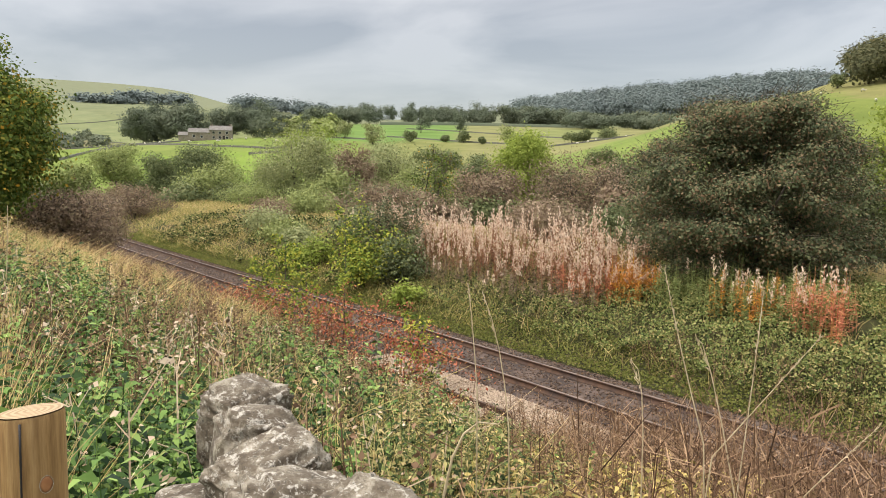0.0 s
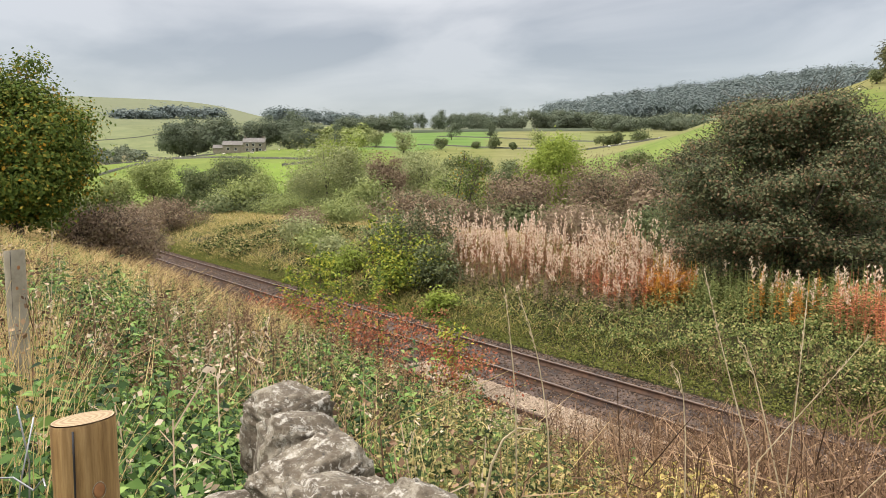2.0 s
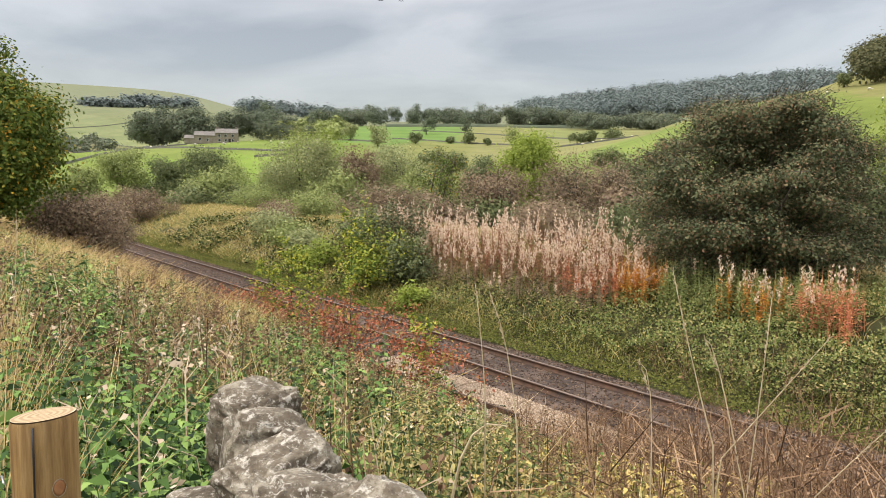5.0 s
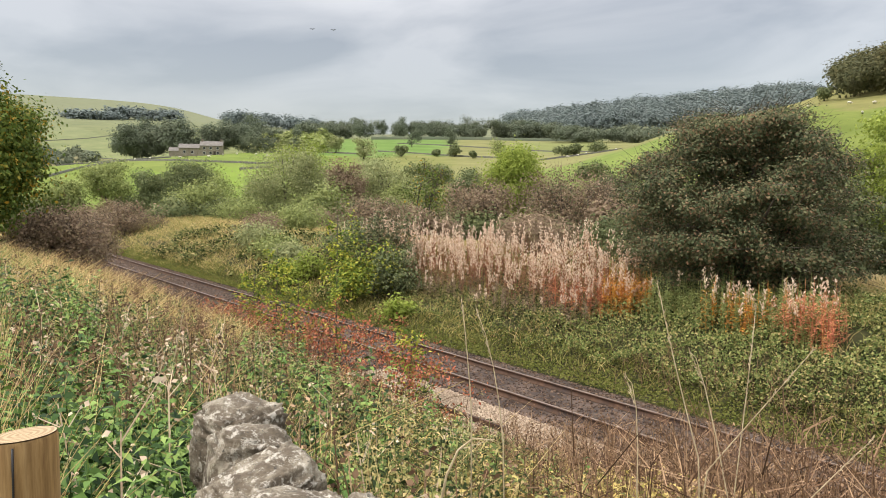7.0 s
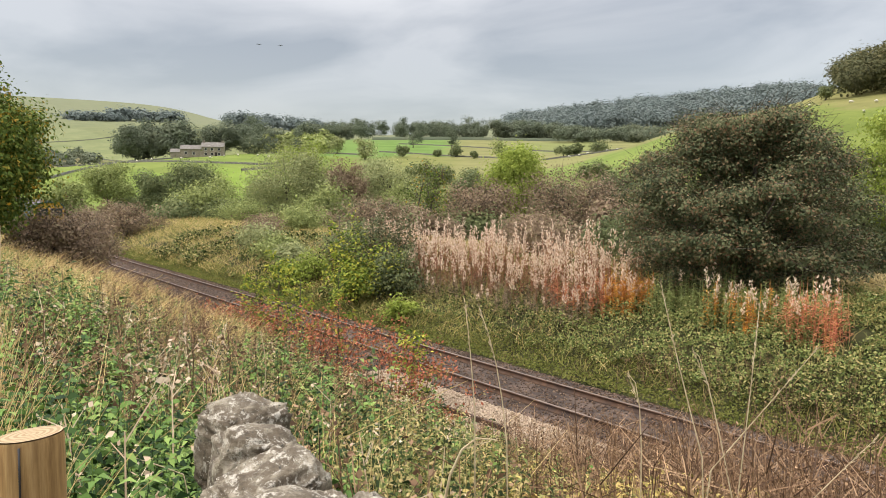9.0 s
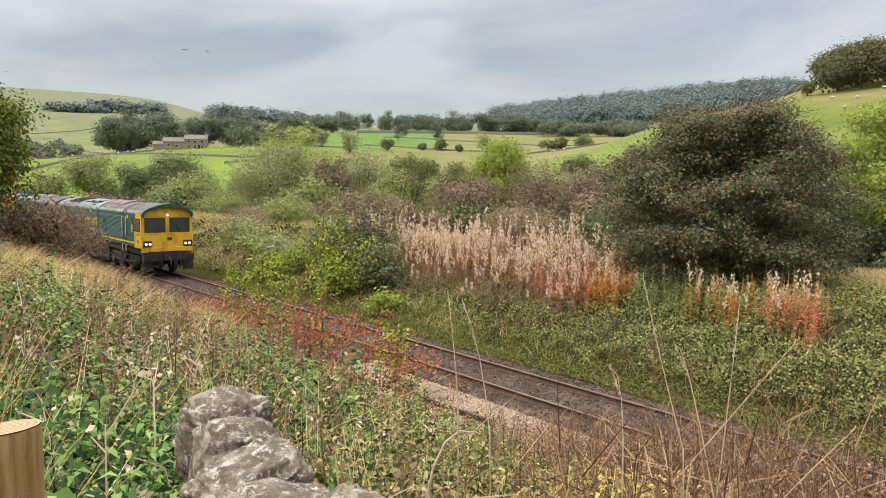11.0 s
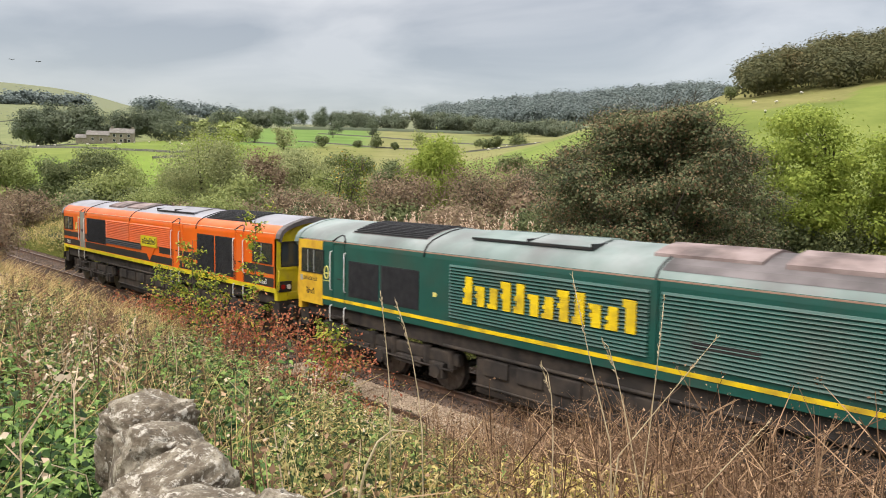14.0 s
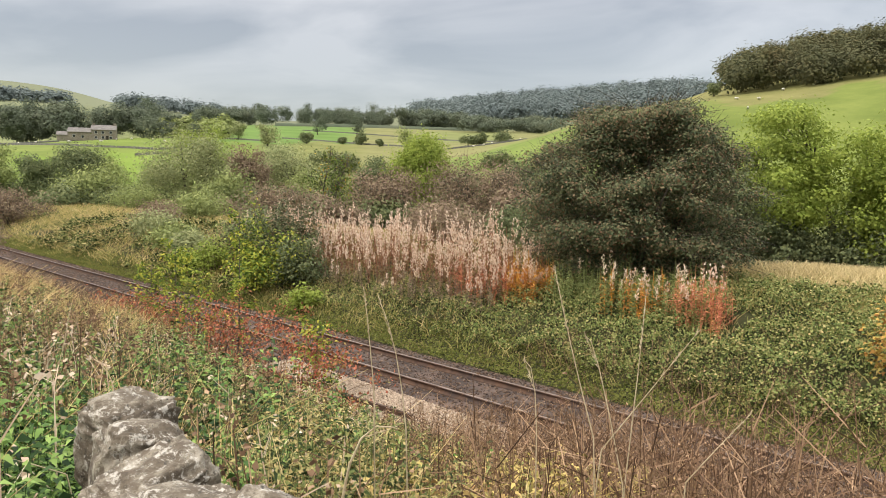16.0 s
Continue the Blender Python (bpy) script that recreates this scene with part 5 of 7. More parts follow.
# the big hawthorn: layered, drooping sprays right down to the ground
def hawthorn(x, y, h, w):
    ob = tagged(new("hawthorn_bush"), "broad dark hawthorn with layered brown-green sprays", "bush")
    g = float(height(x, y))
    ob.location = (x, y, g)
    lumps = 430
    u = rng.uniform(0.0, 1.0, lumps)
    zz = 0.25 + u * (h - 0.5)
    rad = np.interp(u, [0, 0.12, 0.35, 0.6, 0.8, 1.0], [0.56, 0.78, 0.98, 0.95, 0.78, 0.52]) * w / 2
    th = rng.uniform(0, math.tau, lumps)
    rr = rad * rng.uniform(0.0, 1.0, lumps) ** 0.62 * rng.uniform(0.8, 1.12, lumps) * (0.95 + 0.1 * np.sin(3 * th + 5 * u))
    c = np.stack([rr * np.cos(th), rr * np.sin(th), zz], -1)
    n = 200000
    k = rng.integers(0, lumps, n)
    out = np.stack([np.cos(th), np.sin(th), 0 * th], -1)[k]
    s = rng.normal(size=(n, 3)) * np.array([0.3, 0.3, 0.16])
    run = rng.uniform(-0.6, 0.95, n)
    p = c[k] + s + out * run[:, None] * 0.5
    p[:, 2] += 0.16 * run - np.maximum(run, 0) ** 2 * 0.3
    p[:, 2] = np.maximum(p[:, 2], 0.05)
    face = unit(s / np.array([0.27, 0.27, 0.13]) + out * 0.6)
    cloud("crown", *flatset(p, 0.078 * rng.uniform(0.5, 1.5, n), 0.55, face, 0.45), M["hawthorn"], parent=ob)
    n = 4200
    k = rng.integers(0, lumps, n)
    b = c[k] + rng.normal(size=(n, 3)) * 0.2
    o2 = np.stack([np.cos(th), np.sin(th), 0.5 * u + 0 * th], -1)[k]
    t = b + unit(o2 + rng.normal(size=(n, 3)) * 0.35) * rng.uniform(0.4, 1.15, n)[:, None]
    cloud("brushwood", *ribbons(b, t, 0.0, 0.016, 0.005), M["bark"], parent=ob)
    bm = bmesh.new()
    for i in range(26):
        q = Vector(c[rng.integers(0, lumps)])
        a = Vector((rng.normal() * 0.25, rng.normal() * 0.25, -0.1))
        m = a.lerp(q, 0.5) + Vector((0, 0, 0.4))
        tube(bm, [a, m, q], 0.085, 7, 0.02)
    part("trunk", bm, M["bark"], ob)


hawthorn(-13.8, 10.4, 6.2, 8.2)

# trees of the valley floor beyond the track: x, y, height, width
for row, key, label, kw in [
    ((-107.1, 11.9, 7.4, 7.6), "mid", "rounded mid-green tree in the valley hedge", {}),
    ((-100.9, 16.1, 6.0, 5.6), "dusk", "small dark green tree in the hedge", {}),
    ((-96.7, 19.5, 7.2, 7.0), "dusk", "dark green dome-shaped tree in the hedge", {}),
    ((-84.8, 17.1, 4.0, 8.0), "mid", "low spreading green bush", dict(bare=0.02)),
    ((-76.5, 24.1, 9.0, 10.0), "willow", "pale grey-green spreading willow", dict(leaves=16000, bare=0.06, size=0.2, lumps=60, stems=3)),
    ((-111.5, 43.4, 12.8, 10.5), "bright", "tall yellow-green tree behind the willow", {}),
    ((-86.7, 36.9, 8.8, 5.6), "maroon", "dark copper-brown tree in the hedge", {}),
    ((-89.2, 44.3, 10.3, 9.4), "willow", "soft green tree in the hedge", dict(lumps=34)),
    ((-60.5, 31.3, 8.0, 5.6), "autumn", "thin half-bare brown tree", dict(leaves=1700, size=0.2, twiggy=700, bare=0.12, stems=3, trunk=0.1)),
    ((-65.0, 41.8, 6.6, 9.4), "maroon", "reddish brown thicket below the field", dict(bare=0.02, twiggy=600, stems=3)),
    ((-69.1, 52.2, 12.2, 8.6), "bright", "bright green tree standing out of the hedge", dict(leaves=18000, lumps=44, size=0.28)),
    ((-47.2, 38.7, 7.6, 9.8), "maroon", "dark red-brown hawthorn thicket", dict(leaves=16000, bare=0.03, size=0.17, lumps=44, twiggy=900, stems=3)),
    ((-69.6, 72.1, 8.2, 7.0), "dusk", "dark green tree at the field's edge", {}),
    ((-18.9, 27.8, 7.7, 5.0), "willow", "thin leafed green tree with bare limbs", dict(leaves=4200, size=0.16, twiggy=900, stems=3, trunk=0.09)),
    ((-35.2, -9.9, 8.3, 6.6), "autumn", "bushy tree turning from dark green to yellow", dict(leaves=46000, size=0.14, bare=0.0, lumps=110, stems=2, rough=0.3)),
    ((-93.4, 4.2, 6.3, 5.0), "mid", "green tree in the valley hedge", {}),
    ((-91.5, 27.4, 5.0, 5.6), "mid", "low green hedge tree", {}),
    ((-77.4, 50.3, 8.2, 6.6), "dusk", "dark green tree in the hedge", {}),
    ((-70.3, 25.1, 4.4, 6.0), "mid", "low green thicket in the valley", dict(bare=0.02)),
    ((-73.8, 38.5, 5.8, 7.4), "mid", "mixed green thicket in the valley", dict(bare=0.02)),
    ((-62.3, 51.9, 6.6, 6.5), "dusk", "dark thicket below the field", dict(bare=0.02)),
    ((-35.6, 35.3, 5.6, 5.0), "dusk", "dark green thicket beside the hawthorn", dict(bare=0.02)),
    ((-34.1, 29.1, 4.2, 4.6), "maroon", "brown thicket beside the hawthorn", dict(bare=0.02, twiggy=400)),
    ((-15.8, 22.9, 4.9, 4.6), "dusk", "dark shrub behind the hawthorn", dict(bare=0.02, size=0.16, leaves=7000)),
    ((-120.0, 30.0, 7.0, 9.0), "mid", "green tree further down the hedge", {}),
    ((-58.0, 62.0, 7.0, 8.0), "mid", "green thicket at the stream", dict(bare=0.02)),
    ((-46.0, 55.0, 6.5, 8.0), "dusk", "dark green thicket at the stream", dict(bare=0.02)),
    ((-84.0, 62.0, 8.0, 8.0), "mid", "hedge tree below the pasture", {}),
]:
    opts = dict(leaves=9000, size=0.24, rough=0.42)
    opts.update(kw)
    tree(*row, key, label, **opts)


def spreading_tree(x, y, h, w):
    """The bright open-crowned tree by the meadow: several leaning trunks, layered light foliage."""
    ob = tagged(new("ash_tree"), "light green open-crowned tree with several leaning trunks", "tree")
    ob.location = (x, y, float(height(x, y)) - 0.05)
    bm = bmesh.new()
    tips = []
    for i in range(5):
        a = i * 1.26 + 0.4
        top = Vector((math.cos(a) * w * 0.2, math.sin(a) * w * 0.2, h * 0.55))
        tube(bm, [(math.cos(a) * 0.18, math.sin(a) * 0.18, -0.2), (math.cos(a) * w * 0.06, math.sin(a) * w * 0.06, h * 0.25), top], 0.17, 8, 0.09)
        for j in range(5):
            b = a + rng.normal() * 0.8
            t = top + Vector((math.cos(b) * w * 0.25 * rng.uniform(0.5, 1.2), math.sin(b) * w * 0.25 * rng.uniform(0.5, 1.2), h * rng.uniform(-0.12, 0.36)))
            tube(bm, [top.lerp(Vector((0, 0, h * 0.2)), 0.2 * j / 4), top.lerp(t, 0.5) + Vector((0, 0, 0.25)), t], 0.07, 6, 0.02)
            tips.append(t)
    part("trunk", bm, M["bark"], ob)
    c = np.array([tuple(t) for t in tips])
    c = np.concatenate([c, c * np.array([1.15, 1.15, 0.8]), c * np.array([0.8, 0.8, 0.62]), c * np.array([1.1, 1.1, 0.45])])
    more = c[rng.integers(0, len(c), 60)] * rng.uniform(0.55, 1.2, (60, 1)) + rng.normal(size=(60, 3)) * 0.7
    c = np.concatenate([c, more])
    n = 80000
    k = rng.integers(0, len(c), n)
    away = rng.normal(size=(n, 3))
    p = c[k] + away * np.array([0.55, 0.55, 0.3])
    cloud("crown", *flatset(p, 0.15 * rng.uniform(0.5, 1.4, n), 0.5, unit(away), 0.5), M["bright"], parent=ob)


spreading_tree(-12.6, 28.9, 9.8, 10.4)

# scrub and low thickets close behind the track
for row, key, label, kw in [
    ((-73.1, 5.7, 3.2, 6.5), "maroon", "brown leafless scrub at the bend", dict(twiggy=500)),
    ((-42.5, -5.2, 3.0, 5.2), "maroon", "dark bramble mound beside the track", dict(leaves=15000, size=0.12, twiggy=900, lumps=60)),
    ((-37.0, -6.7, 2.7, 5.6), "maroon", "dark bramble mound on the bank top", dict(leaves=15000, size=0.11, twiggy=800, lumps=60)),
    ((-50.7, 19.1, 3.2, 6.5), "maroon", "reddish brown bush behind the willowherb", dict(twiggy=400)),
    ((-13.7, 24.6, 2.6, 4.0), "dusk", "dark shrub under the light green tree", dict(size=0.14)),
    ((-10.4, 25.6, 2.9, 4.6), "dusk", "dark green shrub at the meadow's edge", dict(size=0.14)),
    ((-74.1, 17.2, 2.4, 6.0), "mid", "low green bush in the valley", {}),
    ((-55.0, 14.0, 2.0, 6.0), "mid", "low bush along the lineside fence", {}),
    ((-30.0, 17.5, 2.0, 6.0), "maroon", "low brown bush behind the willowherb", {}),
    ((-22.0, 15.0, 2.4, 4.5), "dusk", "low dark bush beside the hawthorn", dict(size=0.14)),
]:
    opts = dict(leaves=7000, size=0.15, bare=0.0, trunk=0.06, stems=4, category="bush", name="bush")
    opts.update(kw)
    tree(*row, key, label, **opts)

for sx, sy, sh, sw, key in [(-38.5, 5.6, 1.3, 2.6, "willow"), (-42.0, 6.4, 1.1, 3.0, "mid"), (-47.0, 7.5, 1.4, 3.4, "willow"), (-36.0, 7.6, 1.7, 3.2, "mid"), (-52.0, 9.5, 1.5, 4.0, "maroon"), (-35.5, 4.4, 0.9, 1.8, "limeleaf")]:
    tree(sx, sy, sh, sw, key, "low straggling bush in the cutting grass", leaves=3000, size=0.14, bare=0.0, trunk=0.03, stems=4, category="bush", name="bush", lumps=22, rough=0.5)
# yellow-green shrub across the track, and two thin saplings on this side of it
def spray_shrub(x, y, h, w, key, label, stems=60, leaf=0.16, pairs=26):
    """An open shrub: arching stems from one stool, leaves along each."""
    ob = tagged(new("shrub"), label, "bush")
    ob.location = (x, y, float(height(x, y)) - 0.05)
    a = rng.uniform(0, math.tau, stems)
    reach = w / 2 * rng.uniform(0.1, 1.05, stems) ** 0.7
    top = h * rng.uniform(0.45, 1.08, stems) * (1.1 - 0.5 * (2 * reach / w) ** 2)
    b = np.stack([np.cos(a) * reach * 0.25, np.sin(a) * reach * 0.25, 0 * a], -1)
    t = np.stack([np.cos(a) * reach, np.sin(a) * reach, top], -1)
    bend = np.stack([0 * a, 0 * a, 0.14 * top], -1)
    cloud("stem_tangle", *ribbons(b, t, bend, 0.02, 0.006), M["bark"], parent=ob)
    u = rng.uniform(0.2, 1.0, (stems, pairs, 1)) ** 0.75
    p = b[:, None] * (1 - u) + t[:, None] * u + bend[:, None] * (4 * u * (1 - u)) + rng.normal(size=(stems, pairs, 3)) * 0.13
    p = p.reshape(-1, 3)
    p[:, 2] = np.maximum(p[:, 2], 0.05)
    d = unit(rng.normal(size=p.shape) * np.array([1, 1, 0.4]) + 0.4 * unit(p * np.array([1, 1, 0.2])))
    size = leaf * rng.uniform(0.55, 1.35, len(p))
    cloud("foliage", *broadleaves(p, d, size, size * 0.6), M[key], parent=ob)


# yellow-green shrub across the track with darker ones behind it
for sx, sy, sh, sw, key, ns in [(-27.0, 4.3, 2.6, 2.6, "limeleaf", 70), (-28.4, 3.6, 1.9, 2.4, "limeleaf", 50), (-29.8, 4.4, 2.6, 2.6, "limeleaf", 56), (-33.8, 4.6, 1.7, 2.4, "bright", 50), (-35.6, 4.0, 1.2, 2.0, "limeleaf", 36), (-24.2, 3.4, 0.9, 1.8, "bright", 36), (-30.4, 5.0, 4.0, 1.6, "limeleaf", 26)]:
    spray_shrub(sx, sy, sh, sw, key, "open yellow-green shrub of arching leafy sprays", ns)
for sx, sy, sh, sw, key, ns in [(-28.4, 5.6, 3.2, 3.4, "hawthorn", 140), (-26.2, 4.6, 2.2, 2.4, "dusk", 90), (-31.0, 6.0, 3.0, 3.8, "dusk", 140), (-33.5, 6.6, 2.5, 3.4, "hawthorn", 100)]:
    spray_shrub(sx, sy, sh, sw, key, "dense dark green shrub behind the yellow-green one", ns, 0.13, 40)
spray_shrub(-4.0, 5.4, 2.2, 1.8, "coral", "orange and yellow autumn shrub on the far bank", 70, 0.12, 36)


def sapling(x, y, h, spread, n):
    ob = tagged(new("sapling"), "thin sapling with sparse light green leaves", "sapling", "saplings by the rail")
    g = float(height(x, y)) - 0.05
    ob.location = (x, y, g)
    bm = bmesh.new()
    pts = []
    tube(bm, [(0, 0, 0), (0.05, 0.03, h * 0.5), (0.02, 0.08, h)], 0.022, 6, 0.006)
    for i in range(13):
        z = h * (0.18 + 0.8 * i / 13)
        a = i * 2.4
        ln = spread * (1.1 - z / h * 0.75)
        e = Vector((math.cos(a) * ln, math.sin(a) * ln, z + ln * 0.5))
        tube(bm, [(0.03, 0.04, z), e], 0.010, 5, 0.003)
        pts += [Vector((0.03, 0.04, z)).lerp(e, u) for u in (0.3, 0.5, 0.7, 0.85, 1.0)]
    part("stem", bm, M["bark"], ob)
    c = np.repeat(np.array([tuple(p) for p in pts]), n, 0) + rng.normal(size=(len(pts) * n, 3)) * 0.07
    d = unit(rng.normal(size=c.shape) * np.array([1, 1, 0.5]))
    v, f = leafset(c, d, 0.13 * rng.uniform(0.6, 1.3, len(c)), 0.075)
    cloud("leaves", v, f, M["limeleaf"], parent=ob)


sapling(-18.1, -2.9, 4.6, 0.5, 7)
sapling(-21.9, -2.95, 3.4, 0.7, 8)
sapling(-20.3, -3.0, 2.6, 0.8, 8)
sapling(-23.6, -3.0, 2.4, 0.9, 8)
sapling(-14.2, -3.1, 1.9, 0.7, 7)


# ---- the far bank ----
def far_bank():
    def strip(n, x0, x1, o0, o1):
        x, o = rng.uniform(x0, x1, n), rng.uniform(o0, o1, n)
        return x, track_y(x) + o
    x, y = strip(30000, -34, 10, 3.0, 12)
    ok = (clumps(x, y, 0.45, 2.0) > -0.2) & (rng.uniform(0, 1, len(x)) < np.interp(x, [-22, -13], [1.0, 0.4]))
    grass(0, x[ok], y[ok], 0.42, "meadow", "far_bank_grass", "rough green and tawny grass on the far bank", w=0.016, lean=0.7)
    x, y = strip(32000, -90, -30, 2.6, 22)
    ok = clumps(x, y, 0.5, 6.0) > -0.2 + 0.4 * (y - track_y(x) < 3.2)
    grass(0, x[ok], y[ok], 0.4, "meadow", "cutting_grass", "yellow-green grass on the cutting side", w=0.03, lean=0.9)
    x, y = strip(16000, -84, -16, 3.4, 18)
    ok = clumps(x, y, 0.35, 41.0) > np.interp(x, [-55, -40], [-0.3, 0.05])
    grass(0, x[ok], y[ok], 0.5, "straw", "far_dry_grass", "dry stalks in the far bank's grass", w=0.018, lean=0.6)
    x, y = strip(9000, -14, 9, 8, 13.5)
    grass(0, x, y, 0.42, "meadow", "bank_top_grass", "rough grass along the bank's top", w=0.02, lean=0.7)
    # bramble and herbs in mounds
    n = 260000
    x, y = strip(n, -32, 9, 3.4, 11.5)
    mound = clumps(x, y, 0.75, 11.0) + 0.5 * clumps(x, y, 1.9, 13.0)
    w = np.clip((x + 24) / 16, 0.2, 1.0)
    ok = (rng.uniform(0, 1, n) < w) & (mound > -0.5)
    x, y, mound = x[ok], y[ok], mound[ok]
    c = np.stack([x, y, height(x, y) + np.abs(rng.normal(size=len(x))) * 0.13 + 0.5 * mound + 0.2], -1)
    k = rng.uniform(0, 1, len(x)) < np.interp(x, [-24, -10], [0.45, 0.62]) + 0.5 * clumps(x, y, 0.3, 51.0)
    cloud("bramble_cover", *flatset(c[k], 0.066 * rng.uniform(0.5, 1.5, k.sum()), 1.1), M["bramble"], "low bramble and herb cover on the far bank", "weeds")
    cloud("bank_weeds", *flatset(c[~k], 0.064 * rng.uniform(0.5, 1.5, (~k).sum()), 1.1), M["herb"], "darker leafy weeds among the brambles", "weeds")
    # mossy verge beside the ballast
    x, y = strip(80000, -66, 6, 2.2, 4.3)
    c = np.stack([x, y, height(x, y) + 0.03 + 0.05 * rng.uniform(0, 1, len(x))], -1)
    cloud("verge_turf", *flatset(c, 0.065 * rng.uniform(0.5, 1.4, len(c)), 1.2), M["turf"], "short green turf and moss beside the ballast", "grass")
    # bramble and herbs along the cutting as well
    x, y = strip(34000, -62, -29, 3.2, 11)
    c = np.stack([x, y, height(x, y) + np.abs(rng.normal(size=len(x))) * 0.18 + 0.7 * np.maximum(clumps(x, y, 0.35, 8.0), 0) + 0.1], -1)
    ok = clumps(x, y, 0.35, 8.0) > 0.0
    cloud("cutting_herbs", *flatset(c[ok], 0.14 * rng.uniform(0.5, 1.5, ok.sum()), 1.0), M["herb"], "grey-green herbs in the cutting grass", "weeds")
    # brown weeds low on the right
    x, y = strip(420, -13, 8, 2.9, 4.6)
    weeds(x, y, 0.75, "verge_weeds", "brown", "brown dead weeds at the bank's foot", 8)
    # pale meadow behind on the right
    x, y = rng.uniform(-12, 8, 30000), rng.uniform(11, 25, 30000)
    grass(0, x, y, 0.5, "hay", "pale_meadow_grass", "pale dry meadow grass behind the bushes", w=0.035)


far_bank()


def willowherb(n, xr, orow, tall, keys, name, label, fluffy=1.0, ragged=0.18):
    """A stand of willowherb: thin stems, narrow leaves below, downy seed spikes on top."""
    x = rng.uniform(*xr, n)
    o = rng.uniform(*orow, n)
    y = track_y(x) + o
    h = tall * rng.uniform(0.62, 1.15, n) * (1 + ragged * 2 * clumps(x, y, 0.9, 3.0))
    b = np.stack([x, y, soil(x, y)], -1)
    lean = rng.normal(size=(n, 3)) * np.array([0.05, 0.05, 0]) * h[:, None]
    t = b + lean + np.stack([0 * h, 0 * h, h], -1)
    k = 30
    u = rng.uniform(0.12, 0.8, (n, k, 1))
    p = (b[:, None] * (1 - u) + t[:, None] * u).reshape(-1, 3)
    d = unit(rng.normal(size=(n * k, 3)) * np.array([1, 1, 0.3]) + np.array([0, 0, 0.45]))
    v, f = join(ribbons(b, t, 0.0, 0.014, 0.008), leafset(p, d, 0.13 * rng.uniform(0.6, 1.3, n * k), 0.03))
    cloud(name, v, f, M[keys[0]], label, "weeds")
    if fluffy:
        k = 22
        m = rng.uniform(0, 1, n) < fluffy
        u = rng.uniform(0.66, 1.02, (m.sum(), k, 1))
        c = b[m][:, None] * (1 - u) + t[m][:, None] * u
        c = (c + rng.normal(size=c.shape) * np.array([0.025, 0.025, 0.0])).reshape(-1, 3)
        d = unit(rng.normal(size=c.shape) * np.array([0.6, 0.6, 0.2]) + np.array([0, 0, 1.0]))
        cloud(name + "_down", *leafset(c, d, 0.11 * rng.uniform(0.6, 1.3, len(c)), 0.045, droop=0.0), M[keys[1]], "pale downy seed spikes of willowherb", "weeds")


willowherb(900, (-34.5, -16.2), (5.6, 9.4), 1.65, ("pinkstem", "fluff"), "willowherb", "stand of faded willowherb with red stems", 0.55)
willowherb(260, (-35, -17.2), (6.5, 9.0), 2.15, ("pinkstem", "fluff"), "tall_willowherb", "tall seeding willowherb spikes above the stand")
willowherb(420, (-33, -16.0), (4.8, 6.6), 1.0, ("maroon", "fluff"), "browned_willowherb", "shorter browned willowherb along the stand's foot", 0.06)
willowherb(200, (-32, -16.0), (4.4, 6.0), 0.75, ("herb", "fluff"), "leafy_weeds", "green leafy weeds at the stand's foot", 0.0)
willowherb(60, (-18.6, -16.0), (5.6, 6.8), 1.3, ("crimson", "fluff"), "pink_willowherb", "pink-red willowherb at the stand's edge", 0.4)
willowherb(110, (-16.4, -14.9), (6.0, 7.4), 1.45, ("flame", "fluff"), "orange_willowherb", "yellow and orange willowherb turning in autumn", 0.15)
willowherb(34, (-12.7, -10.7), (6.0, 7.2), 1.4, ("flame", "fluff"), "scattered_willowherb", "orange willowherb below the hawthorn", 0.25)
willowherb(70, (-10.3, -8.6), (6.0, 7.2), 1.55, ("crimson", "fluff"), "red_willowherb", "red willowherb below the hawthorn", 0.12)
willowherb(300, (-14.9, -9.2), (6.2, 8.2), 1.3, ("mid", "fluff"), "green_willowherb", "tall green stems in the hawthorn's shade", 0.06)
# ---- fields, woods and the farm across the valley ----
def far_wood(rows, key, name, label, quads=380, spray=0.155, even=0.6):
    """Woods seen from far off: every crown a heap of leafy sprays on a short bole. rows: bearing, distance, height, width."""
    vs, fs, outs = [], [], []
    for b, r, h, w in rows:
        x, y = polar(b, r)
        g = float(height(x, y))
        p, _, o = blob_points(quads, w, h * 0.94, h * 0.06, 11, 0.46)
        vs.append(p + np.array([x, y, g - 0.3]))
        fs.append(np.full(quads, w))
        outs.append(o)
    p, s = np.concatenate(vs), np.concatenate(fs)
    cloud(name, *flatset(p, s * spray * rng.uniform(0.6, 1.4, len(p)), even, np.concatenate(outs), 0.3), M[key], label, "woodland")


def spread(n, b0, b1, r0, r1, h, w):
    return [(rng.uniform(b0, b1), rng.uniform(r0, r1), h * rng.uniform(0.7, 1.2), w * rng.uniform(0.75, 1.25)) for _ in range(n)]


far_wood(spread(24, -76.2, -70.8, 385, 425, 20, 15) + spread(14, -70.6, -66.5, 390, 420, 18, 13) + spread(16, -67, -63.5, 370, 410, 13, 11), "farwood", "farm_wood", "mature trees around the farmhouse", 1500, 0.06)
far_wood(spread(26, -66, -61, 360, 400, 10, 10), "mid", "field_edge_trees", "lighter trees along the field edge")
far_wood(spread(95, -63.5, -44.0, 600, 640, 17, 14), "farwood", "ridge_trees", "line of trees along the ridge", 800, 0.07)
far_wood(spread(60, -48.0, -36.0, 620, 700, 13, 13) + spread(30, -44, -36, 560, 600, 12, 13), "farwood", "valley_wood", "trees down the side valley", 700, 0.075)
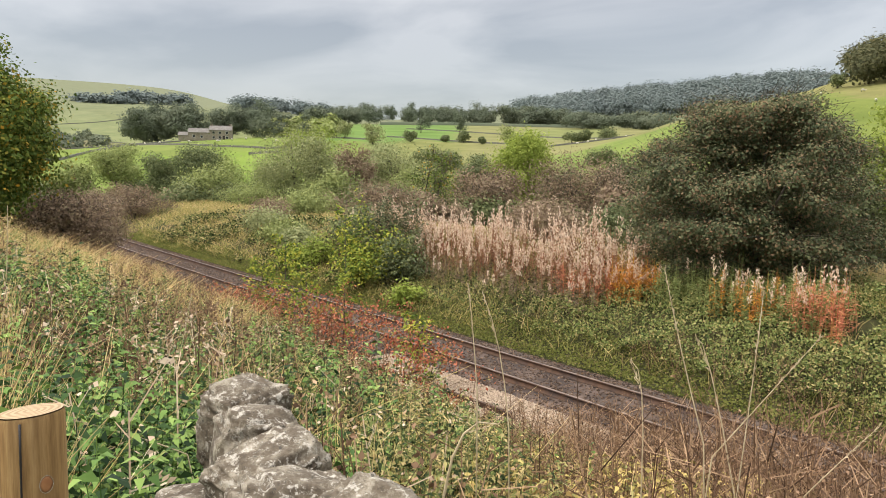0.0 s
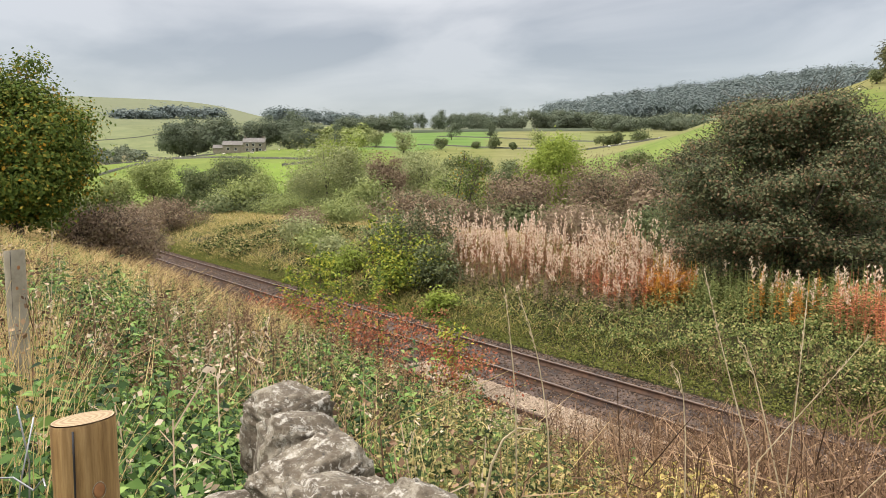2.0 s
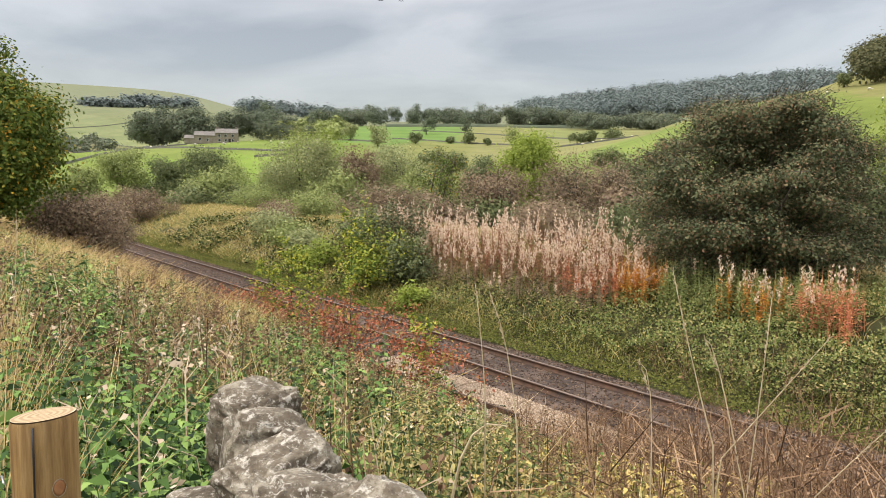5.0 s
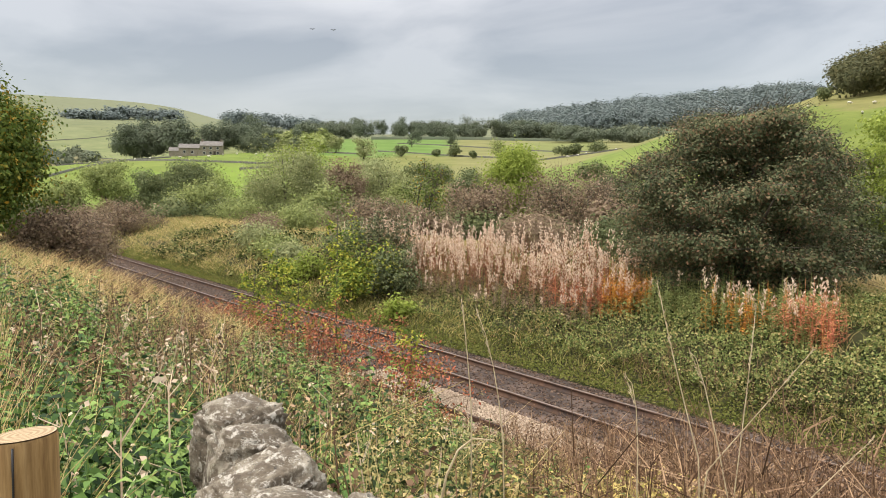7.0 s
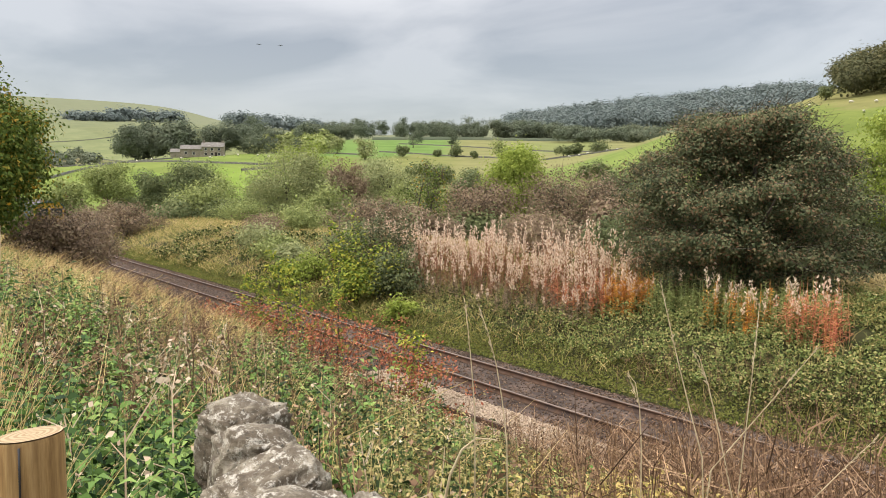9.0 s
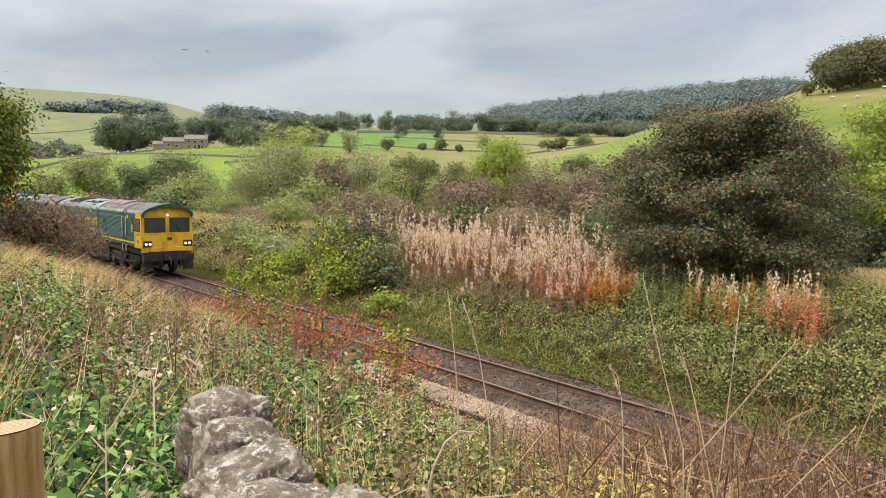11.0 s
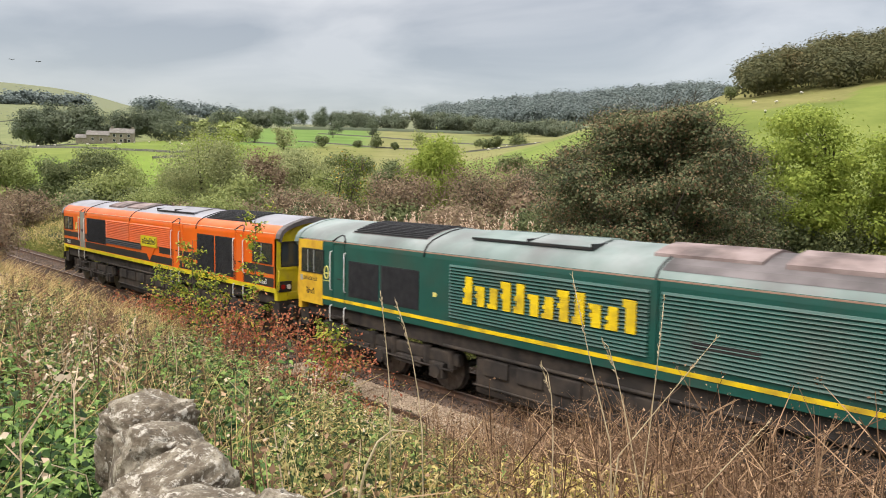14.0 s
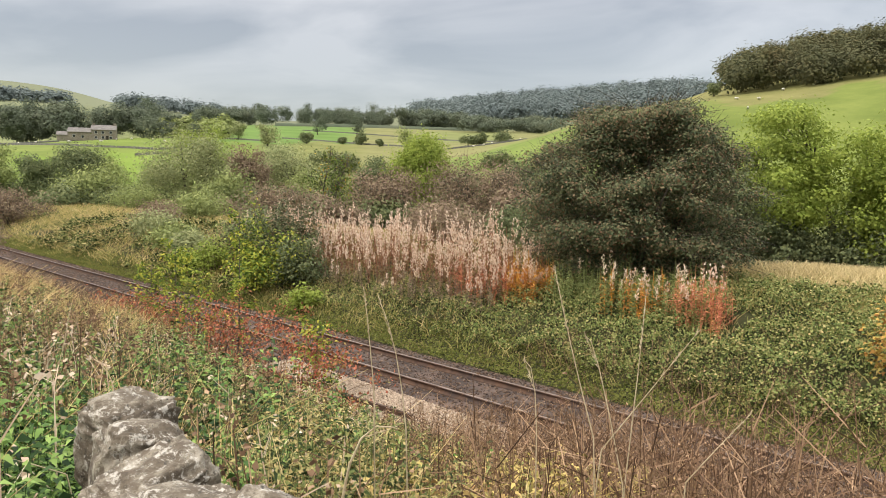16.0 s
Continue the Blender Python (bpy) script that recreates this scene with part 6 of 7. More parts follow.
# woods beyond 900 m: haze is in their leaf colour
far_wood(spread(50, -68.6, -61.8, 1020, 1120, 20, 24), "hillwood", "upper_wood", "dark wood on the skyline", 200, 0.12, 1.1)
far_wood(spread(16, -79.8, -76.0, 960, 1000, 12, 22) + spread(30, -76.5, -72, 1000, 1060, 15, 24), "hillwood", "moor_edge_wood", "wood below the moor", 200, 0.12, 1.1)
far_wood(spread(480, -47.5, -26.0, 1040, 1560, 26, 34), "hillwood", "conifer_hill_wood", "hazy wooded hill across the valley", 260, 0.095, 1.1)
far_wood(spread(270, -24.6, -8.0, 288, 430, 16, 15), "rustwood", "hilltop_copse", "dark copse on the hilltop turning brown", 800, 0.062)
far_wood(spread(46, -86, -77.5, 420, 620, 7, 11), "farwood", "gully_scrub", "scrub and hedges in the side valley", 160)
far_wood(spread(40, -62, -30, 150, 215, 4.5, 8), "scrubgreen", "stream_trees", "scrubby trees along the stream", 900, 0.07)
far_wood(spread(26, -83, -60, 86, 118, 2.6, 6), "scrubgreen", "hedge_thicket", "tangled green hedgerow along the valley floor", 2200, 0.042)
far_wood(spread(8, -81, -76, 72, 96, 2.2, 5) + spread(5, -62, -58, 68, 90, 2.0, 5), "maroon", "brown_thicket", "brown thorn scrub along the valley floor", 2200, 0.042)
far_wood(spread(34, -62, -24, 66, 110, 3.0, 6.5), "scrubgreen", "stream_thicket", "dark alder and thorn thicket by the stream", 2200, 0.042)
far_wood(spread(16, -60, -34, 58, 90, 2.6, 5.5), "maroon", "thorn_thicket", "red-brown thorn thicket behind the willowherb", 2200, 0.042)

for b, r, h, w, key in [(-51.96, 430, 12.5, 9.5, "farwood"), (-48.07, 300, 10.0, 10.5, "mid"), (-55.7, 330, 5.4, 6.0, "dusk"), (-51.6, 340, 6.0, 7.0, "dusk"), (-54.9, 450, 12.5, 12.5, "farwood"),
                        (-58.6, 300, 9.0, 10.5, "willow"), (-60.7, 350, 9.0, 8.0, "willow"), (-43.4, 320, 5.0, 8.5, "dusk"), (-42.5, 320, 5.6, 7.0, "dusk"), (-40.8, 340, 5.6, 9.5, "dusk"),
                        (-46.6, 310, 4.5, 5.5, "dusk"), (-25.5, 300, 6.0, 6.0, "dusk"), (-53.0, 340, 3.5, 4.5, "dusk"), (-50.2, 330, 3.5, 4.0, "dusk")]:
    x, y = polar(b, r)
    tree(x, y, h, w, key, "lone field tree on the green hillside", leaves=1500, size=0.62, trunk=0.3, lumps=14, bare=0.08, rough=0.42)

M["fieldstone"] = mat("field_wall_stone", [(0.06, 0.062, 0.048), (0.10, 0.10, 0.08), (0.14, 0.135, 0.11)], 0.95, scale=1.5, bump=0.05, bump_scale=3)
M["gable"] = mat("gritstone_masonry", [(0.17, 0.145, 0.115), (0.26, 0.225, 0.18)], 0.9, scale=1.2, bump=0.02, bump_scale=6)
M["slate"] = mat("stone_slate_roof", [(0.12, 0.11, 0.10), (0.2, 0.185, 0.165)], 0.85, scale=1.0, bump=0.02, bump_scale=5)
M["dark_pane"] = mat("dark_window_pane", [(0.02, 0.022, 0.025), (0.04, 0.042, 0.045)], 0.15)


def field_wall(line, tall, thick, key, label, name="field_wall"):
    """A dry-stone wall or clipped hedge over the hill; line: bearing, distance."""
    b = np.concatenate([np.linspace(a[0], c[0], 26)[:-1] for a, c in zip(line, line[1:])] + [[line[-1][0]]])
    r = np.concatenate([np.linspace(a[1], c[1], 26)[:-1] for a, c in zip(line, line[1:])] + [[line[-1][1]]])
    x, y = r * np.sin(np.radians(b)), -13.01 + r * np.cos(np.radians(b))
    z = height(x, y)
    d = unit(np.stack([np.gradient(x), np.gradient(y)], -1))
    nx, ny = -d[:, 1] * thick / 2, d[:, 0] * thick / 2
    top = tall * rng.uniform(0.92, 1.08, len(x))
    rows = np.stack([np.stack([x - nx, y - ny, z - 0.4], -1), np.stack([x - nx * 0.8, y - ny * 0.8, z + top], -1), np.stack([x + nx * 0.8, y + ny * 0.8, z + top], -1), np.stack([x + nx, y + ny, z - 0.4], -1)], 1)
    i = np.arange(len(x) * 4).reshape(-1, 4)
    f = np.stack([i[:-1, :3], i[1:, :3], i[1:, 1:], i[:-1, 1:]], -1).reshape(-1, 4)
    tagged(cloud(name, rows.reshape(-1, 3), f, M[key]), label, "wall", "walls of the pasture", "structure")


for line in ([(-77.5, 335), (-74.2, 300), (-70.0, 262), (-66.5, 250), (-63.0, 262)], [(-84, 205), (-80.5, 218), (-77.4, 280), (-74.6, 345), (-72.6, 362)], [(-67.8, 232), (-63.4, 245)], [(-80, 330), (-77.5, 335), (-75, 356)],
             [(-66, 372), (-62, 360), (-58, 330)], [(-56.0, 505), (-51, 470), (-46.5, 430), (-42, 390), (-38, 375)], [(-57.5, 380), (-53, 350), (-48, 330)], [(-45, 300), (-42, 315), (-38, 345)],
             [(-84, 700), (-78, 740), (-73, 800)], [(-84, 560), (-79, 600), (-76, 560)]):
    field_wall(line, 0.65, 0.4, "fieldstone", "grey dry-stone wall between pastures")
field_wall([(-58, 590), (-52, 596), (-46, 590), (-41, 600)], 2.2, 3.0, "farwood", "dark clipped hedge under the ridge trees", "hedge")


def farmhouse():
    x, y = polar(-70.6, 368)
    g = float(height(x, y))
    ob = tagged(new("farmhouse"), "grey gritstone farmhouse with stone roof and chimneys", "house")
    ob.matrix_basis = pose(x, y, g - 0.4, 0, 0, 71 - 8)

    def wing(name, x0, x1, d, eaves, ridge):
        bm = bmesh.new()
        a = [(x0, -d, 0), (x1, -d, 0), (x1, d, 0), (x0, d, 0)]
        lo = [bm.verts.new(p) for p in a]
        hi = [bm.verts.new((p[0], p[1], eaves)) for p in a]
        ra, rb = bm.verts.new((x0, 0, ridge)), bm.verts.new((x1, 0, ridge))
        for k in range(4):
            bm.faces.new((lo[k], lo[(k + 1) % 4], hi[(k + 1) % 4], hi[k]))
        bm.faces.new((hi[1], hi[2], rb))
        bm.faces.new((hi[3], hi[0], ra))
        part(name, bm, M["gable"], ob)
        bm = bmesh.new()
        for sd in (-1, 1):
            q = [(x0 - 0.25, sd * (d + 0.3), eaves - 0.15), (x1 + 0.25, sd * (d + 0.3), eaves - 0.15), (x1 + 0.25, 0, ridge + 0.12), (x0 - 0.25, 0, ridge + 0.12)]
            vs = [bm.verts.new(p) for p in q] + [bm.verts.new((p[0], p[1], p[2] + 0.16)) for p in q]
            bmesh.ops.convex_hull(bm, input=vs)
        part("roof", bm, M["slate"], ob)
    wing("wall", 0.5, 10.5, 3.2, 5.0, 7.0)
    wing("barn_wall", -9.0, 0.5, 3.0, 3.8, 5.6)
    wing("shed_wall", -13.5, -9.0, 2.4, 2.4, 3.8)
    for cx in (1.2, 9.8):
        part("chimney", box(bmesh.new(), cx - 0.5, cx + 0.5, -0.4, 0.4, 6.6, 8.1, bevel=0.05), M["gable"], ob)
    for wx, wz in ((2.4, 1.0), (5.2, 1.0), (8.4, 1.0), (2.4, 3.2), (5.2, 3.2), (8.4, 3.2), (-3.0, 1.2), (-6.5, 1.4)):
        win = part("window", box(bmesh.new(), wx - 0.6, wx + 0.6, -3.27 if wx > 0 else -3.07, -3.1 if wx > 0 else -2.9, wz, wz + 1.25), M["frame"], ob)
        part("pane", box(bmesh.new(), wx - 0.5, wx + 0.5, -3.30 if wx > 0 else -3.10, -3.2 if wx > 0 else -3.0, wz + 0.1, wz + 1.15), M["dark_pane"], win)
    part("door", box(bmesh.new(), 6.5, 7.5, -3.26, -3.15, 0.3, 2.4), M["under"], ob)


farmhouse()

M["wool"] = mat("sheep_wool", [(0.55, 0.52, 0.46), (0.7, 0.67, 0.6)], 0.95, scale=4, bump=0.02, bump_scale=20)


def sheep():
    ob = tagged(new("sheep"), "white woolly sheep grazing on the hillside", "sheep", "sheep on the pasture")
    bm = bmesh.new()
    bmesh.ops.create_icosphere(bm, subdivisions=2, radius=0.5, matrix=Matrix.Diagonal((1.15, 0.62, 0.6, 1)))
    bmesh.ops.translate(bm, vec=(0, 0, 0.72), verts=bm.verts)
    part("body", bm, M["wool"], ob, smooth=True)
    bm = bmesh.new()
    bmesh.ops.create_icosphere(bm, subdivisions=2, radius=0.2, matrix=Matrix.Diagonal((1.3, 0.7, 0.8, 1)))
    bmesh.ops.translate(bm, vec=(0.72, 0, 0.62), verts=bm.verts)
    part("head", bm, M["wool"], ob, smooth=True)
    for lx in (-0.35, 0.35):
        for ly in (-0.15, 0.15):
            part("leg", tube(bmesh.new(), [(lx, ly, 0), (lx, ly, 0.5)], 0.05, 6), M["seat"], ob)
    return ob


flock = sheep()
first = True
for b, r in [(-22.5, 262), (-21.0, 285), (-24.0, 268), (-26.5, 270), (-19.0, 300), (-23.2, 240), (-28.2, 268), (-69, 330), (-68, 338), (-66.6, 325), (-70, 310), (-72, 318), (-65.8, 300), (-43.0, 300), (-42.2, 305), (-41.6, 322), (-39.4, 345), (-40.2, 350), (-75, 318), (-74, 330)]:
    x, y = polar(b, r)
    m = pose(x, y, float(height(x, y)) - 0.05, 0, 0, rng.uniform(0, 360))
    if first:
        flock.matrix_basis = m
        first = False
    else:
        copy_thing(flock, m)

# ---- the wall, the post and the wire beside the camera ----
def lichened_stone():
    """Brown-grey gritstone with crusts of pale lichen, black specks and a little moss."""
    m = mat("lichened_gritstone", [(0.03, 0.024, 0.016), (0.08, 0.062, 0.042), (0.14, 0.115, 0.082), (0.20, 0.17, 0.13)], 0.94, scale=14, detail=12, nrough=0.75, bump=0.03, bump_scale=32)
    n, l = m.node_tree.nodes, m.node_tree.links
    bs = n["Principled BSDF"]
    col = bs.inputs["Base Color"].links[0].from_socket
    crd = n["Texture Coordinate"].outputs["Object"]
    for scale, lo, hi, c in ((15, 0.50, 0.58, (0.27, 0.24, 0.185)), (36, 0.53, 0.59, (0.40, 0.375, 0.32)), (60, 0.55, 0.64, (0.02, 0.018, 0.014)), (4.5, 0.58, 0.70, (0.12, 0.11, 0.045)), (9, 0.60, 0.66, (0.045, 0.04, 0.032))):
        nz = n.new("ShaderNodeTexNoise")
        nz.inputs["Scale"].default_value, nz.inputs["Detail"].default_value, nz.inputs["Roughness"].default_value = scale, 9, 0.8
        l.new(crd, nz.inputs["Vector"])
        rp = n.new("ShaderNodeMapRange")
        rp.inputs[1].default_value, rp.inputs[2].default_value = lo, hi
        l.new(nz.outputs[0], rp.inputs[0])
        mx = n.new("ShaderNodeMix")
        mx.data_type = "RGBA"
        l.new(rp.outputs[0], mx.inputs[0])
        l.new(col, mx.inputs[6])
        mx.inputs[7].default_value = (*c, 1)
        col = mx.outputs[2]
    l.new(col, bs.inputs["Base Color"])
    return m


M["lichen"] = lichened_stone()
M["core"] = mat("weathered_wall_stone", [(0.10, 0.09, 0.07), (0.2, 0.18, 0.145)], 0.95, scale=8, bump=0.02, bump_scale=25, rnd=0.4)


def rock(name, cx, cy, cz, sx, sy, sz, turn, tilt, seed, material, parent, sub=4):
    """A weathered block: rounded corners, ledges and pits."""
    bm = bmesh.new()
    bmesh.ops.create_icosphere(bm, subdivisions=sub, radius=1.0)
    for v in bm.verts:
        p = v.co.copy()
        q = Vector([math.copysign(abs(a) ** 0.46, a) for a in p])
        n = noise.fractal(p * 1.1 + Vector((seed * 3.1, seed, 0)), 1.0, 2.0, 4) * 0.13
        n += abs(noise.noise(Vector((p.x * 1.6, p.y * 1.6, p.z * 5.0)) + Vector((seed, 0, 2)))) * -0.13
        n += abs(noise.noise(p * 7.0 + Vector((0, seed, 5)))) * -0.08 + noise.noise(p * 16.0) * 0.025
        q = q * (0.86 + n)
        v.co = Vector((q.x * sx / 2, q.y * sy / 2, q.z * sz / 2))
    ob = part(name, bm, material, parent, smooth=True)
    ob.matrix_basis = pose(cx, cy, cz, tilt, tilt * 0.5, turn)
    return ob


stone_wall = tagged(new("stone_wall"), "old dry-stone wall with lichened coping stones", "wall")
# coping stones from the far end towards the camera
for i, (x, y, z, a, b, c, turn, tilt) in enumerate([
        (-1.86, -12.27, 4.23, 0.24, 0.25, 0.27, 12, 4), (-1.66, -12.32, 4.22, 0.25, 0.25, 0.25, -8, -5), (-1.47, -12.36, 4.21, 0.22, 0.30, 0.25, 5, 6), (-1.27, -12.39, 4.21, 0.25, 0.30, 0.26, -10, -4),
        (-1.05, -12.37, 4.22, 0.26, 0.34, 0.27, 14, 5), (-0.80, -12.38, 4.22, 0.30, 0.34, 0.28, -6, -3), (-0.50, -12.40, 4.22, 0.32, 0.34, 0.28, 9, 4), (-0.18, -12.40, 4.22, 0.32, 0.34, 0.30, -7, -5), (0.15, -12.40, 4.22, 0.33, 0.34, 0.28, 5, 3)]):
    rock("coping_stone", x, y - 0.025 * (i > 2), z, a * 1.06, b * (0.98 if i < 4 else 1.0), c * 1.14, turn * 1.3, tilt * 2.2, i * 1.7 + 0.3, M["lichen"], stone_wall, 5 if i < 6 else 4)
for row in range(6):
    z = 3.99 - row * 0.17
    wd = 0.33 + row * 0.03
    x = -2.0 + 0.05 * (row % 2)
    while x < 0.4:
        ln = rng.uniform(0.22, 0.4)
        rock("stone", x + ln / 2, -12.36 + rng.normal() * 0.015, z, ln * 1.15, wd * 1.05, 0.205, rng.normal() * 3, rng.normal() * 2, x * 3 + row * 7.7, M["core"] if row else M["lichen"], stone_wall, 3)
        x += ln

M["postwood"] = pw = mat("peeled_pine", [(0.12, 0.06, 0.02), (0.27, 0.16, 0.06), (0.42, 0.28, 0.125)], 0.62, scale=5, nrough=0.7, dirt=(0.13, 0.07, 0.025), dirt_scale=3, bump=0.004, bump_scale=20)
pn, plk = pw.node_tree.nodes, pw.node_tree.links
pmap = pn.new("ShaderNodeMapping")
pmap.inputs["Scale"].default_value = (14, 14, 0.9)
for node in [n for n in pn if n.type == "TEX_NOISE"]:
    plk.new(pn["Texture Coordinate"].outputs["Object"], pmap.inputs[0])
    plk.new(pmap.outputs[0], node.inputs["Vector"])
M["endgrain"] = eg = mat("sawn_end_grain", [(0.28, 0.19, 0.10), (0.40, 0.30, 0.18)], 0.75, scale=20)
en, el_ = eg.node_tree.nodes, eg.node_tree.links
ring = en.new("ShaderNodeTexWave")
ring.wave_type, ring.rings_direction = "RINGS", "Z"
ring.inputs["Scale"].default_value, ring.inputs["Distortion"].default_value = 32, 3.0
el_.new(en["Texture Coordinate"].outputs["Object"], ring.inputs["Vector"])
er = [n for n in en if n.type == "VALTORGB"][0]
el_.new(ring.outputs["Fac"], er.inputs[0])
M["knot"] = mat("pine_knot", [(0.22, 0.09, 0.035), (0.36, 0.17, 0.07)], 0.6, scale=30)
M["galv"] = mat("galvanised_wire", [(0.35, 0.36, 0.37), (0.5, 0.5, 0.52)], 0.4, metal=0.8, scale=9)


M["oldwood"] = mat("grey_weathered_wood", [(0.22, 0.19, 0.14), (0.36, 0.32, 0.25)], 0.9, scale=12, nrough=0.7, bump=0.004, bump_scale=40)


def fence_post(x, y, top, r, wood="postwood"):
    ob = tagged(new("fence_post"), "round peeled pine fence post with sawn top", "fence post", "fence posts")
    base = float(height(x, y)) - 0.3
    ob.location = (x, y, top)
    h = top - base
    bm = bmesh.new()
    seg = 40
    levels = [-h, -h * 0.5, -0.5, -0.3, -0.15, -0.05, -0.006, 0.0]
    rings = []
    for z in levels:
        row = []
        for k in range(seg):
            a = k * math.tau / seg
            rr = r * (1 + 0.02 * noise.noise((math.cos(a) * 1.5, math.sin(a) * 1.5, z * 3))) * (0.97 if z == 0 else 1.0)
            row.append(bm.verts.new((rr * math.cos(a), rr * math.sin(a), z + 0.10 * rr * math.cos(a - 0.5) * (z > -0.01))))
        rings.append(row)
    for a, b in zip(rings, rings[1:]):
        for k in range(seg):
            bm.faces.new((a[k], a[(k + 1) % seg], b[(k + 1) % seg], b[k])).smooth = True
    pts = [(r * 1.0 * math.cos(radians(-26) + 0.25 * z), r * 1.0 * math.sin(radians(-26) + 0.25 * z), z) for z in np.linspace(-0.004, -0.4, 9)]
    part("drying_crack", tube(bmesh.new(), pts, 0.0018, 6, 0.0008), M["black"], ob, "long dark drying crack")
    part("post_body", bm, M[wood], ob)
    bm = bmesh.new()
    bm.faces.new([bm.verts.new(v) for v in ((r * 0.965 * math.cos(k * math.tau / seg), r * 0.965 * math.sin(k * math.tau / seg), 0.002 + 0.10 * r * 0.965 * math.cos(k * math.tau / seg - 0.5)) for k in range(seg))])
    part("sawn_top", bm, M["endgrain"], ob, "pale sawn end grain")
    for a, z, s in ((14, -0.10, 0.009), (0, -0.22, 0.008)):
        bm = bmesh.new()
        bmesh.ops.create_icosphere(bm, subdivisions=2, radius=s, matrix=Matrix.Diagonal((0.12, 1.0, 1.35, 1)))
        k = part("knot", bm, M["knot"], ob, smooth=True)
        k.matrix_basis = pose(r * 0.99 * math.cos(radians(a)), r * 0.99 * math.sin(radians(a)), z, 0, 0, a)
        rim = [(0.0, s * 1.1 * math.cos(j * math.tau / 14), s * 1.5 * math.sin(j * math.tau / 14)) for j in range(15)]
        k = part("knot_rim", tube(bmesh.new(), rim, s * 0.05, 5), M["oldwood"], ob)
        k.matrix_basis = pose(r * 0.998 * math.cos(radians(a)), r * 0.998 * math.sin(radians(a)), z, 0, 0, a)
    return ob


fence_post(-1.236, -12.853, 4.547, 0.046)
fence_post(-4.99, -12.66, 4.54, 0.055, "oldwood")


def wire_netting():
    """Slack old netting beside the post, tangled in dry grass."""
    ob = tagged(new("wire_netting"), "slack galvanised wire netting tangled in dry grass", "wire")
    for k in range(9):
        bm = bmesh.new()
        pts = []
        for j in range(9):
            u = j / 8
            pts.append((-1.45 - 0.06 * k - 0.03 * math.sin(u * 9 + k), -12.92 - 0.015 * k + 0.03 * math.sin(u * 7 + k * 2), 3.55 + u * 0.95 + 0.02 * math.sin(k)))
        part("wire", tube(bm, pts, 0.0016, 5), M["galv"], ob)
    for k in range(5):
        bm = bmesh.new()
        z = 4.46 - k * 0.13
        pts = [(-1.22 - 0.5 * u, -12.91 - 0.12 * u + 0.02 * math.sin(u * 8 + k), z - 0.05 * math.sin(u * 3) + 0.012 * math.sin(u * 21 + k)) for u in np.linspace(0, 1, 10)]
        part("wire", tube(bm, pts, 0.0016, 5), M["galv"], ob)


wire_netting()

# tall pale grass stalks close to the camera
M["stalk"] = mat("bleached_grass_stalk", [(0.42, 0.33, 0.20), (0.60, 0.50, 0.34)], 0.7, scale=20, leaf=0.15)


def stalk(p0, p1, p2, r=0.0035, seedy=True):
    """A single bent stalk from its tip down through p1 and p2 to the ground."""
    ob = tagged(new("grass_stalk"), "tall bleached grass stalk bending over the weeds", "grass stalk", "tall stalks on the bank")
    a, b, c = Vector(p0), Vector(p1), Vector(p2)
    foot = c + (c - b) * 0.6
    foot.z = min(foot.z, float(height(foot.x, foot.y)) - 0.02)
    bm = bmesh.new()
    tube(bm, [foot, c, c.lerp(b, 0.5) + (b - (a + c) / 2) * 0.25, b, b.lerp(a, 0.5) + (b - (a + c) / 2) * 0.25, a], r, 6, r * 0.35)
    part("stem", bm, M["stalk"], ob)
    if seedy:
        n = 36
        u = rng.uniform(0, 1, n)[:, None]
        q = np.array(a)[None] * (1 - u) + np.array(b)[None] * u
        d = unit(np.array(a - b)[None] + rng.normal(size=(n, 3)) * 0.25 * (a - b).length)
        cloud("seed_head", *leafset(q, d, 0.022, 0.005, droop=0.0), M["stalk"], parent=ob)


for row in [((-2.49, -11.0, 4.45), (-2.47, -10.98, 4.21), (-2.46, -10.96, 3.95)), ((-2.45, -10.95, 4.41), (-2.40, -10.89, 4.16), (-2.37, -10.85, 3.81)), ((-1.89, -10.43, 4.54), (-1.83, -10.38, 4.21), (-1.74, -10.32, 3.81)),
            ((-1.78, -10.35, 4.26), (-1.73, -10.31, 4.12), (-1.63, -10.25, 3.61)), ((-1.57, -10.22, 4.46), (-1.59, -10.23, 4.09), (-1.62, -10.25, 3.61)), ((-1.38, -10.12, 4.31), (-1.53, -10.2, 4.06), (-1.71, -10.3, 3.76)),
            ((-1.99, -10.5, 4.14), (-1.95, -10.47, 4.0), (-1.94, -10.46, 3.57)), ((-1.18, -10.04, 3.99), (-1.29, -10.08, 3.83), (-1.4, -10.13, 3.66))]:
    stalk(*row)
stalk((-2.40, -10.89, 3.82), (-2.5, -11.0, 3.77), (-2.55, -11.07, 3.48), 0.008)
for row in [((-5.47, -12.4, 4.69), (-5.47, -12.42, 4.27), (-5.47, -12.47, 3.83)), ((-3.16, -12.49, 3.94), (-3.11, -12.26, 3.84), (-3.05, -12.05, 3.73)), ((-5.23, -11.31, 4.06), (-5.25, -11.37, 3.74), (-5.27, -11.43, 3.54)), ((-5.05, -10.83, 3.88), (-5.04, -10.8, 3.63), (-5.04, -10.82, 3.46))]:
    stalk(*row)

# pale stones heaped along the near edge of the ballast
stones("pale_ballast", 19000, (-17.5, -5.0), (-3.4, -1.5), lambda o: np.interp(o, [-3.3, -2.9, -2.2, -1.5], [-0.06, -0.12, -0.15, -0.17]), 0.045, M["shingle"], "pale fresh ballast stones along the track's edge")

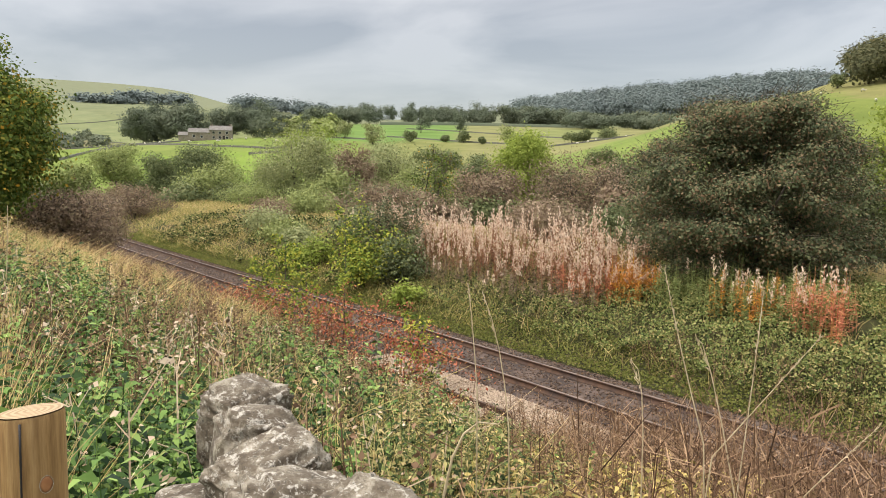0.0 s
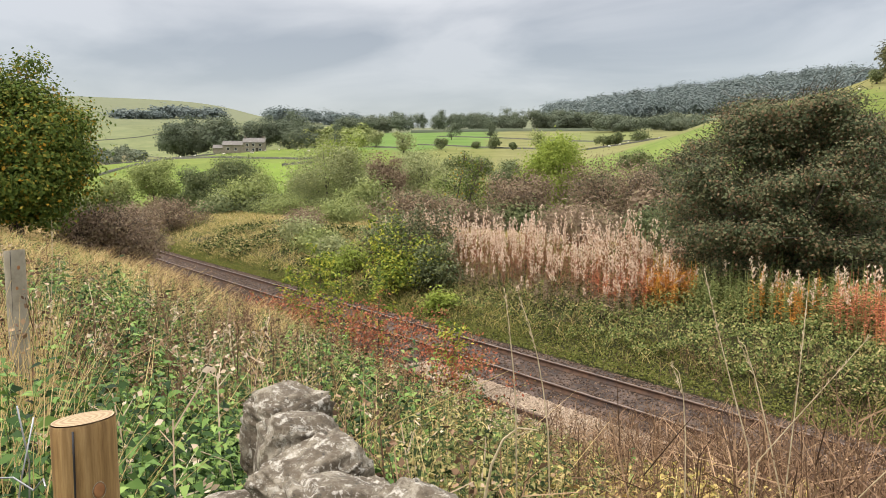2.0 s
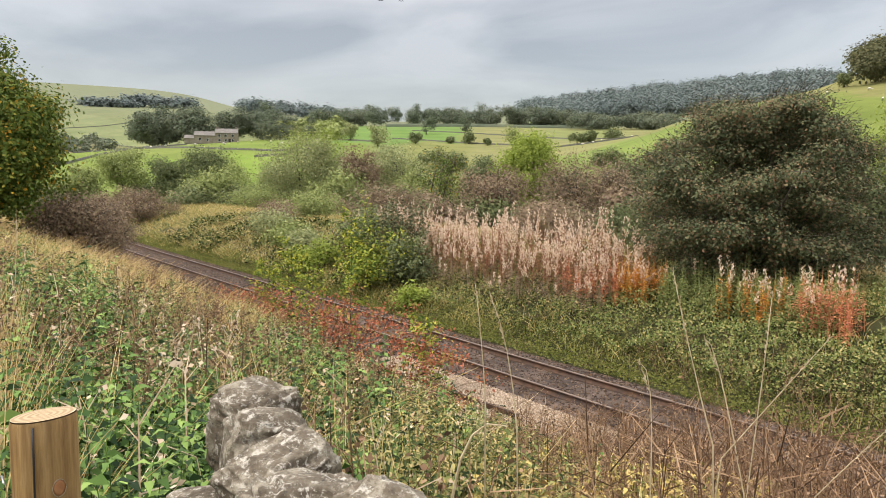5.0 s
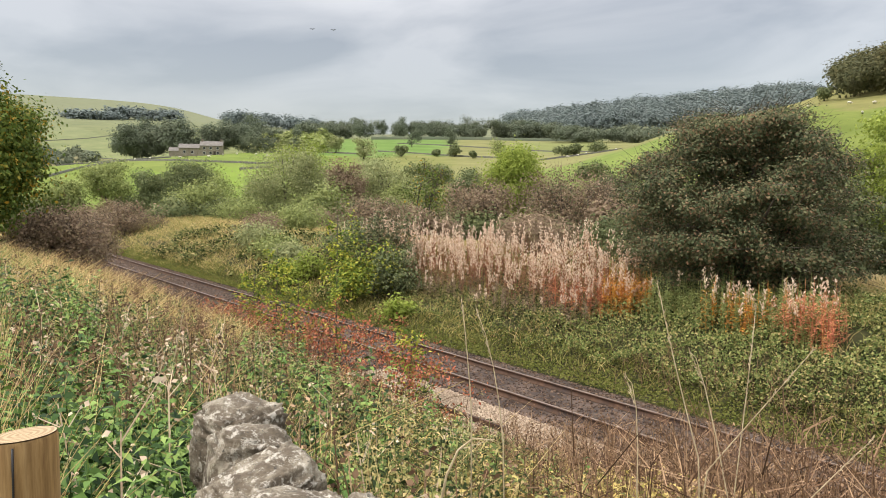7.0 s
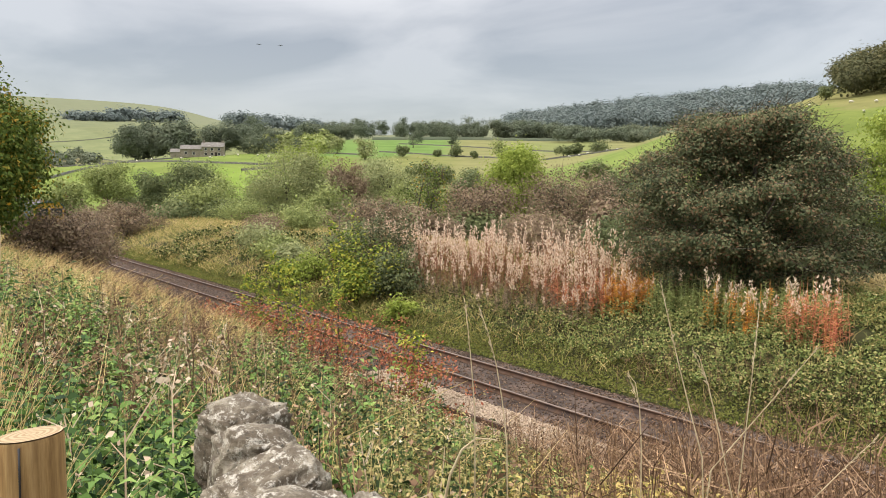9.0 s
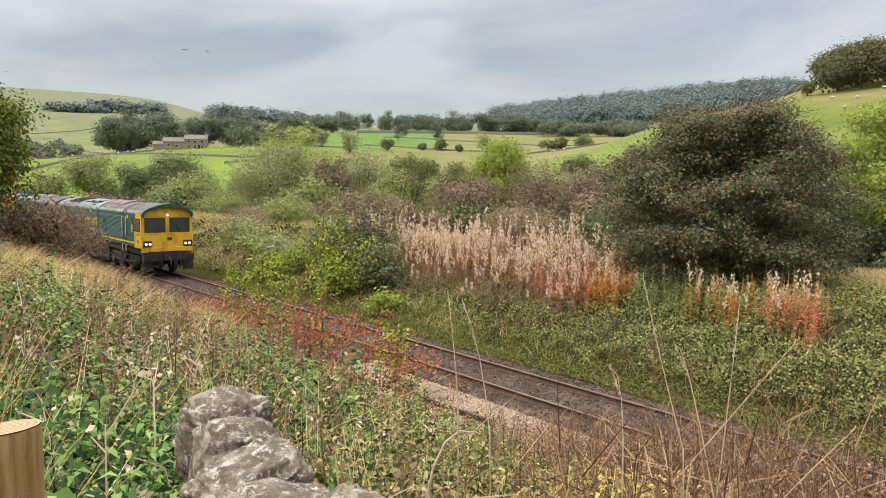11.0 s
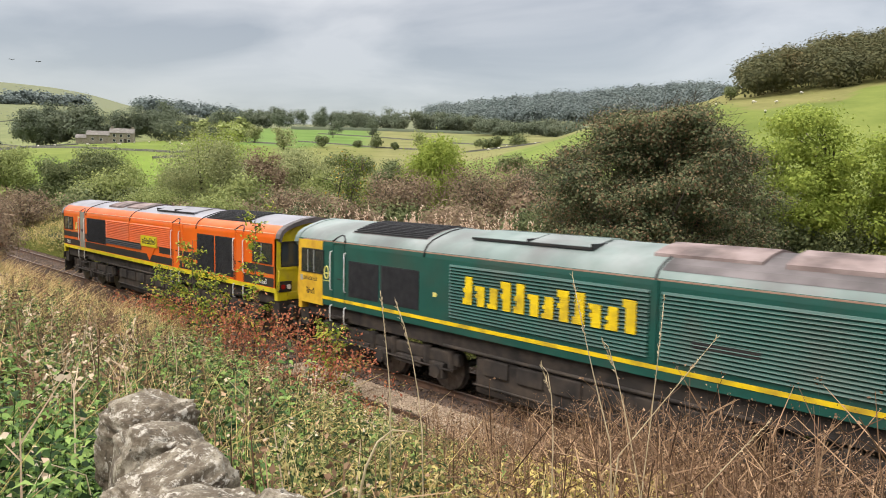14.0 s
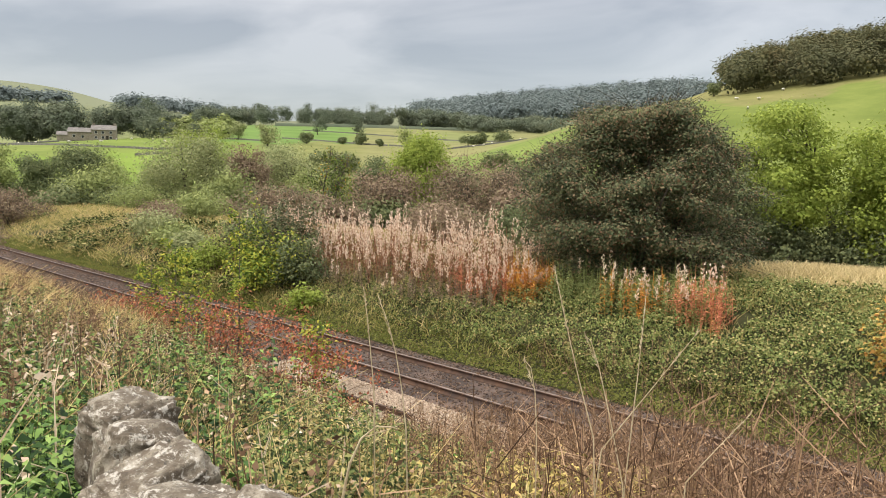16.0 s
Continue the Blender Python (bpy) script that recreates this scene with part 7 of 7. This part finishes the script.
def old_rail():
    """A length of worn-out rail left lying along the edge of the stones."""
    bm = bmesh.new()
    a, b = Vector((-18.2, -3.15, -0.10)), Vector((-11.2, -2.72, -0.13))
    d = (b - a).normalized()
    u = Vector((-d.y, d.x, 0))
    for w0, w1, z0, z1 in ((-0.06, 0.06, 0.0, 0.02), (-0.012, 0.012, 0.02, 0.10), (-0.033, 0.033, 0.10, 0.14)):
        q = [bm.verts.new(p + u * w + Vector((0, 0, z))) for p in (a, b) for w in (w0, w1) for z in (z0, z1)]
        bmesh.ops.convex_hull(bm, input=q)
    ob = part("rail", bm, M["rail_side"])
    tagged(ob, "worn rusty length of rail lying beside the track", "rail")


old_rail()

# two birds far off over the valley
M["feather"] = mat("dark_feather", [(0.02, 0.02, 0.02), (0.04, 0.04, 0.04)], 0.8)


def bird():
    ob = tagged(new("bird"), "dark bird gliding high over the valley", "bird", "birds in the sky")
    bm = bmesh.new()
    bmesh.ops.create_icosphere(bm, subdivisions=2, radius=0.1, matrix=Matrix.Diagonal((2.2, 0.8, 0.8, 1)))
    part("body", bm, M["feather"], ob, smooth=True)
    for sd in (-1, 1):
        bm = bmesh.new()
        q = [(0.12, 0, 0.02), (-0.12, 0, 0.02), (-0.08, sd * 0.3, 0.12), (0.1, sd * 0.3, 0.12), (-0.06, sd * 0.55, 0.05), (0.02, sd * 0.55, 0.05)]
        vs = [bm.verts.new(p) for p in q] + [bm.verts.new((p[0], p[1], p[2] + 0.02)) for p in q]
        bmesh.ops.convex_hull(bm, input=vs)
        part("wing", bm, M["feather"], ob)
    return ob


birds = [bird(), bird()]
# ---- what moves ----
SPEED, PITCH = 21.0, 21.4


def motions():
    """The three coupled locomotives run through at a steady pace, wheels turning."""
    for k, (loco, wheels) in enumerate(train):
        rows = []
        for i in range(33):
            t = i * 0.5
            s = -8.23 + SPEED * (t - 12.5) - k * PITCH
            front, back = s - 3.7, s - LEN + 3.7
            xa, xb, ya, yb = front, back, float(track_y(front)), float(track_y(back))
            rows.append((t, pose((xa + xb) / 2, (ya + yb) / 2, 0.0, 0, 0, math.degrees(math.atan2(ya - yb, xa - xb)))))
        walk(loco, rows)
        for w in wheels:
            at = w.location.copy()
            spin = [(0.0, 0.0)] + [(10.3 + j / 30, math.degrees(SPEED * j / 30 / 0.53)) for j in range(172)]
            walk(w, [(t, pose(at.x, at.y, at.z, 0, a, 0)) for t, a in spin])
    # the birds drift to the left and down, 160 m away
    for k, b in enumerate(birds):
        rows = []
        for i in range(9):
            t = i * 2.0
            bear, el = -61.4 - 2.0 * (t - 6.5) + 1.55 * k, 12.2 - 0.6 * (t - 6.5)
            x, y = polar(bear, 160)
            rows.append((t, pose(x, y, 4.91 + 160 * math.tan(radians(el)), 0, 0, 150)))
        walk(b, rows)


motions()
